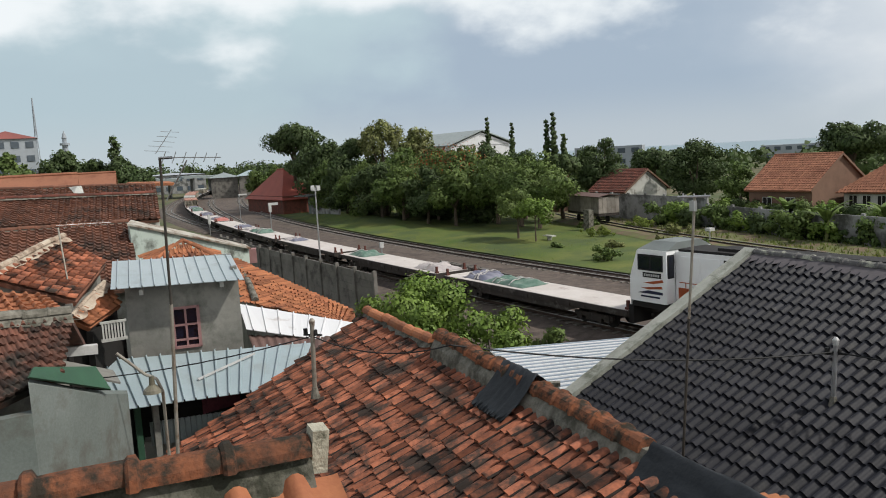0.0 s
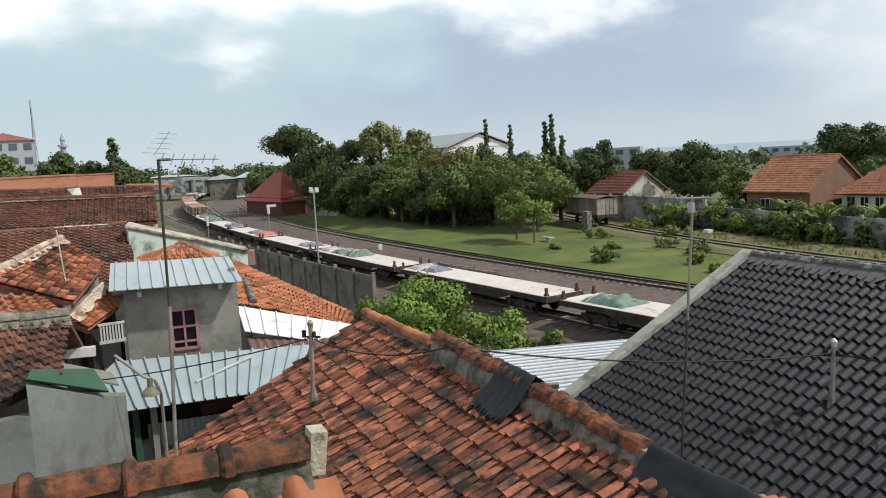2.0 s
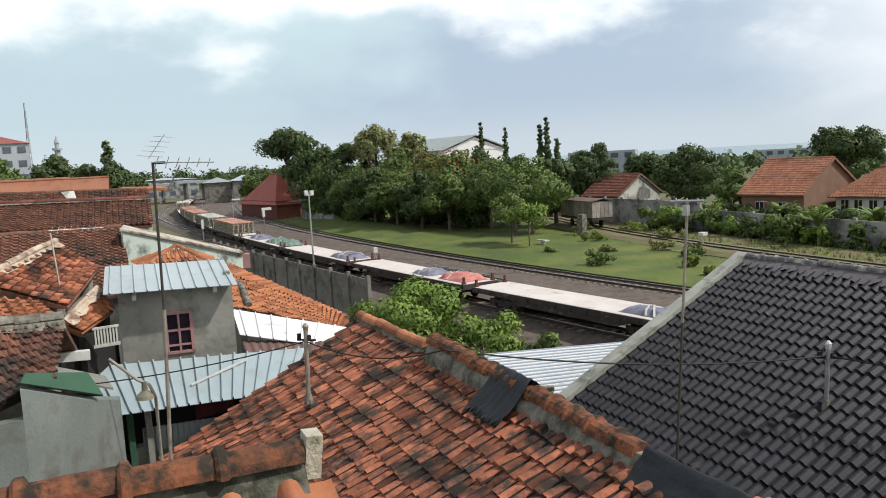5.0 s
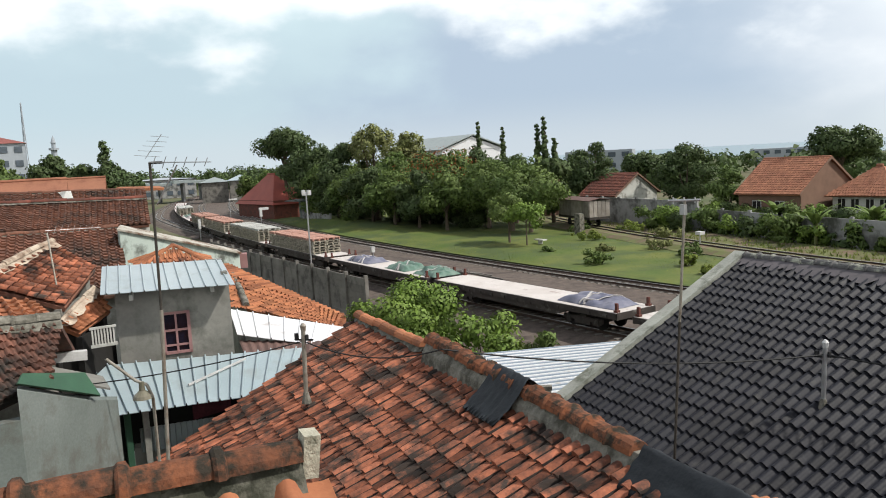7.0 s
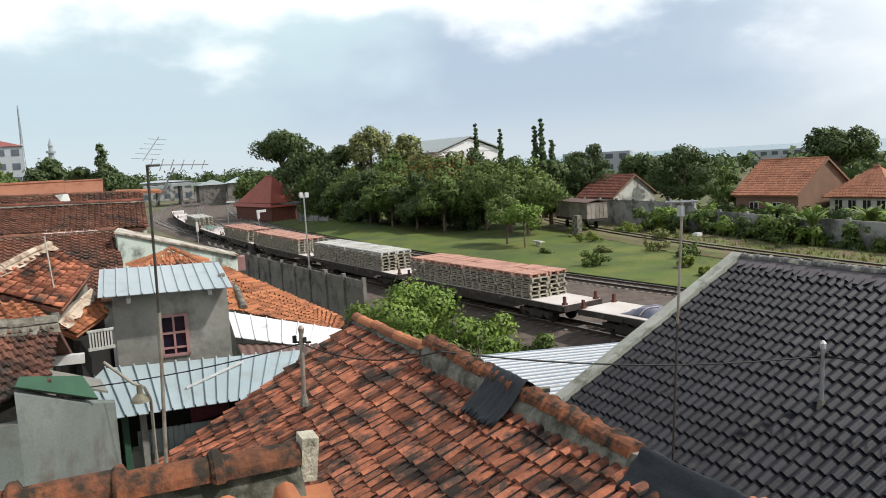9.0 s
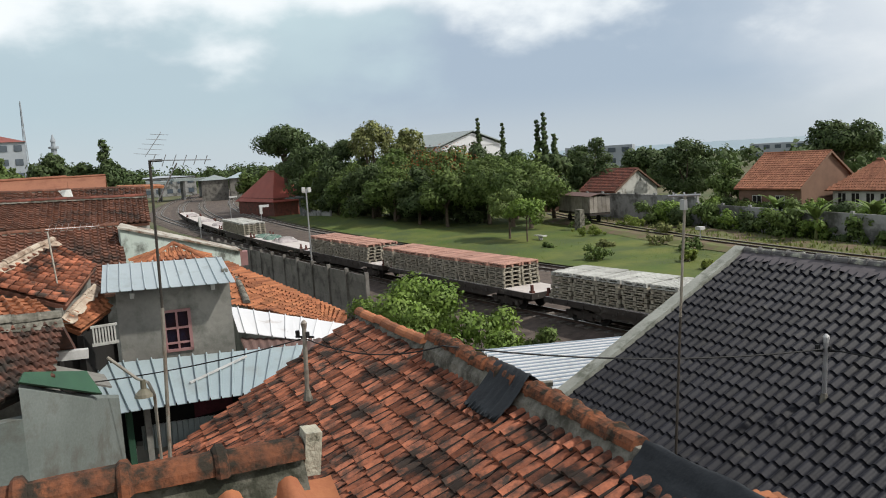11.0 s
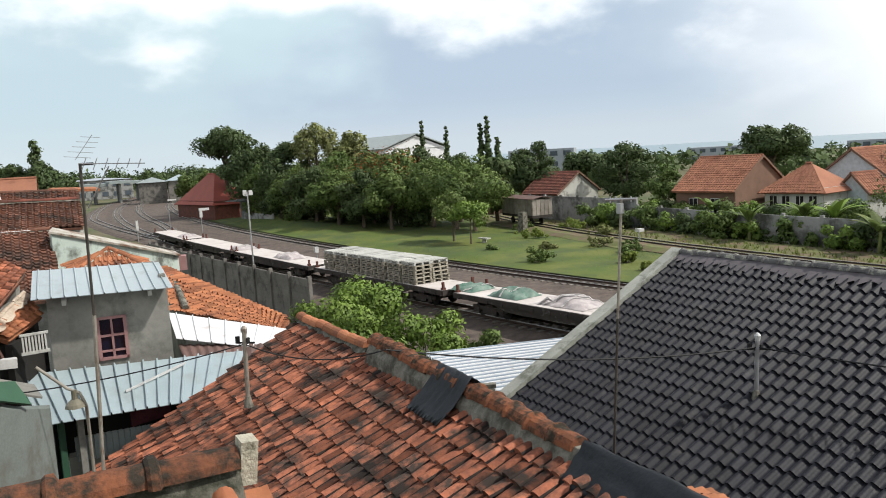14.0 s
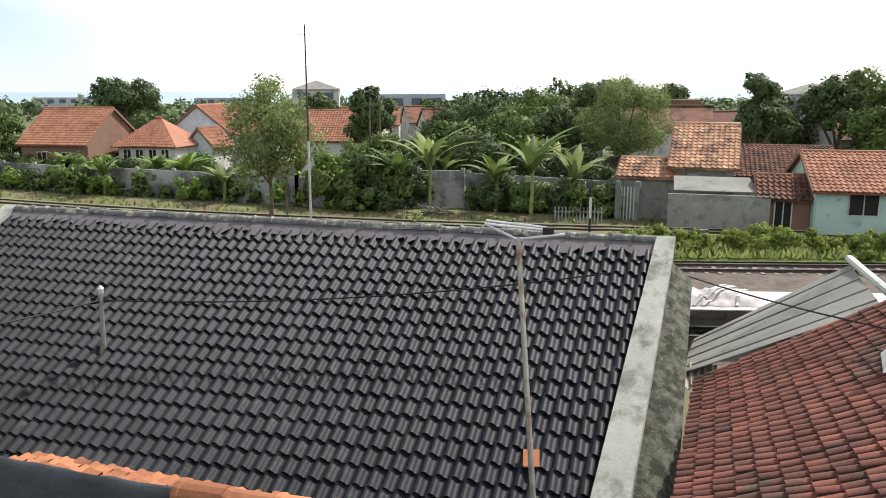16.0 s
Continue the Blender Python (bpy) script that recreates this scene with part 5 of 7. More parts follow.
# below the lean-to: slatted wall and dark opening, its shade painted on the back wall
lean = thing("lean_to", "shaded balcony under the zinc lean-to with corrugated parapet", "balcony")
b = Build()
b.prism([(-13.95, 1.95), (-13.35, 4.5), (-13.6, 4.6), (-14.2, 2.0)], -0.4, 3.35)
part("lower_wall", b, CEMENT, lean)
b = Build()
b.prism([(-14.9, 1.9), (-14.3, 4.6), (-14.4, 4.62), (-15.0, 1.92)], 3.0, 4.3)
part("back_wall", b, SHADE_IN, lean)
for i in range(22):
    b = Build()
    p = lerp((-13.85, 2.05, 0), (-13.38, 4.1, 0), (i + .5) / 22)
    b.box((p.x, p.y, 3.5), (0.05, 0.085, 0.42), 0.22)
    part("slat", b, ZINC_OLD, lean)
for f in (0.0, 0.12, 1.0):
    p = lerp((-13.7, 1.85, 0), (-13.2, 4.2, 0), f)
    b = Build()
    b.box((p.x, p.y, 3.6), (0.1, 0.1, 1.1))
    part("post", b, CEMENT if f else GREENMETAL, lean)
b = Build()
b.box((-14.0, 3.35, 3.85), (0.03, 0.75, 0.42), 0.22)
solo("cloth", b, mat("maroon_cloth", (0.16, 0.035, 0.05), (0.09, 0.02, 0.03), 0.9, scale=9), "maroon patterned cloth hung under the lean-to", "cloth")

# mossy roof, stained wall and green sheet at the edge
moss = thing("mossy_roof_house", "old house with dark mossy clay roof and stained white wall", "house")
mTL, mTR, mBR, mBL = Vector((-12.3, -2.6, 6.18)), Vector((-12.47, 0.92, 6.0)), Vector((-11.22, 0.57, 5.46)), Vector((-10.0, -2.6, 4.75))
tiles(moss, mTL, mTR, mBR, mBL, 26, 9, T_MOSS, 130, (-11, 0), 0.03, 51)
b = Build()
b.slab([p - Vector((0, 0, .05)) for p in (mTL, mBL, mBR, mTR)], 0.1)
b.slab([mTL - Vector((0, 0, .02)), mTR - Vector((0, 0, .02)), mTR + Vector((-1.6, .3, -.8)), mTL + Vector((-1.6, .3, -.8))], 0.1)
part("roof_deck", b, CLAY_MOSS, moss)
ridge_caps(moss, mTL + Vector((0, 0, .05)), mTR + Vector((0, 0, .05)), 11, 0.1, MORTAR, 0.0, MORTAR, 0.2, 0.1, 52)
b = Build()
b.prism([(-10.3, -3.4), (-10.62, 0.22), (-10.8, 0.22), (-10.5, -3.4)], -0.4, 5.15)
part("side_wall", b, PLASTER_DIRTY, moss, "grey stained plaster wall")
tops = [(-10.62, 0.22, 5.54), (-11.55, 1.05, 5.00), (-12.5, 1.58, 4.66)]
for (x0, y0, z0), (x1, y1, z1) in zip(tops[:-1], tops[1:]):
    b = Build()
    b.add([(x0, y0, -0.4), (x1, y1, -0.4), (x1, y1, z1), (x0, y0, z0), (x0 - .2, y0 + .02, -0.4), (x1 - .2, y1 + .02, -0.4), (x1 - .2, y1 + .02, z1), (x0 - .2, y0 + .02, z0)],
          [(0, 1, 2, 3), (7, 6, 5, 4), (3, 2, 6, 7), (0, 3, 7, 4), (1, 5, 6, 2)])
    part("wall", b, PLASTER_DIRTY, moss, "grey stained plaster wall")
b = Build()
b.slab([(-10.60, 0.24, 5.62), (-11.74, 1.27, 4.98), (-11.95, 1.12, 5.30), (-10.90, 0.31, 5.67)], 0.03)
solo("green_sheet", b, GREENMETAL, "green painted metal sheet on the wall top", "sheet")
b = Build()
b.slab([(-12.6, 0.75, 5.15), (-12.5, 1.5, 4.86), (-13.3, 1.5, 4.88), (-13.4, 0.75, 5.17)], 0.03)
solo("grey_sheet", b, ASBESTOS, "dull grey fibre sheet beside the wall", "sheet")
b = Build()
b.bar((-13.57, 0.86, 5.25), (-13.54, 1.33, 5.22), 0.14, 0.15)
solo("white_gutter", b, WHITEPVC, "short white gutter box under the eave", "gutter")
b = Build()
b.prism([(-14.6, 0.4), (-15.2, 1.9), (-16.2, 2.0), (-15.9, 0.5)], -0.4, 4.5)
# the shaded gap between the houses is painted as a near-black wall
solo("yard_wall", b, SHADE_IN, "recessed wall between the houses, painted near-black as shade", "wall", kind="structure")
rail_ = thing("balustrade", "short white balustrade between the roofs", "balustrade")
for i in range(8):
    b = Build()
    b.box((-14.6, 1.55 + 0.05 * i, 5.28), (0.03, 0.028, 0.3))
    part("baluster", b, PLASTER, rail_)
b = Build()
b.box((-14.6, 1.73, 5.44), (0.05, 0.44, 0.04))
b.box((-14.6, 1.73, 5.12), (0.06, 0.44, 0.05))
part("hand_rail", b, PLASTER, rail_)


def tile_house(name, label, TL, TR, BR, BL, cols, rows, me, cap, deck, seed, base=-0.4, keep=40, wall=PLASTER, back=2.5, nb=1.2, caps=14, mort=MORTAR, capr=0.09, wallpts=True):
    """A roof slope with its ridge, a hidden back slope and the walls below."""
    t = thing(name, label, "house")
    TL, TR, BR, BL = (Vector(p) for p in (TL, TR, BR, BL))
    tiles(t, TL, TR, BR, BL, cols, rows, me, keep, (0, 0), 0.03, seed)
    b = Build()
    q = [p - Vector((0, 0, .05)) for p in (TL, BL, BR, TR)]
    if (q[1] - q[0]).cross(q[2] - q[0]).z < 0:
        q = q[::-1]
    b.slab(q, 0.08)
    h = ((TL - BL) + (TR - BR)) / 2
    h.z = 0
    h = h.normalized()
    TLb, TRb = TL + h * back - Vector((0, 0, nb)), TR + h * back - Vector((0, 0, nb))
    q = [TL - Vector((0, 0, .02)), TR - Vector((0, 0, .02)), TRb, TLb]
    if (q[1] - q[0]).cross(q[2] - q[0]).z < 0:
        q = q[::-1]
    b.slab(q, 0.08)
    part("roof_deck", b, deck, t)
    if caps:
        ridge_caps(t, TL + Vector((0, 0, .05)), TR + Vector((0, 0, .05)), caps, capr, cap, 0.0, mort, 0.16, 0.08, seed)
    if wallpts:
        i = lambda p, q_, f: lerp(p, q_, f)
        for p, q_, r_ in ((TL, BL, TLb), (TR, BR, TRb)):
            b = Build()
            bb = lerp(p, q_, 0.9)
            rr = lerp(p, r_, 0.9)
            inn = (TR - TL).normalized() * (0.12 if p is TL else -0.12)
            prof = [p - Vector((0, 0, .12)), bb - Vector((0, 0, .12)), Vector((bb.x, bb.y, base)), Vector((rr.x, rr.y, base)), rr - Vector((0, 0, .12))]
            b.v = [tuple(v + inn) for v in prof] + [tuple(v + inn * 2.2) for v in prof]
            b.f = [tuple(range(5)), tuple(range(9, 4, -1))] + [(k, 5 + k, 5 + (k + 1) % 5, (k + 1) % 5) for k in range(5)]
            part("gable_wall", b, wall, t)
        for p, q_ in ((lerp(TL, BL, 0.9), lerp(TR, BR, 0.9)), (lerp(TL, TLb, .9), lerp(TR, TRb, .9))):
            b = Build()
            zt = min(p.z, q_.z) - 0.12
            b.bar((p.x, p.y, (zt + base) / 2), (q_.x, q_.y, (zt + base) / 2), 0.12, zt - base)
            part("wall", b, wall, t)
    return t


CREAM_CAP = mat("cream_mortar", (0.66, 0.58, 0.46), (0.42, 0.30, 0.22), 0.95, scale=5, fine=30, bump=0.8, stain=(0.20, 0.13, 0.09), stain_at=0.56, stain_scale=3)
tile_house("brown_roof_house", "long house with brown clay tile roof", (-36.3, -6.5, 7.78), (-35.81, 6.53, 7.45), (-30.29, 5.57, 6.27), (-30.6, -6.5, 6.63), 58, 20, T_OLD, CLAY_OLD, CLAY_OLD, 61, caps=26, keep=0)
long_house = bpy.data.objects["brown_roof_house"]
ridge_caps(long_house, (-34.3, -6.5, 7.54), (-33.9, 6.2, 7.16), 30, 0.10, CLAY_RED, 0.0, MORTAR, 0.16, 0.06, 67)
b = Build()
b.add([(-35.95, 3.1, 7.6), (-35.9, 3.6, 7.62), (-34.3, 3.5, 7.34), (-34.35, 3.15, 7.34), (-35.2, 3.35, 7.62)], [(0, 4, 1), (1, 4, 2), (2, 4, 3), (3, 4, 0)])
part("mortar_patch", b, PLASTER, long_house, "white mortar patch over the ridge")
tile_house("brown_roof_house", "long lower house with dark brown clay roof", (-27.1, -6.0, 6.55), (-26.7, 3.95, 6.42), (-21.5, 3.3, 5.05), (-22, -6.0, 5.1), 44, 20, T_OLD, CLAY_OLD, CLAY_OLD, 62, caps=22, keep=0)
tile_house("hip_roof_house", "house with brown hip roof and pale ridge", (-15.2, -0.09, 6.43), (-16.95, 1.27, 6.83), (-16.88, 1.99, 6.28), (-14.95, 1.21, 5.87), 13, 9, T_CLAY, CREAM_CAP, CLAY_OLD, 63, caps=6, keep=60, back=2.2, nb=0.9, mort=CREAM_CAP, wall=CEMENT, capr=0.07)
# walls of this one are near-black to paint the darkness below its roof
tile_house("orange_roof_house", "low house with bright orange clay roof and pale broken verge", (-14.76, 1.10, 5.58), (-15.79, 1.80, 5.97), (-15.62, 2.02, 5.58), (-14.74, 1.37, 5.40), 8, 4, T_OR, CREAM_CAP, CLAY_OR, 64, caps=6, keep=30, back=0.2, nb=0.3, wall=SHADE_IN, mort=CREAM_CAP, capr=0.04)
tile_house("orange_roof_house", "small lower house with orange clay roof under its neighbour", (-15.0, -0.9, 6.3), (-14.95, 0.75, 6.0), (-14.2, 0.9, 5.86), (-13.8, -0.7, 5.75), 9, 5, T_OR, MORTAR, CLAY_OR, 68, caps=0, keep=30, back=0.5, nb=0.4, wall=CEMENT)
tile_house("orange_roof_house", "narrow house with orange clay roof sloping to the fence", (-23.54, 6.44, 5.2), (-17.31, 7.59, 4.32), (-16.71, 7.1, 4.22), (-19.4, 5.75, 4.56), 34, 7, T_OR, CLAY_OR, CLAY_OR, 65, caps=0, keep=40, back=1.4, nb=0.7, wall=CEMENT)
ridge_caps(bpy.data.objects["orange_roof_house.002"], (-22.9, 6.42, 5.06), (-19.3, 5.72, 4.62), 9, 0.09, MORTAR, 0.0, MORTAR, 0.16, 0.1, 69)
pyr = thing("small_pyramid_roof", "small orange pyramid tile roof behind the roof room", "roof")
pa = Vector((-21.5, 4.5, 6.16))
for q0, q1 in (((-20.5, 3.4, 5.72), (-20.3, 5.2, 5.62)), ((-20.3, 5.2, 5.62), (-22.4, 5.6, 5.6)), ((-22.6, 3.6, 5.7), (-20.5, 3.4, 5.72))):
    tiles(pyr, pa + (Vector(q0) - pa) * 0.04, pa + (Vector(q1) - pa) * 0.04, q1, q0, 7, 5, T_OR, 0, (0, 0), 0.02, 66)
    ridge_caps(pyr, pa, Vector(q1), 4, 0.06, CLAY_OR, 0.0, None)
b = Build()
b.prism([(-20.6, 3.5), (-20.4, 5.1), (-22.3, 5.4), (-22.5, 3.7)], -0.4, 5.6)
part("wall", b, PLASTER, pyr)
# pale green stained wall with a tin coping
gw = thing("pale_green_wall_house", "long pale green plaster wall stained black under a tin roof edge", "house")
b = Build()
b.v = [(-24.73, 3.68, 6.5), (-26.97, 7.9, 5.15), (-27.0, 7.9, -.4), (-24.74, 3.6, -.4), (-25.1, 3.68, 6.5), (-27.4, 7.8, 5.15), (-27.4, 7.8, -.4), (-25.1, 3.6, -.4)]
b.f = [(0, 3, 2, 1), (4, 5, 6, 7), (0, 1, 5, 4), (1, 2, 6, 5), (3, 0, 4, 7)]
part("wall", b, mat("pale_green_plaster", (0.56, 0.64, 0.58), (0.44, 0.51, 0.46), 0.9, scale=0.8, stain=(0.13, 0.14, 0.12), stain_at=0.6, stain_scale=1.1), gw)
b = Build()
b.slab([(-24.6, 3.6, 6.55), (-26.85, 7.95, 5.18), (-28.0, 8.1, 5.2), (-25.9, 3.9, 6.58)], 0.06)
part("tin_edge", b, mat("rusted_pale_tin", (0.60, 0.57, 0.50), (0.44, 0.40, 0.33), 0.7, scale=1.5, stain=(0.20, 0.12, 0.08), stain_at=0.55, stain_scale=1.5), gw, "rust-streaked white tin edge")
b = Build()
b.box((-27.3, 7.95, 4.85), (0.5, 0.6, 0.5), -0.3)
solo("pink_chimney_block", b, PINK, "small pink plastered block by the wall end", "wall block")
sheet_roof("white_metal_roof", (-17.4, 4.75, 4.93), (-14.6, 8.2, 4.1), (-14.2, 7.3, 3.98), (-15.5, 4.35, 4.72), 12, WHITEMETAL, "white metal sheet roof with rust marks", panels=3)
sheet_roof("rusty_roof", (-15.6, 4.4, 4.55), (-14.9, 6.0, 4.38), (-14.3, 5.7, 4.2), (-14.9, 4.3, 4.38), 10, RUSTY, "rusty corrugated iron strip", wave=True)
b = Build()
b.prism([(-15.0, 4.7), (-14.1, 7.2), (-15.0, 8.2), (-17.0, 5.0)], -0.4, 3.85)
# shade below the sheet roof is put into this wall's colour
solo("shed_wall", b, SHADE_IN, "shed wall under the white metal roof, painted near-black for shade", "wall", kind="structure")
# striped roof below the dark house
sheet_roof("corrugated_roof", (-11.2, 8.9, 3.22), (-14.95, 9.95, 3.36), (-14.3, 15.0, 2.98), (-10.75, 13.9, 2.9), 34, WHITEMETAL, "white corrugated sheet roof with grey stripes", rib_h=0.05, rib_w=0.2, panels=34, alt=mat("grey_stripe_sheet", (0.30, 0.37, 0.44), (0.40, 0.46, 0.52), 0.5, scale=1.5))
b = Build()
b.prism([(-14.6, 10.1), (-11.4, 9.2), (-11.0, 13.6), (-14.1, 14.6)], -0.4, 2.75)
solo("side_building", b, CEMENT, "cement walls of the low building under the corrugated roof", "building")
b = Build()
b.box((-11.5, 9.0, 3.38), (0.35, 0.28, 0.16), 0.4)
b.box((-11.55, 9.15, 3.5), (0.3, 0.14, 0.08), 0.9)
solo("loose_bricks", b, MORTAR, "loose bricks in the valley beside the coping", "bricks")

# ---------------------------------------------------------------- right: fibre sheet roof and red roof
sheet_roof("fibre_sheet_roof", (4.70, 12.6, 5.33), (4.36, 10.4, 5.28), (2.12, 11.5, 3.82), (2.74, 14.2, 3.51), 4, ASBESTOS, "grey asbestos-cement sheet roof", rib_h=0.02, rib_w=0.03)
b = Build()
b.tube((4.72, 12.7, 5.41), (4.49, 9.6, 5.34), 0.06, n=8)
solo("ridge_pipe", b, PLASTER, "pale rounded ridge capping of the fibre roof", "ridge")
red = thing("red_roof_house", "house with red clay pan tiles", "house")
rTL, rTR, rBR, rBL = Vector((2.32, 11.3, 3.81)), Vector((4.67, 10.2, 5.58)), Vector((5.2, 3.2, 5.46)), Vector((0.56, 3.2, 3.71))
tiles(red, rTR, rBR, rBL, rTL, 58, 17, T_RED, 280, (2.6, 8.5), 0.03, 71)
b = Build()
b.slab([p - Vector((0, 0, .02)) for p in (rTL, rBL, rBR)], 0.08)
b.slab([p - Vector((0, 0, .02)) for p in (rTL, rBR, rTR)], 0.08)
b.slab([rTR - Vector((0, 0, .06)), rBR - Vector((0, 0, .06)), rBR + Vector((2.5, 0, -1.5)), rTR + Vector((2.5, 0, -1.5))], 0.08)
# shade under the red tiles is painted into the underlay
part("roof_deck", b, JOINT_SHADE, red, "underlay painted dark as shade between the tiles")
b = Build()
b.prism([(2.9, 3.4), (7.0, 3.4), (6.8, 10.5), (2.9, 11.0)], -0.4, 3.4)
part("wall", b, PLASTER_DIRTY, red)
# mossy ledge in the gap beside the gable
b = Build()
g0, g1 = B0 + U7 * 0.26, down(B0 - U7 * 0.62, EAVE + 0.1) + U7 * 0.42
b.slab([g0 + Vector((0, 0, -0.25)), g1 + Vector((0, 0, -0.3)), g1 + U7 * 0.55 + Vector((0, 0, -0.5)), g0 + U7 * 0.3 + Vector((0, 0, -0.5))], 0.1)
part("mossy_ledge", b, MORTAR_MOSS, dark, "dark mossy cement ledge along the gable")
sheet_roof("small_corrugated_sheet", (2.19, 11.9, 3.82), (2.67, 11.7, 3.91), (2.57, 11.0, 3.84), (2.10, 11.05, 3.74), 5, mat("cream_sheet", (0.55, 0.49, 0.42), None, 0.7), "small cream corrugated sheet in the gap", wave=True, rib_h=0.05)
spout = thing("roof_bracket", "old pipe stub in a lump of cream mortar", "pipe stub", (-0.21, 0, 0.30))
b = Build()
b.tube((4.25, 9.0, 4.9), (4.27, 9.02, 5.3), 0.03, n=8)
b.bar((4.1, 9.02, 5.27), (4.45, 9.02, 5.28), 0.05)
part("pipe", b, mat("pinkish_iron", (0.4, 0.25, 0.22), None, 0.8), spout)
b = Build()
b.add([(3.95, 8.6, 4.72), (4.5, 8.55, 5.02), (4.45, 9.15, 5.0), (4.1, 9.1, 4.78), (4.25, 8.98, 5.02)], [(0, 1, 4), (1, 2, 4), (2, 3, 4), (3, 0, 4)])
part("mortar_lump", b, PLASTER, spout)


# ---------------------------------------------------------------- poles and aerials
def yagi(parent, A, B, n, half, zdir=(0, 0, 1), r=0.012):
    A, B = Vector(A), Vector(B)
    b = Build()
    b.tube(A, B, r, n=6)
    part("boom", b, ALU, parent)
    zd = Vector(zdir)
    for i in range(n):
        p = lerp(A, B, (i + 0.5) / n)
        h = half * (1 - 0.35 * i / n)
        b = Build()
        b.tube(p - zd * h, p + zd * h, r * 0.7, n=5)
        part("element", b, ALU, parent)


mast = thing("aerial_mast", "rusty pipe mast with a television aerial on top", "aerial")
b = Build()
b.tube((-6.88, 1.20, 5.0), (-6.86, 1.29, 6.9), 0.016, n=8)
part("pole", b, GALV, mast)
b = Build()
b.tube((-6.86, 1.29, 6.9), (-6.86, 1.315, 8.17), 0.012, n=8)
part("upper_pole", b, GALV_DK, mast)
b = Build()
b.box((-6.86, 1.37, 8.16), (0.04, 0.09, 0.022))
part("bracket", b, BLACK, mast)
yagi(mast, (-6.84, 1.30, 8.165), (-6.6, 1.76, 8.14), 6, 0.06, (0.3, 0.3, 0.85), 0.005)
yagi(mast, (-6.95, 1.30, 8.2), (-6.9, 1.44, 8.40), 5, 0.12, (0.6, 0.75, -0.1), 0.003)
b = Build()
b.tube((-6.86, 1.34, 7.8), (-6.7, 1.50, 8.13), 0.006, n=6)
part("strut", b, ALU, mast)
lamp_ = thing("gooseneck_lamp", "enamel dish lamp hung from a bent rusty pipe", "lamp")
b = Build()
b.tube((-6.98, 1.17, 5.2), (-6.98, 1.17, 6.12), 0.014, n=8)
b.tube((-6.98, 1.17, 6.12), (-6.99, 1.13, 6.24), 0.014, n=8)
b.tube((-6.99, 1.13, 6.24), (-7.04, 1.05, 6.28), 0.014, n=8)
b.tube((-7.04, 1.05, 6.28), (-7.1, 0.84, 6.50), 0.014, n=8)
part("pipe", b, GALV, lamp_)
b = Build()
b.tube((-7.0, 1.09, 6.27), (-7.0, 1.09, 6.19), 0.022, 0.026, 10)
b.tube((-7.0, 1.09, 6.19), (-7.0, 1.09, 6.15), 0.03, 0.075, 16)
b.tube((-7.0, 1.09, 6.15), (-7.0, 1.09, 6.12), 0.075, 0.085, 16)
part("shade", b, mat("enamel_shade", (0.14, 0.13, 0.09), (0.24, 0.22, 0.16), 0.4), lamp_, "dull dish shade")


def vent_pipe(label, base, top, r, head=True, mat_=GALV, cap_r=0.05):
    t = thing("pipe_post", label, "post")
    b = Build()
    b.tube(base, top, r, n=10)
    part("pipe", b, mat_, t)
    b = Build()
    bx_ = Vector(base)
    b.tube(bx_ - Vector((0, 0, .1)), bx_ + Vector((0, 0, .06)), r * 2.3, r * 1.2, 8)
    part("mortar_foot", b, MORTAR, t)
    if head:
        b = Build()
        tp = Vector(top)
        b.tube(tp - Vector((0, 0, .07)), tp + Vector((0, 0, .01)), cap_r * .75, cap_r, 8)
        b.tube(tp + Vector((0, 0, .01)), tp + Vector((0, 0, .05)), cap_r, cap_r * .4, 8)
        part("cap", b, WHITEPVC if mat_ is ALU else GALV, t)
        b = Build()
        q = tp - Vector((0, 0, .2))
        b.bar(q - Vector((.11, .1, 0)), q + Vector((.11, .1, 0)), 0.025)
        b.box(tuple(q - Vector((.08, .08, -.05))), (.05, .05, .09))
        b.box(tuple(q + Vector((.03, .03, .04))), (.05, .05, .07))
        part("insulator", b, BLACK, t)
    return t


vent_pipe("rusty pipe post with insulators in the clay roof", (-10.64, 3.93, 4.66), (-10.63, 3.96, 5.72), 0.034)
vent_pipe("grey pipe post with white cap in the dark roof", (-6.45, 10.25, 4.22), (-6.43, 10.27, 5.11), 0.034, mat_=ALU)
thin = thing("thin_mast", "thin dark pole with pale upper half and small aerial", "aerial")
b = Build()
b.tube((-4.70, 5.19, 5.2), (-4.65, 5.24, 6.5), 0.012, n=8)
part("pole", b, GALV_DK, thin)
b = Build()
b.tube((-4.65, 5.24, 6.5), (-4.60, 5.28, 7.58), 0.012, n=8)
part("upper_pole", b, GALV, thin)
yagi(thin, (-4.72, 5.2, 7.58), (-4.5, 5.36, 7.58), 3, 0.03)
b = Build()
b.box((-4.61, 5.27, 7.5), (0.05, 0.04, 0.09))
part("bracket", b, ALU, thin)
tv = thing("aerial_mast", "white pipe mast with a folded white aerial frame", "aerial")
b = Build()
b.tube((0.20, 6.95, 2.96), (-0.16, 8.36, 6.42), 0.03, n=8)
part("pole", b, GALV, tv)
b = Build()
p0 = Vector((-0.16, 8.36, 6.44))
for q0, q1 in (((-.36, -.05, .14), (-.02, 0, -.03)), ((-.36, -.05, .14), (.3, .1, .06)), ((-.02, 0, -.03), (.5, .1, .02)), ((-.36, .1, .15), (.3, .2, .07))):
    b.tube(p0 + Vector(q0), p0 + Vector(q1), 0.016, n=6)
part("frame", b, WHITEPVC, tv)
b = Build()
b.box(tuple(p0 + Vector((.32, .1, .05))), (.12, .06, .08))
part("junction_box", b, BLACK, tv)
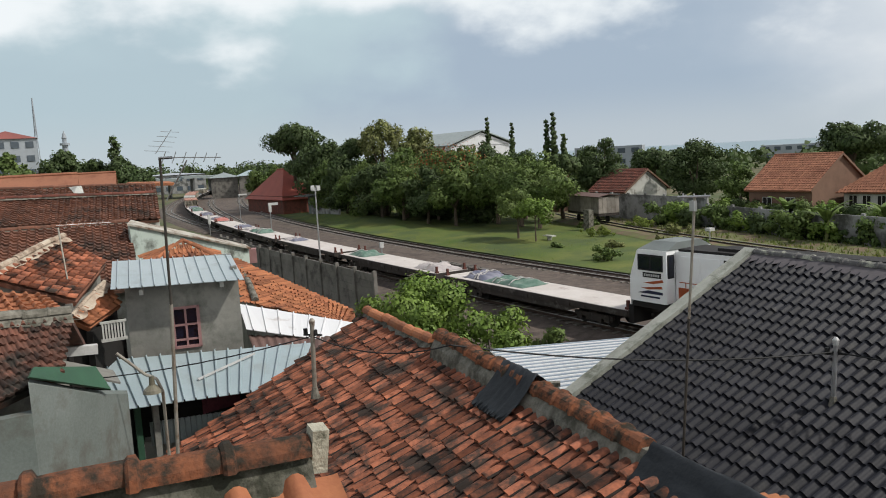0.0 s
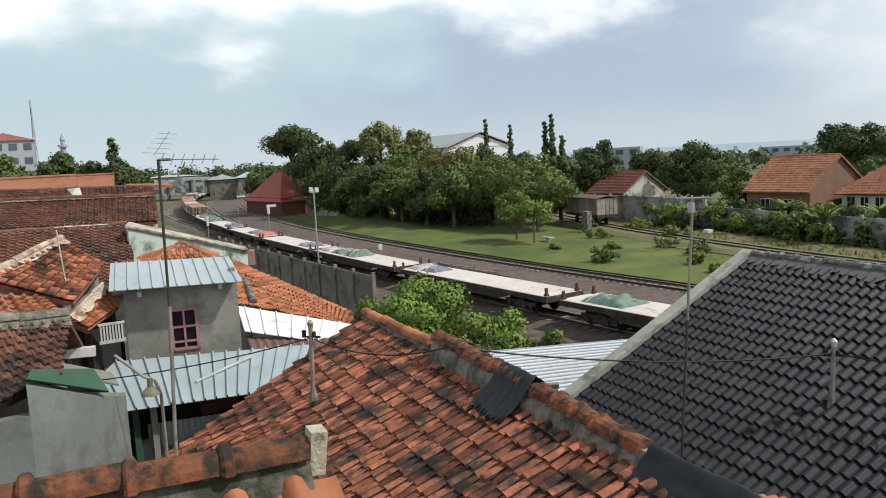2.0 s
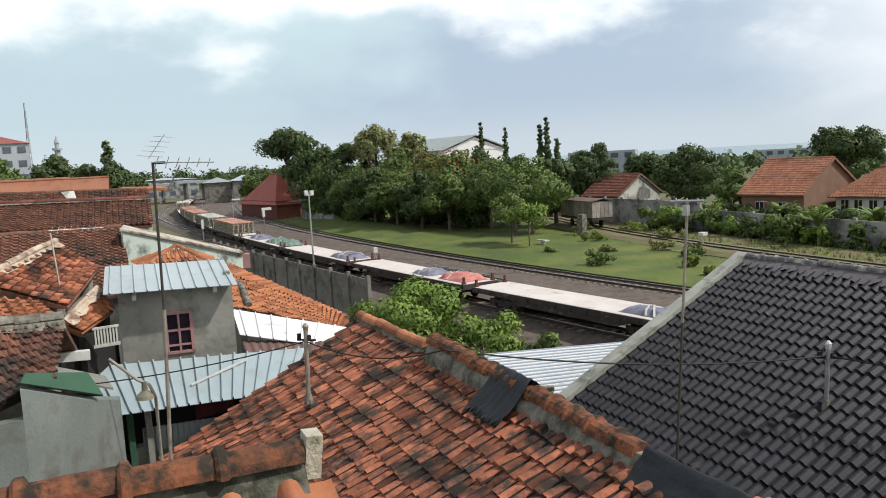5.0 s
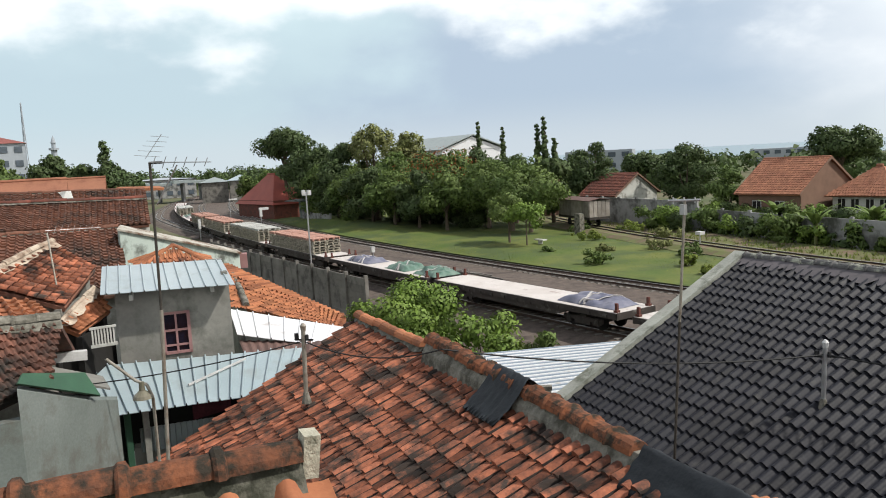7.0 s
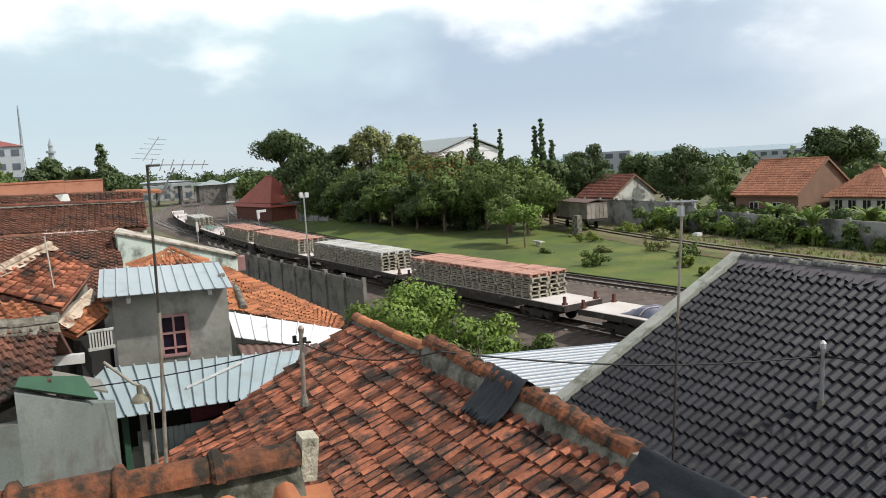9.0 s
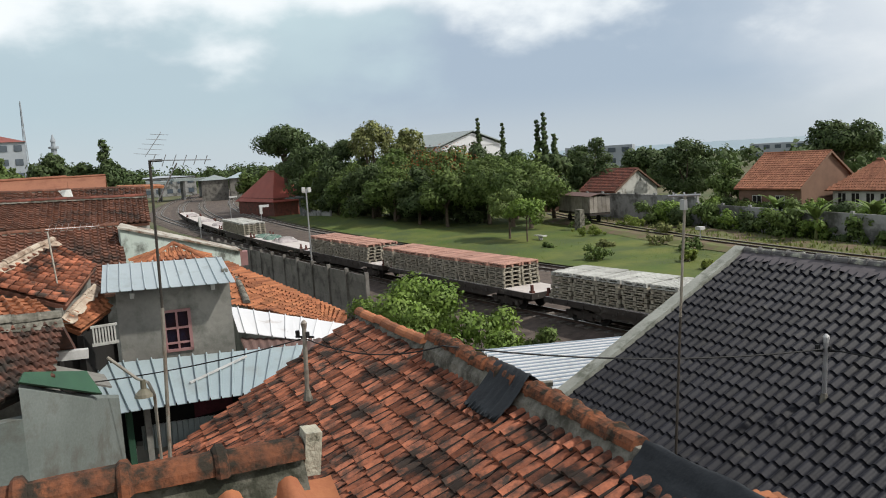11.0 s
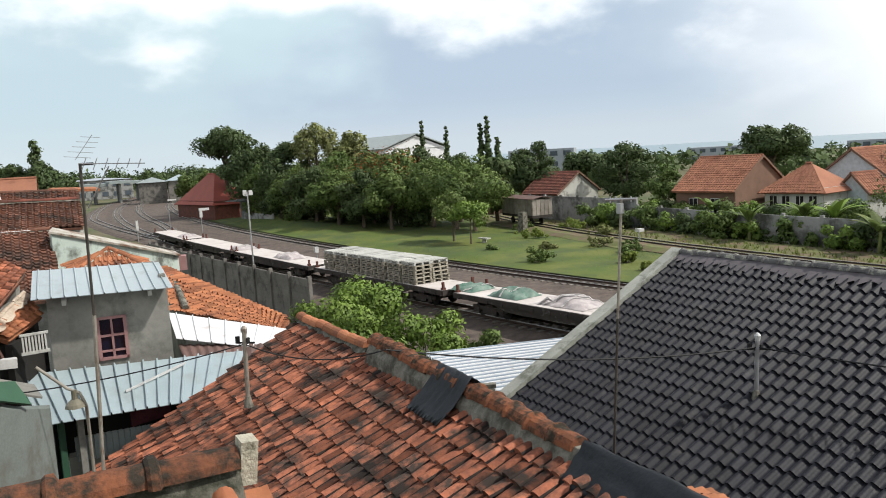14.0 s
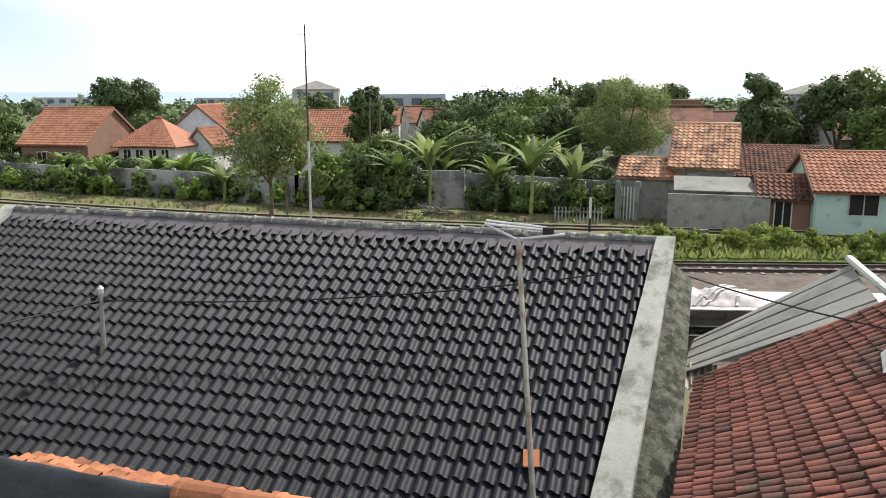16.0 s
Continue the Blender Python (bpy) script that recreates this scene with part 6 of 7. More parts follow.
bigm = thing("radio_mast", "tall thin steel mast with a small aerial", "aerial")
b = Build()
b.tube((-8.78, 26.64, -0.3), (-8.76, 26.64, 6.2), 0.055, 0.045, n=8)
part("lower_pole", b, ALU, bigm)
b = Build()
b.tube((-8.76, 26.64, 6.2), (-8.75, 26.65, 10.2), 0.04, 0.025, n=8)
part("upper_pole", b, GALV_DK, bigm)
yagi(bigm, (-9.09, 26.5, 9.85), (-8.39, 26.8, 9.85), 5, 0.2)
fm = thing("aerial_mast", "thin pole with a flat comb aerial between the tile roofs", "aerial")
b = Build()
b.tube((-15.3, 1.18, 5.4), (-15.9, 1.12, 7.1), 0.016, n=6)
part("pole", b, GALV, fm)
yagi(fm, (-16.0, 1.1, 7.15), (-16.4, 2.1, 7.1), 9, 0.10, (0.3, 0.3, 0.85), 0.004)


def cable(name, pts, r, label, sag=0.1):
    b = Build()
    line = []
    for a, c in zip(pts[:-1], pts[1:]):
        line += [lerp(a, c, i / 12) - Vector((0, 0, sag * i / 3 * (1 - i / 12))) for i in range(12)]
    line.append(Vector(pts[-1]))
    for i, p in enumerate(line):
        d = (line[min(i + 1, len(line) - 1)] - line[max(i - 1, 0)]).normalized()
        s = d.cross(Vector((0, 0, 1))).normalized()
        u = s.cross(d)
        b.v += [tuple(p + (s * math.cos(k * 1.2566) + u * math.sin(k * 1.2566)) * r) for k in range(5)]
    b.f = [(5 * i + k, 5 * i + (k + 1) % 5, 5 * i + 5 + (k + 1) % 5, 5 * i + 5 + k) for i in range(len(line) - 1) for k in range(5)]
    return solo(name, b, BLACK, label, "cable")


cable("cable", [(-13.2, -0.6, 5.05), (-10.64, 3.95, 5.5), (-8.4, 5.0, 5.6)], 0.01, "black power cable sagging between roofs", 0.18)
cable("cable", [(-8.4, 5.0, 5.6), (-6.43, 10.27, 4.94), (1.0, 10.4, 5.6)], 0.012, "black power cable crossing to the dark roof", 0.16)
cable("cable", [(-12.2, -1.0, 4.4), (-12.6, 1.3, 4.15)], 0.01, "thin wire along the stained wall", 0.05)
cable("cable", [(2.36, 13.6, 4.86), (4.06, 9.02, 5.36)], 0.012, "thin cable over the fibre roof", 0.05)

# ---------------------------------------------------------------- precast fence along the track
fence = thing("precast_fence", "precast concrete panel fence with posts along the railway", "fence")
FX = [-36.2 - 2.45 * i for i in range(14)]
for i, x in enumerate(FX):
    y = 17.1 + 0.0009 * (x + 45) ** 2
    b = Build()
    b.box((x, y - 0.03, 0.9), (0.15, 0.2, 2.7))
    part("post", b, FENCE, fence)
    if i + 1 < len(FX):
        for k in range(6):
            b = Build()
            b.box((x - 1.225, y, -0.2 + 0.41 * k), (2.28, 0.07, 0.40))
            part("panel", b, FENCE, fence)
embank = solo("bank", Build().add([(-60, 15, -0.40), (-8, 15, -0.40), (-8, 21.5, -0.25), (-60, 21.8, -0.25)], [(0, 1, 2, 3)]), BALLAST, "bare gravel strip between fence and track", "ground", kind="structure")
shrub(-27.6, 15.0, 5.6, 3.6, LEAF_LT, "bright green leafy bush beside the track", 301, 9000, 0.13, z0=-0.4, name="bush", d=3.6)
shrub(-24.6, 16.5, 3.2, 2.4, LEAF_LT, "lower green creeper bush beside the track", 302, 3000, 0.13, z0=-0.4, name="bush")
shrub(-22.6, 17.6, 1.0, 2.3, LEAF_MD, "narrow green creeper on a stump", 303, 700, 0.11, z0=-0.4, name="bush")
shrub(-20.6, 17.6, 2.6, 0.8, LEAF_OLIVE, "low dry weeds beside the track", 304, 500, 0.12, z0=-0.4, name="bush")
b = Build()
rg = random.Random(12)
for i in range(9):
    b.box((-17.5 + rg.uniform(-2, 2), 16.8 + rg.uniform(-1, 1), 0.1 + rg.uniform(0, .25)), (rg.uniform(.4, 1.6), 0.12, 0.12), rg.uniform(0, 3))
solo("scrap_timber", b, MORTAR, "pile of grey scrap timber by the track", "scrap")


# ---------------------------------------------------------------- track furniture
def lamp_post(x, y, h, label, head):
    t = thing("lamp_post", label, "lamp post", (x, y, -0.3))
    b = Build()
    b.tube((0, 0, 0), (0, 0, h), 0.07, 0.05, 8)
    part("post", b, ALU, t)
    b = Build()
    for o, w in head:
        b.box(o, w)
    part("lamp_head", b, WHITEPVC, t)
    return t


lamp_post(-51.8, 20.3, 6.6, "tall steel lamp post with twin floodlights", [((0, .22, 6.55), (.22, .26, .34)), ((0, -.2, 6.6), (.18, .24, .3)), ((0, 0, 6.4), (.08, .6, .08))])
lamp_post(-112.0, 32.0, 4.2, "white curved lamp post between the tracks", [((0.1, 0.5, 4.3), (.3, 1.2, .2))])
lamp_post(-92.0, 30.0, 3.6, "dark signal post with a white arm", [((0, 0.4, 3.6), (.2, 1.2, .3)), ((0, 0, 3.1), (.3, .3, .9))])
lamp_post(-98.0, 24.0, 2.6, "short white post by the track", [((0, 0, 2.0), (.25, .3, 1.2))])
lamp_post(-60.5, 29.5, 1.0, "small white kilometre post", [((0, 0, .85), (.25, .35, .5))])
lamp_post(-42.5, 50.5, 1.2, "small white marker sign by the siding", [((0, 0, 1.2), (.5, .6, .25))])
sp = thing("signal_post", "black and white striped signal post by the siding", "signal post", (1.76, 44.0, -0.3))
b = Build()
b.tube((0, 0, 0), (0, 0, 1.1), 0.07, n=8)
part("lower_post", b, BLACK, sp)
b = Build()
b.tube((0, 0, 1.1), (0, 0, 2.3), 0.07, n=8)
part("upper_post", b, WHITEPVC, sp)
b = Build()
b.tube((0, 0, 2.3), (0, 0, 2.8), 0.04, n=8)
part("tip", b, BLACK, sp)
b = Build()
b.box((7.75, 42.4, 0.1), (0.45, 0.4, 1.0))
solo("concrete_marker", b, MORTAR, "short concrete marker post by the siding", "post")
b = Build()
b.box((-58.4, 51.6, 0.75), (0.8, 0.6, 2.3))
solo("concrete_pillar", b, MORTAR, "stout weathered concrete pillar on the lawn", "pillar")
b = Build()
b.box((-55.2, 44.0, 0.25), (1.3, 0.5, 0.1))
b.box((-55.2, 44.0, 0.0), (0.15, 0.4, 0.6))
solo("white_bench", b, PLASTER, "small white bench on the lawn", "bench")
rs_ = random.Random(44)
b = Build()
for i in range(14):
    b.bar((-46 + rs_.uniform(-5, 5), 29.6 + rs_.uniform(-.5, .5), -0.1 + rs_.uniform(0, .15)), (-46 + rs_.uniform(-5, 5), 29.4 + rs_.uniform(-.5, .5), -0.05 + rs_.uniform(0, .15)), 0.1)
solo("spare_sleepers", b, SLEEPER, "loose rails and timbers lying on the ballast", "timber")


# old goods wagon on the siding
OLDWOOD = mat("old_wagon_timber", (0.46, 0.42, 0.37), (0.28, 0.24, 0.20), 0.9, scale=2, fine=14, rnd=0.25)
ow = thing("goods_wagon", "old weathered grey goods wagon on the siding", "wagon", (-63.8, 57.0, 0.0), -15)
b = Build()
b.box((0, 0, 1.0), (7.5, 2.4, 0.25))
part("underframe", b, WAGON, ow)
for i in range(9):
    for y in (-1.2, 1.2):
        b = Build()
        b.box((-3.3 + 0.82 * i, y, 2.0), (0.78, 0.06, 1.7))
        part("side_panel", b, OLDWOOD, ow)
for x in (-3.75, 3.75):
    b = Build()
    for i in range(5):
        b.box((x, -0.96 + 0.48 * i, 2.0), (0.06, 0.44, 1.7))
    part("end_panel", b, OLDWOOD, ow)
b = Build()
b.slab([(-3.9, -1.35, 2.9), (3.9, -1.35, 2.9), (3.9, 0, 3.15), (-3.9, 0, 3.15)], 0.05)
b.slab([(-3.9, 0, 3.15), (3.9, 0, 3.15), (3.9, 1.35, 2.9), (-3.9, 1.35, 2.9)], 0.05)
part("roof", b, RUSTY, ow)
for x in (-2.3, 2.3):
    wheelset(ow, x)


# ---------------------------------------------------------------- houses beyond the railway
def gable_house(name, label, cx, cy, L, D, eave, ridge, rz, wall, me=None, deck=CLAY_FAR, windows=(), door=None, over=0.5, hip=0.0, gablemat=None, cols=None):
    """Ridge along x; windows: (x, z, w, h) on the near (-y) side."""
    t = thing(name, label, "house", (cx, cy, -0.35), rz)
    e, r = eave + 0.35, ridge + 0.35
    hl, hd = L / 2, D / 2
    for y in (-hd, hd):
        b = Build()
        b.box((0, y, e / 2), (L, 0.15, e))
        part("wall", b, wall, t)
    for x in (-hl, hl):
        b = Build()
        if hip:
            b.box((x, 0, e / 2), (0.15, D, e))
        else:
            b.v = [(x + o, y, z) for o in (-.07, .07) for y, z in ((-hd, 0), (hd, 0), (hd, e), (0, r - 0.08), (-hd, e))]
            b.f = [(0, 1, 2, 3, 4), (9, 8, 7, 6, 5)] + [(i, 5 + i, 5 + (i + 1) % 5, (i + 1) % 5) for i in range(5)]
        part("gable_wall", b, gablemat or wall, t)
    sl = (r - e) / hd
    ez = e - sl * over
    c = cols or max(10, int(L / 0.27))
    rl = hl + (0.3 if not hip else -hip)
    el = hl + (0.3 if not hip else over)
    for s in (-1, 1):
        TL, TR = Vector((-rl, 0, r)), Vector((rl, 0, r))
        BL, BR = Vector((-el, s * (hd + over), ez)), Vector((el, s * (hd + over), ez))
        b = Build()
        q = [TL, BL, BR, TR]
        if (q[1] - q[0]).cross(q[2] - q[0]).z < 0:
            q = q[::-1]
        b.slab(q, 0.1)
        part("roof", b, deck, t)
        if s < 0 and me:
            tiles(t, TL + Vector((0, 0, .03)), TR + Vector((0, 0, .03)), BR + Vector((0, 0, .03)), BL + Vector((0, 0, .03)), c, max(6, int(math.hypot(hd, r - e) / 0.32)), me, 0)
    if hip:
        for s in (-1, 1):
            b = Build()
            q = [Vector((s * rl, 0, r)), Vector((s * el, -(hd + over), ez)), Vector((s * el, hd + over, ez))]
            if (q[1] - q[0]).cross(q[2] - q[0]).z < 0:
                q = q[::-1]
            b.slab(q, 0.1)
            part("roof", b, deck, t)
    b = Build()
    b.tube((-rl, 0, r + 0.03), (rl, 0, r + 0.03), 0.14, n=8)
    part("ridge", b, deck, t)
    if me and not hip:
        for s in (-1, 1):
            b = Build()
            b.bar((s * (rl + .02), 0, r - 0.02), (s * (rl + .02), -(hd + over), ez - 0.02), 0.06, 0.2)
            b.bar((s * (rl + .02), 0, r - 0.02), (s * (rl + .02), (hd + over), ez - 0.02), 0.06, 0.2)
            part("bargeboard", b, BRICKISH, t)
    for x, z, w, h in windows:
        b = Build()
        b.box((x, -hd - 0.08, z + 0.35), (w, 0.06, h))
        f = part("window", b, SHADE_IN, t)
        b = Build()
        for dx in (-w / 2, 0, w / 2):
            b.box((x + dx, -hd - 0.12, z + 0.35), (0.06, 0.04, h + 0.06))
        for dz in (-h / 2, h / 2):
            b.box((x, -hd - 0.115, z + 0.35 + dz), (w + 0.06, 0.03, 0.06))
        part("frame", b, PLASTER, f)
    return t


OR = "house beyond the railway with orange clay tile roof"
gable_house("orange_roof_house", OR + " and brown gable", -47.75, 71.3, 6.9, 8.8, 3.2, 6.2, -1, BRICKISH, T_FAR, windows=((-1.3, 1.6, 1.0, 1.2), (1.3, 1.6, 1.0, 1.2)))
gable_house("hip_roof_house", "low house with orange hip roof and pale walls", -40.4, 73.2, 5.8, 5.6, 3.0, 5.2, 0, PLASTER, T_FAR, windows=((-2.0, 1.7, .8, 1.1), (-.7, 1.7, .8, 1.1), (.7, 1.7, .8, 1.1), (2.0, 1.7, .8, 1.1)), hip=2.6, over=0.6)
gable_house("white_gable_house", "white house with orange roof and a tall gable", -39.6, 83.5, 6.5, 7.0, 3.6, 6.3, 88, PLASTER, T_FAR, gablemat=mat("pale_blue_plaster", (0.72, 0.78, 0.82), None, 0.9))
gable_house("orange_roof_house", "house with orange clay tile roof beside a white gable", -34.6, 84.0, 6.0, 7.0, 3.5, 6.0, 5, PLASTER, T_FAR)
gable_house("small_gable", "small white porch with an orange gable roof", -36.6, 76.2, 3.2, 3.0, 2.6, 4.1, 80, PLASTER, T_FAR, gablemat=mat("pale_blue_wall", (0.66, 0.74, 0.78), None, 0.9))
gable_house("orange_roof_house", OR + " behind trees", -22.6, 79.0, 8.0, 8.0, 3.2, 5.8, 3, PLASTER, T_FAR)
gable_house("white_gable_house", "white gabled house with dark red roof by the lawn", -75.8, 74.2, 5.8, 8.4, 2.4, 4.85, 6, PLASTER, T_RED, deck=CLAY_RED)
gable_house("small_orange_house", "small orange roofed hut among the trees", -84.0, 68.0, 4.0, 4.0, 3.0, 4.6, 20, BRICKISH, T_FAR)
gable_house("grey_wall_house", "grey walled house with patched tile roof", 9.57, 54.2, 3.6, 8.4, 3.4, 5.65, -11, CEMENT, T_PATCH, deck=CLAY_PATCH, windows=((-.6, 2.4, .5, .6),))
gable_house("side_annex", "low annex with broken orange tiles", 5.90, 52.2, 3.4, 3.6, 2.7, 3.5, -11, CEMENT, T_PATCH, deck=CLAY_PATCH)
gable_house("dark_roof_house", "house with old dark brown tile roof", 14.44, 56.0, 6.5, 8.5, 2.6, 4.1, -8, PLASTER, T_OLD, deck=CLAY_OLD)
gable_house("mint_house", "mint green house with red tile roof and dark windows", 17.34, 48.6, 6.0, 7.4, 2.65, 4.3, -4, PLASTER_MINT, T_FAR, deck=CLAY_FAR, windows=((-.6, 1.75, 1.5, 1.2), (1.8, 1.0, 1.2, 2.0)))
gable_house("porch", "brown porch with a low tiled roof and dark doorway", 12.96, 47.6, 2.6, 3.0, 2.1, 3.0, -8, BRICKISH, T_OLD, deck=CLAY_OLD, windows=((-.1, .9, .9, 1.9),))
gable_house("back_house", "far house with long brown roof", 9.50, 74.0, 7.0, 7.0, 4.6, 6.4, -8, PLASTER, None, deck=CLAY_OLD)
b = Build()
b.box((9.08, 46.1, 0.85), (5.6, 0.18, 2.3), radians(-6))
part_ = solo("front_yard_wall", b, CEMENT, "plain grey cement yard wall", "wall")
b = Build()
b.slab([(6.67, 46.9, 2.15), (11.47, 46.35, 2.15), (11.24, 48.6, 2.75), (6.94, 49.2, 2.75)], 0.05)
solo("fibre_awning", b, ASBESTOS, "stained fibre sheet awning behind the wall", "awning")
gate = thing("gate_pillar", "white weathered gate with slatted pillar", "gate", (4.23, 49.6, -0.3), -10)
for x in (-.6, .6):
    b = Build()
    b.box((x, 0, 1.3), (.3, .3, 2.6))
    part("pillar", b, PLASTER_DIRTY, gate)
for i in range(5):
    b = Build()
    b.box((-.4 + .2 * i, 0, 1.2), (.07, .05, 2.1))
    part("slat", b, PLASTER, gate)
fn = thing("picket_fence", "low grey picket fence beyond the siding", "fence")
for i in range(14):
    b = Build()
    b.box((-0.25 + 0.22 * i, 48.2, 0.25), (.08, .04, 1.1))
    part("picket", b, FENCE_FAR, fn)
b = Build()
b.bar((-0.35, 48.22, .5), (2.75, 48.22, .5), .05)
part("rail", b, FENCE_FAR, fn)


def far_wall(name, pts, h, label, pan=3.0):
    t = thing(name, label, "wall")
    for a, c in zip(pts[:-1], pts[1:]):
        a, c = Vector((*a, 0)), Vector((*c, 0))
        n = max(1, int((c - a).length / pan))
        for i in range(n):
            p, q = lerp(a, c, i / n), lerp(a, c, (i + 0.96) / n)
            b = Build()
            b.bar((p.x, p.y, h / 2 - 0.4), (q.x, q.y, h / 2 - 0.4), 0.15, h)
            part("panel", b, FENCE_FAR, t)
        for i in range(n + 1):
            p = lerp(a, c, i / n)
            b = Build()
            b.box((p.x, p.y, h / 2 - 0.3), (0.25, 0.25, h + 0.15))
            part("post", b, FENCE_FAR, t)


far_wall("boundary_wall", [(-70, 63.2), (-51.5, 60.8)], 3.0, "tall pale weathered boundary wall")
far_wall("boundary_wall", [(-51.3, 60.7), (-40, 57.5), (-26, 54.6), (-18.5, 52.2), (-16.5, 52.0)], 2.3, "long weathered grey boundary wall with stains")
far_wall("boundary_wall", [(-10.03, 54.2), (-6.94, 54.6)], 2.7, "stained white wall end beyond the siding")
far_wall("boundary_wall", [(-6.76, 56.0), (3.50, 52.0)], 2.4, "grey weathered wall half hidden by plants")

# red shed beside the far tracks
gable_house("red_shed", "red painted railway shed with steep red roof", -132.0, 45.5, 16.0, 6.6, 2.8, 7.2, 4, CLAY_RED, None, deck=mat("red_sheet_roof", (0.46, 0.11, 0.075), (0.36, 0.085, 0.06), 0.7, scale=0.5), hip=6.6)
b = Build()
b.slab([(-118, 42.5, 2.9), (-113, 43.0, 2.9), (-113, 45.5, 3.1), (-118, 45, 3.1)], 0.1)
b.box((-115, 44.6, 1.3), (4, 0.2, 3.0))
solo("shed_porch", b, PLASTER_DIRTY, "small white porch beside the red shed", "porch")
far_wall("low_wall", [(-113, 43.6), (-101, 43.0)], 1.6, "low grey railway wall before the trees", 4.0)

# warehouse with pale roof over the trees
wh_ = thing("warehouse", "large warehouse with pale grey gabled roof", "warehouse", (-212, 130, 0.5), 2)
b = Build()
b.box((0, 0, 5), (34, 22, 10.4))
part("wall", b, WHITEMETAL, wh_)
for s in (-1, 1):
    b = Build()
    q = [(-18, 0, 14.4), (18, 0, 14.4), (18, s * 12.5, 10.2), (-18, s * 12.5, 10.2)]
    b.slab(q[::-1] if s > 0 else q[::1], 0.3)
    part("roof", b, ZINC_OLD, wh_)
for x in (-17.2, 17.2):
    b = Build()
    b.add([(x, -11, 10.2), (x, 11, 10.2), (x, 0, 14.0)], [(0, 2, 1)])
    part("gable", b, WHITEMETAL, wh_)
b = Build()
b.slab([(-17, -8.2, 11.95), (16, -8.2, 11.95), (16, -3.6, 13.5), (-17, -3.6, 13.5)], 0.2)
part("roof_strip", b, DARKGLASS, wh_, "dark band of roof lights")

# far town on the skyline
def block(name, x, y, w, d, h, material, label, rz=0, floors=4, roof=None, cover=None):
    t = thing(name, label, "building", (x, y, -0.4), rz)
    b = Build()
    b.box((0, 0, h / 2), (w, d, h))
    part("wall", b, material, t)
    for k in range(floors):
        for i in range(max(2, int(w / 3.5))):
            n = max(2, int(w / 3.5))
            b = Build()
            b.box((-w / 2 + (i + .5) * w / n, -d / 2 - 0.05, (k + .55) * h / floors), (w / n * 0.55, 0.2, h / floors * 0.45))
            part("window", b, FARGLASS, t)
    if roof:
        b = Build()
        b.v = [(-w / 2 - .5, -d / 2 - .5, h), (w / 2 + .5, -d / 2 - .5, h), (w / 2 + .5, d / 2 + .5, h), (-w / 2 - .5, d / 2 + .5, h), (0, 0, h + roof)]
        b.f = [(0, 1, 4), (1, 2, 4), (2, 3, 4), (3, 0, 4), (3, 2, 1, 0)]
        part("roof", b, cover or FARR, t)
    return t


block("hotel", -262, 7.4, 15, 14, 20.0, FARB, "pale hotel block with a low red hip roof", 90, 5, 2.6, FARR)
block("office_block", -160, 150, 18, 10, 8.5, FARB, "low building on the skyline, blue-grey with painted haze", 40, 3)
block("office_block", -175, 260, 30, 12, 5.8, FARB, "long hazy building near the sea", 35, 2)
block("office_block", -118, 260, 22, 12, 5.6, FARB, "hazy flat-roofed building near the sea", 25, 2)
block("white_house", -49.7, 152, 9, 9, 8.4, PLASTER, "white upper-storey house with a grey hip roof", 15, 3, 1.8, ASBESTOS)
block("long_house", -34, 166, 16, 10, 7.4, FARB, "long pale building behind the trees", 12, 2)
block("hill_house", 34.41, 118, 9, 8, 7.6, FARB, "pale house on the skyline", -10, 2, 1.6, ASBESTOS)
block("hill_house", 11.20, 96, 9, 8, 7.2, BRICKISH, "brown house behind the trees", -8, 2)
station = thing("station_canopy", "long low station canopies across the tracks", "station", (-246, 52, -0.4), 82)
for i in range(5):
    b = Build()
    b.box((-15 + 6.2 * i, (4.0, -3.0, 2.0, -5.0, 3.0)[i], 6.2 - 0.3 * (i % 3)), (5.9, 14, 0.8))
    part("canopy", b, ZINC_OLD, station)
    b = Build()
    b.box((-15 + 6.2 * i, (4.0, -3.0, 2.0, -5.0, 3.0)[i], 3.0), (0.5, 10, 6.0))
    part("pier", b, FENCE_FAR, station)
block("station_house", -292, 60, 22, 8, 6.8, FENCE_FAR, "grey station building with low roof", 80, 2, 0.8, FARB)
block("station_shed", -214, 57.5, 7, 9, 5.8, FENCE, "grey station shed with a pale low roof", 75, 0, 1.4, ZINC_OLD)
block("station_shed", -210, 63.5, 6, 9, 6.0, FENCE, "dark station shed with a pale blue low roof", 75, 0, 1.5, ZINC_BLUE)
m_ = thing("radio_tower", "pale grey lattice radio tower far away", "tower", (-299.5, 17.6, 0))
for k in range(8):
    b = Build()
    for a_ in range(3):
        an = 2 * math.pi * a_ / 3
        r0, r1 = 1.0 * (1 - k / 9), 1.0 * (1 - (k + 1) / 9)
        b.tube((r0 * math.cos(an), r0 * math.sin(an), 4.4 * k), (r1 * math.cos(an), r1 * math.sin(an), 4.4 * (k + 1)), 0.12, n=5)
        an2 = an + 2 * math.pi / 3
        b.tube((r0 * math.cos(an), r0 * math.sin(an), 4.4 * k), (r1 * math.cos(an2), r1 * math.sin(an2), 4.4 * (k + 1)), 0.08, n=4)
    part("section", b, FARB, m_)
mn = thing("minaret", "slender minaret with balcony and dome", "minaret", (-249.0, 21.8, 0))
b = Build()
b.tube((0, 0, 0), (0, 0, 17), 0.9, 0.8, 10)
b.tube((0, 0, 17), (0, 0, 17.6), 1.4, 1.4, 10)
b.tube((0, 0, 17.6), (0, 0, 19), 0.6, 0.6, 10)
part("shaft", b, FARB, mn)
b = Build()
b.tube((0, 0, 19), (0, 0, 21.2), 0.8, 0.05, 10)
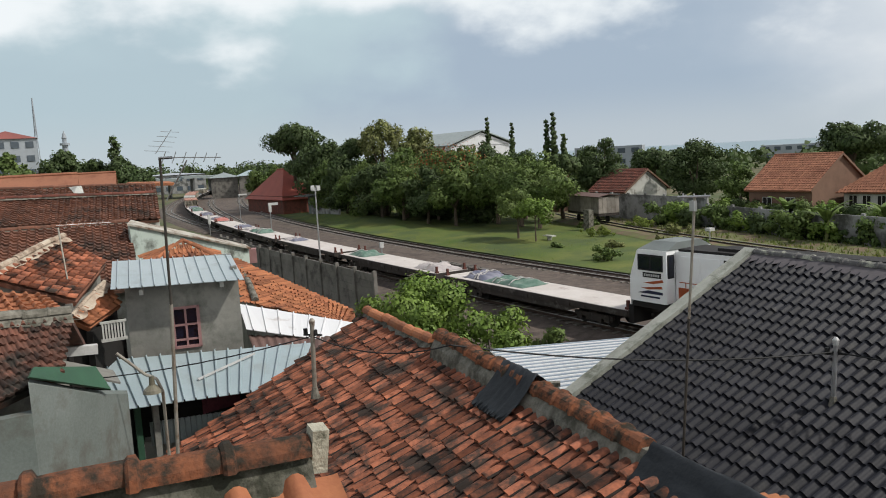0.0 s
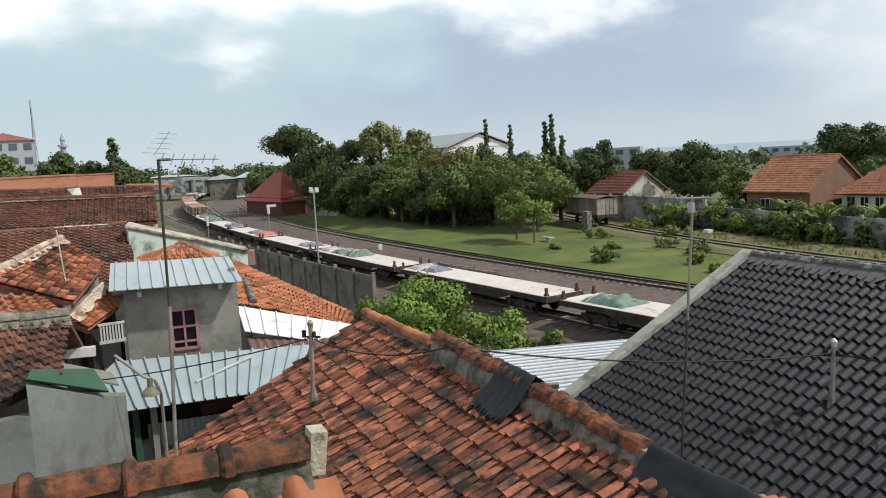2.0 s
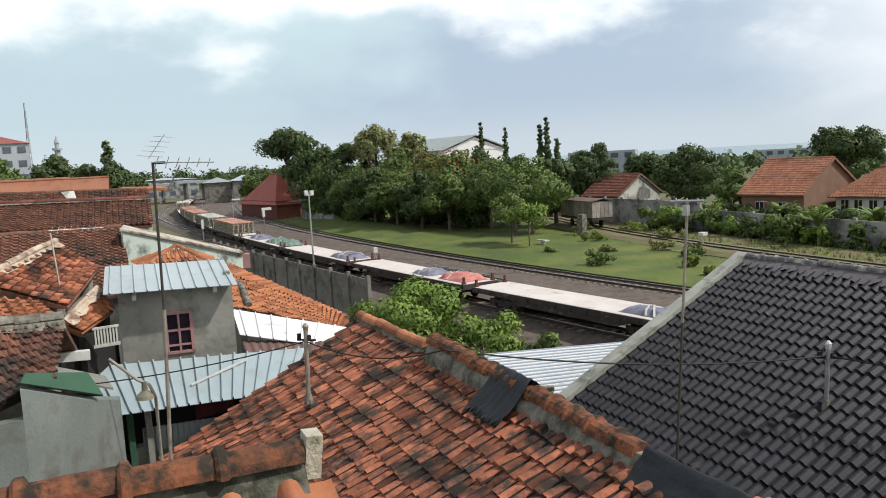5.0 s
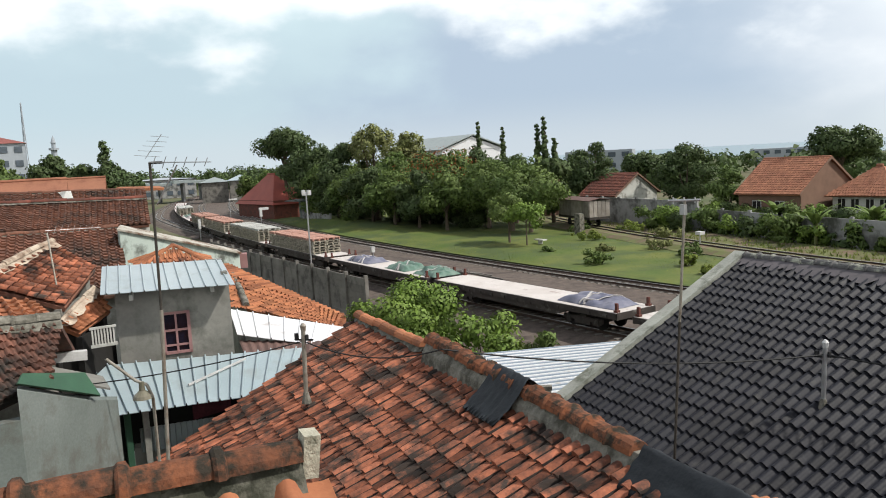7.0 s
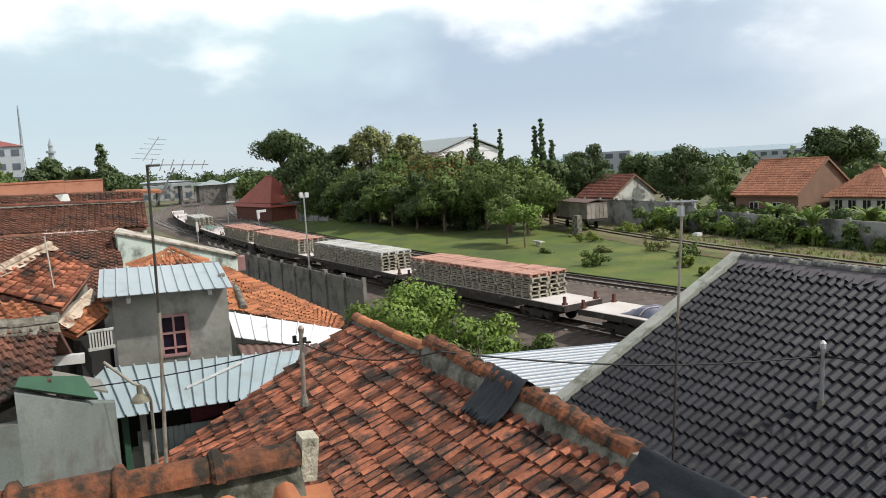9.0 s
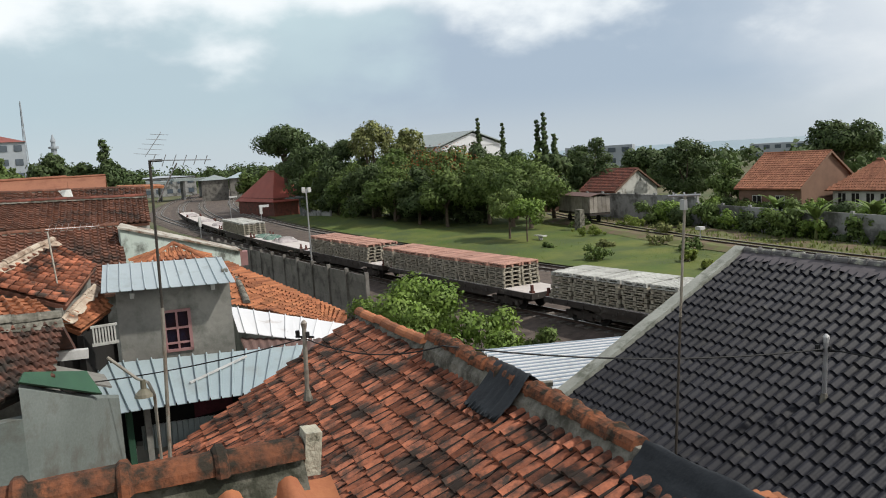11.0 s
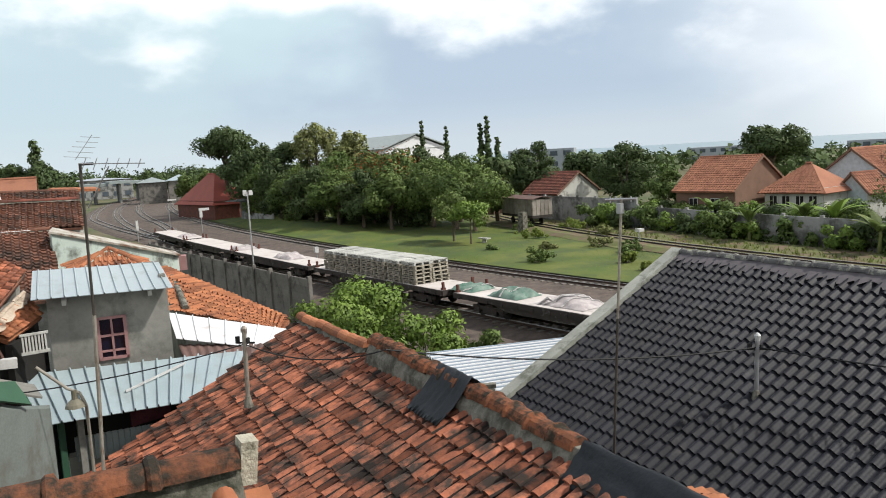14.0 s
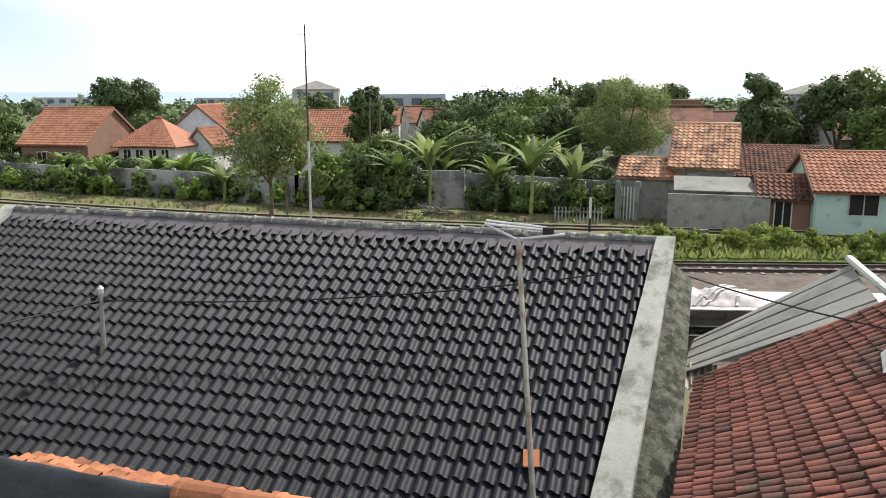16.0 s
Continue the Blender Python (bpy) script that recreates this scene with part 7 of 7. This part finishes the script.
part("dome", b, FARB, mn)
for (x, y, L, rz) in ((-70, 1.5, 10, 84), (-92, 8, 9, 80), (-84, -4, 12, 88)):
    gable_house("far_roof_house", "far low house with orange tile roof", x, y, L, 7, 6.4, 8.2, rz, PLASTER, None, deck=CLAY_FAR)
b = Build()
b.slab([(-94, 14.6, 6.8), (-94, 19.4, 6.6), (-97, 19.4, 6.8), (-97, 14.6, 7.0)], 0.3)
b.box((-95.5, 16, 3.2), (0.3, 0.3, 7))
solo("tin_canopy", b, CLAY_OR, "orange tin canopy on posts behind the roofs", "canopy")
sea = solo("sea", Build().add([(-2400, 420, -0.30), (2400, 420, -0.30), (2400, 2450, -0.30), (-2400, 2450, -0.30)], [(0, 1, 2, 3)]), SEA, "calm pale sea on the horizon", "sea", kind="structure")

# far woods, one mesh of leaf clumps
rw = np.random.default_rng(77)
cs, rs = [], []
for i in range(520):
    a = radians(-80 + 150 * rw.random())
    d = 150 + 200 * rw.random()
    cs.append((-math.sin(a) * d, math.cos(a) * d, 1.2 + 1.8 * rw.random()))
    rs.append(2.5 + 2.2 * rw.random())
for i in range(150):
    d = 330 + 120 * rw.random()
    a = radians(68 + 24 * rw.random())
    cs.append((-math.sin(a) * d, math.cos(a) * d, 3.5 + 3.5 * rw.random()))
    rs.append(3.5 + 3 * rw.random())
far_woods = solo("far_woods", leaf_cloud(cs, rs, 60000, 0.75, 78), LEAF_DK, "hazy band of dark trees on the skyline", "woods", kind="stuff")
# roofs glimpsed in the far town
for i, (x, y) in enumerate(((-30, 118), (-16, 112), (-5.46, 108), (2.30, 126), (-22, 128), (20.62, 102), (32.76, 92), (-11.30, 96), (-1.24, 92))):
    gable_house("town_house", "far town house with faded tile roof", x, y, 9, 7, 3.0, 5.2, 10 + 13 * (i % 3), PLASTER, None, deck=(CLAY_FAR, CLAY_OLD, CLAY_RED)[i % 3])

# ---------------------------------------------------------------- trees
tree(-127.4, 46.5, 15.4, 9.8, 5.0, LEAF_DK, "spreading dark rain tree with a flat crown", 1, 4600, 0.36, clumps=30, limbs=9)
tree(-123.0, 47.5, 11.5, 4.5, 4.0, LEAF_DK, "dark leafy tree beside the shed", 29, 2600, 0.4)
tree(-117, 48.5, 11.0, 0.4, 5.0, LEAF_DK, "dense dark green tree beside the red shed", 170, 3600, 0.36, clumps=22)
tree(-112, 46.0, 11.4, 0.3, 5.6, LEAF_DK, "dense dark green tree at the lawn edge", 2, 5200, 0.36, clumps=22)
tree(-105, 47.5, 11.6, 0.3, 5.0, LEAF_DK, "dense dark green tree at the lawn edge", 3, 4800, 0.36, clumps=22)
tree(-100.2, 50.1, 14.3, 1.0, 5.4, LEAF_OLIVE, "tall pale olive tree with sparse crown", 4, 5200, 0.34, clumps=24)
tree(-96, 53.7, 12.6, 1.0, 3.6, LEAF_OLIVE, "pale olive tree behind the lawn", 5, 2800, 0.32, clumps=20)
tree(-93, 49.5, 9.6, 0.3, 4.8, LEAF_MD, "leafy green tree behind the lawn", 6, 4200, 0.32, clumps=22)
tree(-86, 50.6, 9.4, 0.4, 5.0, LEAF_MD, "leafy green tree with some orange flowers", 7, 4400, 0.3, blossom=FLOWER, clumps=22)
tree(-80, 51, 9.2, 0.8, 5.2, LEAF_MD, "flame tree with orange blossom on top", 8, 4600, 0.28, blossom=FLOWER, clumps=22)
tree(-74, 51.5, 8.3, 1.6, 4.8, LEAF_MD, "spreading green flame tree", 9, 4200, 0.27, clumps=20)
tree(-68.5, 50.8, 8.0, 2.3, 4.6, LEAF_MD, "spreading green flame tree on the lawn", 10, 4400, 0.25, clumps=20)
tree(-65.0, 50.6, 7.4, 2.3, 3.9, LEAF_MD, "spreading green flame tree on the lawn", 11, 3800, 0.25, clumps=20)
for i, (x, y, tp, r) in enumerate(((-108.5, 44.8, 8.6, 4.0), (-102, 44.8, 9.0, 4.0), (-97, 45.2, 8.2, 4.0), (-91.5, 45.0, 8.0, 4.0), (-86, 45.4, 7.6, 3.8), (-81, 46.0, 7.2, 3.6), (-76.5, 47.2, 6.6, 3.2))):
    tree(x, y, tp, 0.2 + 0.2 * i, r, (LEAF_MD, LEAF_DK)[i % 2], "spreading tree along the front of the grove", 180 + i, 3400, 0.28, clumps=20, group="front trees of the grove")
tree(-58.6, 43.0, 4.8, 1.9, 2.6, LEAF_MD, "small lawn tree with a forked trunk", 12, 2400, 0.2, trunk_r=0.12)
tree(-55.4, 42.6, 4.0, 1.7, 2.2, LEAF_LT, "small bright lawn tree", 13, 1900, 0.18, trunk_r=0.08)
for i, (x, y, tp, r) in enumerate(((-90, 54, 10.5, 4.2), (-83, 56, 9.5, 4.0), (-76, 57, 8.8, 4.0), (-70, 58, 8.2, 3.6))):
    tree(x, y, tp, 1.0, r, LEAF_DK, "dark tree at the back of the grove", 120 + i, 2600, 0.34)
for i in range(12):
    rgx = random.Random(700 + i)
    x = -116 + 3.6 * i
    shrub(x, 52.5 - 0.05 * abs(x + 90) + rgx.uniform(-1, 1.5), 5.0, rgx.uniform(2.6, 4.2), LEAF_DK, "dark undergrowth beneath the grove", 700 + i, 1500, 0.26, z0=-0.3, group="undergrowth of the grove")
tree(-80.5, 74.0, 9.8, 0.4, 4.0, LEAF_DK, "dark green tree behind the wall", 14, 3600, 0.3, clumps=22)
tree(-83, 74, 8.8, 2.0, 4.0, LEAF_DK, "dark green tree behind the wall", 15, 2600, 0.34)
tree(-68.0, 78.3, 8.9, 0.3, 4.3, LEAF_DK, "round dark green tree behind the houses", 16, 4200, 0.3, clumps=24)
tree(-90, 94, 7.6, 3.5, 5.4, LEAF_DK, "dark tree row on the skyline", 17, 2400, 0.42)
tree(-54.2, 69.3, 5.8, 0.2, 2.8, LEAF_MD, "tall green shrub tree by the wall", 18, 2400, 0.24)
tree(-62, 102.7, 10.3, 4.0, 5.2, LEAF_DK, "round dark tree behind the orange roofs", 19, 3600, 0.38)
tree(-18.3, 46.6, 9.1, 1.6, 3.7, LEAF_AIRY, "tall airy tree with thin trunk by the siding", 20, 4600, 0.16, trunk_r=0.15, clumps=26, limbs=14)
tree(-17.4, 47.2, 6.0, 2.4, 1.9, LEAF_OLIVE, "thin olive tree by the siding", 21, 1300, 0.16, trunk_r=0.07)
tree(-129.5, 10.7, 12.1, 5.0, 4.2, LEAF_DK, "dark round tree behind the roofs", 22, 3000, 0.40, clumps=26)
for i, (x, y, tp, r) in enumerate(((-116, 18.5, 9.8, 3.0), (-124, 5.0, 9.4, 3.4), (-126, 15.6, 9.6, 3.0))):
    tree(x, y, tp, 2.5, r, (LEAF_DK, LEAF_MD)[i % 2], "dark leafy tree in the row behind the roofs", 160 + i, 2200, 0.36, clumps=22)
t = thing("tree", "narrow ragged dark tree behind the roofs", "tree", (-108.9, 15.4, -0.3))
b = Build()
b.tube((0, 0, 0), (0, 0, 12.6), 0.25, 0.05, 7)
part("trunk", b, BARK, t)
part("crown", leaf_cloud([(0.5 * math.sin(k * 2.1) * (1 - k / 22), 0.9 * math.cos(k * 1.7) * (1 - k / 22), 4.5 + 0.5 * k) for k in range(18)], [1.9 - 0.08 * k for k in range(18)], 5000, 0.22, 23, shell=0.35), LEAF_DK, t)
tree(-111.2, 13.0, 10.2, 3.0, 3.2, LEAF_DK, "dark tree behind the roofs", 24, 2200, 0.36)
tree(-120, 3.2, 11.6, 5.0, 3.6, LEAF_MD, "green tree behind the roofs", 25, 2000, 0.38)
tree(-142.8, 46.5, 8.9, 1.5, 4.0, LEAF_MD, "green tree behind the red shed", 27, 2400, 0.38)
tree(-150, 50, 8.0, 1.0, 5.0, LEAF_DK, "dark tree behind the red shed", 28, 2400, 0.42)
for i, (x, y, tp) in enumerate(((-123.9, 84.6, 15.3), (-121.2, 88.4, 14.0), (-100.8, 82.0, 14.6), (-101.8, 81.4, 13.4), (-99.8, 83.3, 10.9))):
    t = thing("cypress", "tall thin dark columnar tree on the skyline", "tree", (x, y, -0.3), group="columnar trees")
    b = Build()
    b.tube((0, 0, 0), (0.2, 0, tp), 0.16, 0.03, 6)
    part("trunk", b, BARK, t)
    part("crown", leaf_cloud([(0.1 * math.sin(k * 2.0), 0.1 * math.cos(k * 1.7), tp * 0.35 + k * tp * 0.052) for k in range(13)], [0.75 - 0.035 * k for k in range(13)], 1400, 0.28, 200 + i), LEAF_DK, t)
tree(-18.3, 72.8, 8.5, 2.0, 3.0, LEAF_DK, "dark ragged tree behind the houses", 31, 2400, 0.3)
tree(4.68, 60.5, 9.2, 2.8, 4.0, LEAF_AIRY, "large airy soft green tree over the annex", 32, 13000, 0.12, clumps=24, trunk_r=0.2)
for i, (x, y, tp, r) in enumerate(((-8.16, 86, 7.6, 4.6), (-2.69, 88, 8.6, 5.0), (3.29, 90, 9.4, 5.2), (8.81, 88, 9.2, 4.6), (-13, 92, 6.6, 4.4), (-5.00, 74, 6.6, 3.6), (0.03, 72, 7.0, 3.6), (-9.97, 72, 5.6, 3.2))):
    tree(x, y, tp, 0.5, r, (LEAF_DK, LEAF_MD)[i % 2], "dense green tree behind the siding houses", 130 + i, 4200, 0.26)
for i, (x, y, w, h) in enumerate(((-3.92, 53.0, 3.0, 3.0), (-1.90, 52.2, 3.2, 2.6), (0.10, 51.8, 3.0, 2.8), (1.91, 51.4, 2.8, 2.5), (-5.32, 53.6, 2.0, 2.2), (3.21, 51.0, 1.8, 2.2))):
    shrub(x, y, w, h, (LEAF_DK, LEAF_MD)[i % 2], "dense dark shrub hiding the weathered wall", 480 + i, 2600, 0.17, z0=-0.4, group="shrubs before the wall")
for i, (x, y, tp, r) in enumerate(((-10.46, 108, 8.6, 6), (-1.40, 104, 9.8, 6.5), (6.65, 100, 9.6, 6.0), (12.68, 98, 8.8, 4.5), (-16, 116, 7.6, 6))):
    tree(x, y, tp, 1.5, r, LEAF_DK, "dark tree on the skyline", 33 + i, 2600, 0.42)
tree(18.52, 80, 10.0, 0.2, 3.2, LEAF_DK, "dense dark clipped tree", 40, 3600, 0.26)
tree(27.37, 84, 10.0, 0.2, 4.6, LEAF_DK, "dark tree at the edge of the town", 41, 3000, 0.34)
tree(27.99, 75, 11.8, 2.0, 3.0, LEAF_MD, "tall ragged green tree", 42, 2600, 0.3)
tree(33.84, 86, 10.2, 0.2, 4.6, LEAF_DK, "dark tree at the edge of the town", 43, 2600, 0.36)
for i, (x, y, tp, r) in enumerate(((-21.6, 138, 7.0, 6.0), (-10.6, 140, 7.5, 6.0), (-35, 132, 6.5, 5.0), (-46, 140, 7.6, 5.0))):
    tree(x, y, tp, 1.5, r, LEAF_DK, "hazy dark tree far behind the houses", 44 + i, 1600, 0.5)
for i, (x, y, tp, r, lf) in enumerate(((-13.3, 55.5, 5.2, 2.8, LEAF_MD), (-11.57, 57, 4.6, 2.4, LEAF_DK), (-6.11, 60, 5.3, 3.0, LEAF_DK), (-1.87, 57, 3.4, 2.8, LEAF_DK), (1.24, 56.5, 4.0, 2.6, LEAF_DK), (-16.4, 53.2, 4.0, 1.9, LEAF_LT), (-3.34, 62, 6.0, 2.8, LEAF_MD))):
    tree(x, y, tp, 0.1, r, lf, "dense green tree overhanging the boundary wall", 50 + i, 2800, 0.2)
for i in range(18):
    rgx = random.Random(400 + i)
    x = -56 + i * 2.2
    y = 60.6 - 0.18 * max(0, x + 50) - rgx.uniform(0.6, 2.2)
    shrub(x, y, rgx.uniform(2.2, 3.6), rgx.uniform(1.5, 3.0), (LEAF_MD, LEAF_LT, LEAF_DK, LEAF_MD)[i % 4], "overgrown green shrub along the boundary wall", 400 + i, 1100, 0.2, z0=-0.4)
for i, (x, y, w, h) in enumerate(((-42.2, 38.9, 2.0, 1.3), (-36.5, 42.0, 1.2, 0.9), (-47, 44.0, 1.6, 0.8), (-40, 46.0, 2.4, 1.1), (-33, 40, 1.0, 0.7), (-44.5, 47.5, 2.2, 1.0), (-50.5, 41.0, 1.3, 0.6), (-54, 49.0, 3.0, 1.2), (-48, 52.5, 3.0, 1.3), (-61, 54, 2.5, 0.9), (-56, 56.5, 3.0, 1.3), (-28, 38.6, 1.0, 0.8))):
    shrub(x, y, w, h, (LEAF_MD, WEED, LEAF_OLIVE)[i % 3], "low wild bush on the grass", 430 + i, 650, 0.13, z0=-0.3, group="wild bushes on the lawn")
for i, (x, y, h) in enumerate(((-11.30, 59, 5.2), (-12.79, 58.3, 4.6), (-8.98, 58.0, 4.4), (-2.41, 60.2, 5.8), (-0.40, 59.4, 5.2), (-4.30, 59.0, 4.6), (-15.5, 55.5, 4.0), (-20, 57, 4.4), (-33.5, 60.0, 3.6), (-30.5, 59, 3.8), (-57.5, 63.8, 3.4), (-45, 64, 3.4))):
    banana(x, y, h, 500 + i, (LEAF_LT, LEAF_OLIVE, LEAF_MD)[i % 3])
for i, (x, y, h) in enumerate(((-1.89, 50.8, 6.6), (0.91, 51.2, 5.4), (-4.30, 51.6, 5.0), (-9.12, 53.0, 6.4), (-11.31, 52.4, 5.2), (-24.5, 53.2, 3.4), (-35.5, 55.4, 3.6))):
    banana(x, y, h, 560 + i, (LEAF_MD, LEAF_AIRY)[i % 2])
for i, (x, y, w, h) in enumerate(((-15.4, 52.6, 3.2, 3.2), (-13.4, 53.0, 3.4, 4.2), (-12.32, 53.4, 3.2, 4.4), (-10.63, 53.8, 2.6, 3.4), (-13.6, 51.2, 2.6, 1.8), (-11.90, 51.6, 2.6, 1.8))):
    shrub(x, y, w, h, (LEAF_MD, LEAF_DK)[i % 2], "dense dark thicket beyond the siding", 860 + i, 2600, 0.18, z0=-0.4, group="thicket beyond the siding")
for i, (x, y, tp, r) in enumerate(((22.76, 92, 8.6, 4.2), (29.70, 96, 9.0, 4.6), (37.68, 98, 9.6, 4.8))):
    tree(x, y, tp, 0.2, r, LEAF_DK, "dark tree at the back of the town", 150 + i, 2800, 0.34)
for i in range(13):
    rgx = random.Random(820 + i)
    shrub(-55 + 1.9 * i, 66.5 - 0.12 * i + rgx.uniform(-1, 1), rgx.uniform(2.2, 3.4), rgx.uniform(2.0, 3.6), (LEAF_MD, LEAF_LT, LEAF_DK)[i % 3], "leafy garden shrub before the orange roofed houses", 820 + i, 1500, 0.17, z0=-0.4, group="garden shrubs")
for i in range(14):
    rgx = random.Random(760 + i)
    x = 4.2 + 2.0 * i
    shrub(x, y_second(x) + 4.6 + rgx.uniform(-.8, .8), 3.2, rgx.uniform(0.9, 1.4), WEED, "bright green weeds beside the track", 760 + i, 1500, 0.12, z0=-0.3, d=3.4, group="weeds beside the track")
shrub(-9.63, 46.8, 3.0, 0.7, LEAF_OLIVE, "heap of cut branches beside the siding", 460, 500, 0.16, z0=-0.35)
shrub(-14.8, 43.0, 2.6, 0.8, WEED, "dry brown weeds beside the siding", 461, 500, 0.16, z0=-0.35)
b = Build()
rg = random.Random(90)
for i in range(16):
    b.bar((-8.2 + rg.uniform(-1.3, 1.3), 49.5 + rg.uniform(-.5, .5), -.2 + rg.uniform(0, .7)), (-8.2 + rg.uniform(-1.3, 1.3), 49.5 + rg.uniform(-.5, .5), -.2 + rg.uniform(0, .5)), 0.1)
solo("rubble_heap", b, MORTAR, "heap of pale rubble and branches", "rubble")
for (x, y) in ((-13.9, 55.0), (-13.2, 55.3)):
    b = Build()
    b.tube((x, y, -.3), (x + .1, y, 7.2), 0.09, 0.07, 8)
    solo("timber_pole", b, BARK, "slim bare timber pole among the trees", "pole", group="timber poles")


# ---------------------------------------------------------------- movement
def motions():
    for ob, xi, dz in moving:
        walk(ob, rail_rows(xi, dz))


motions()
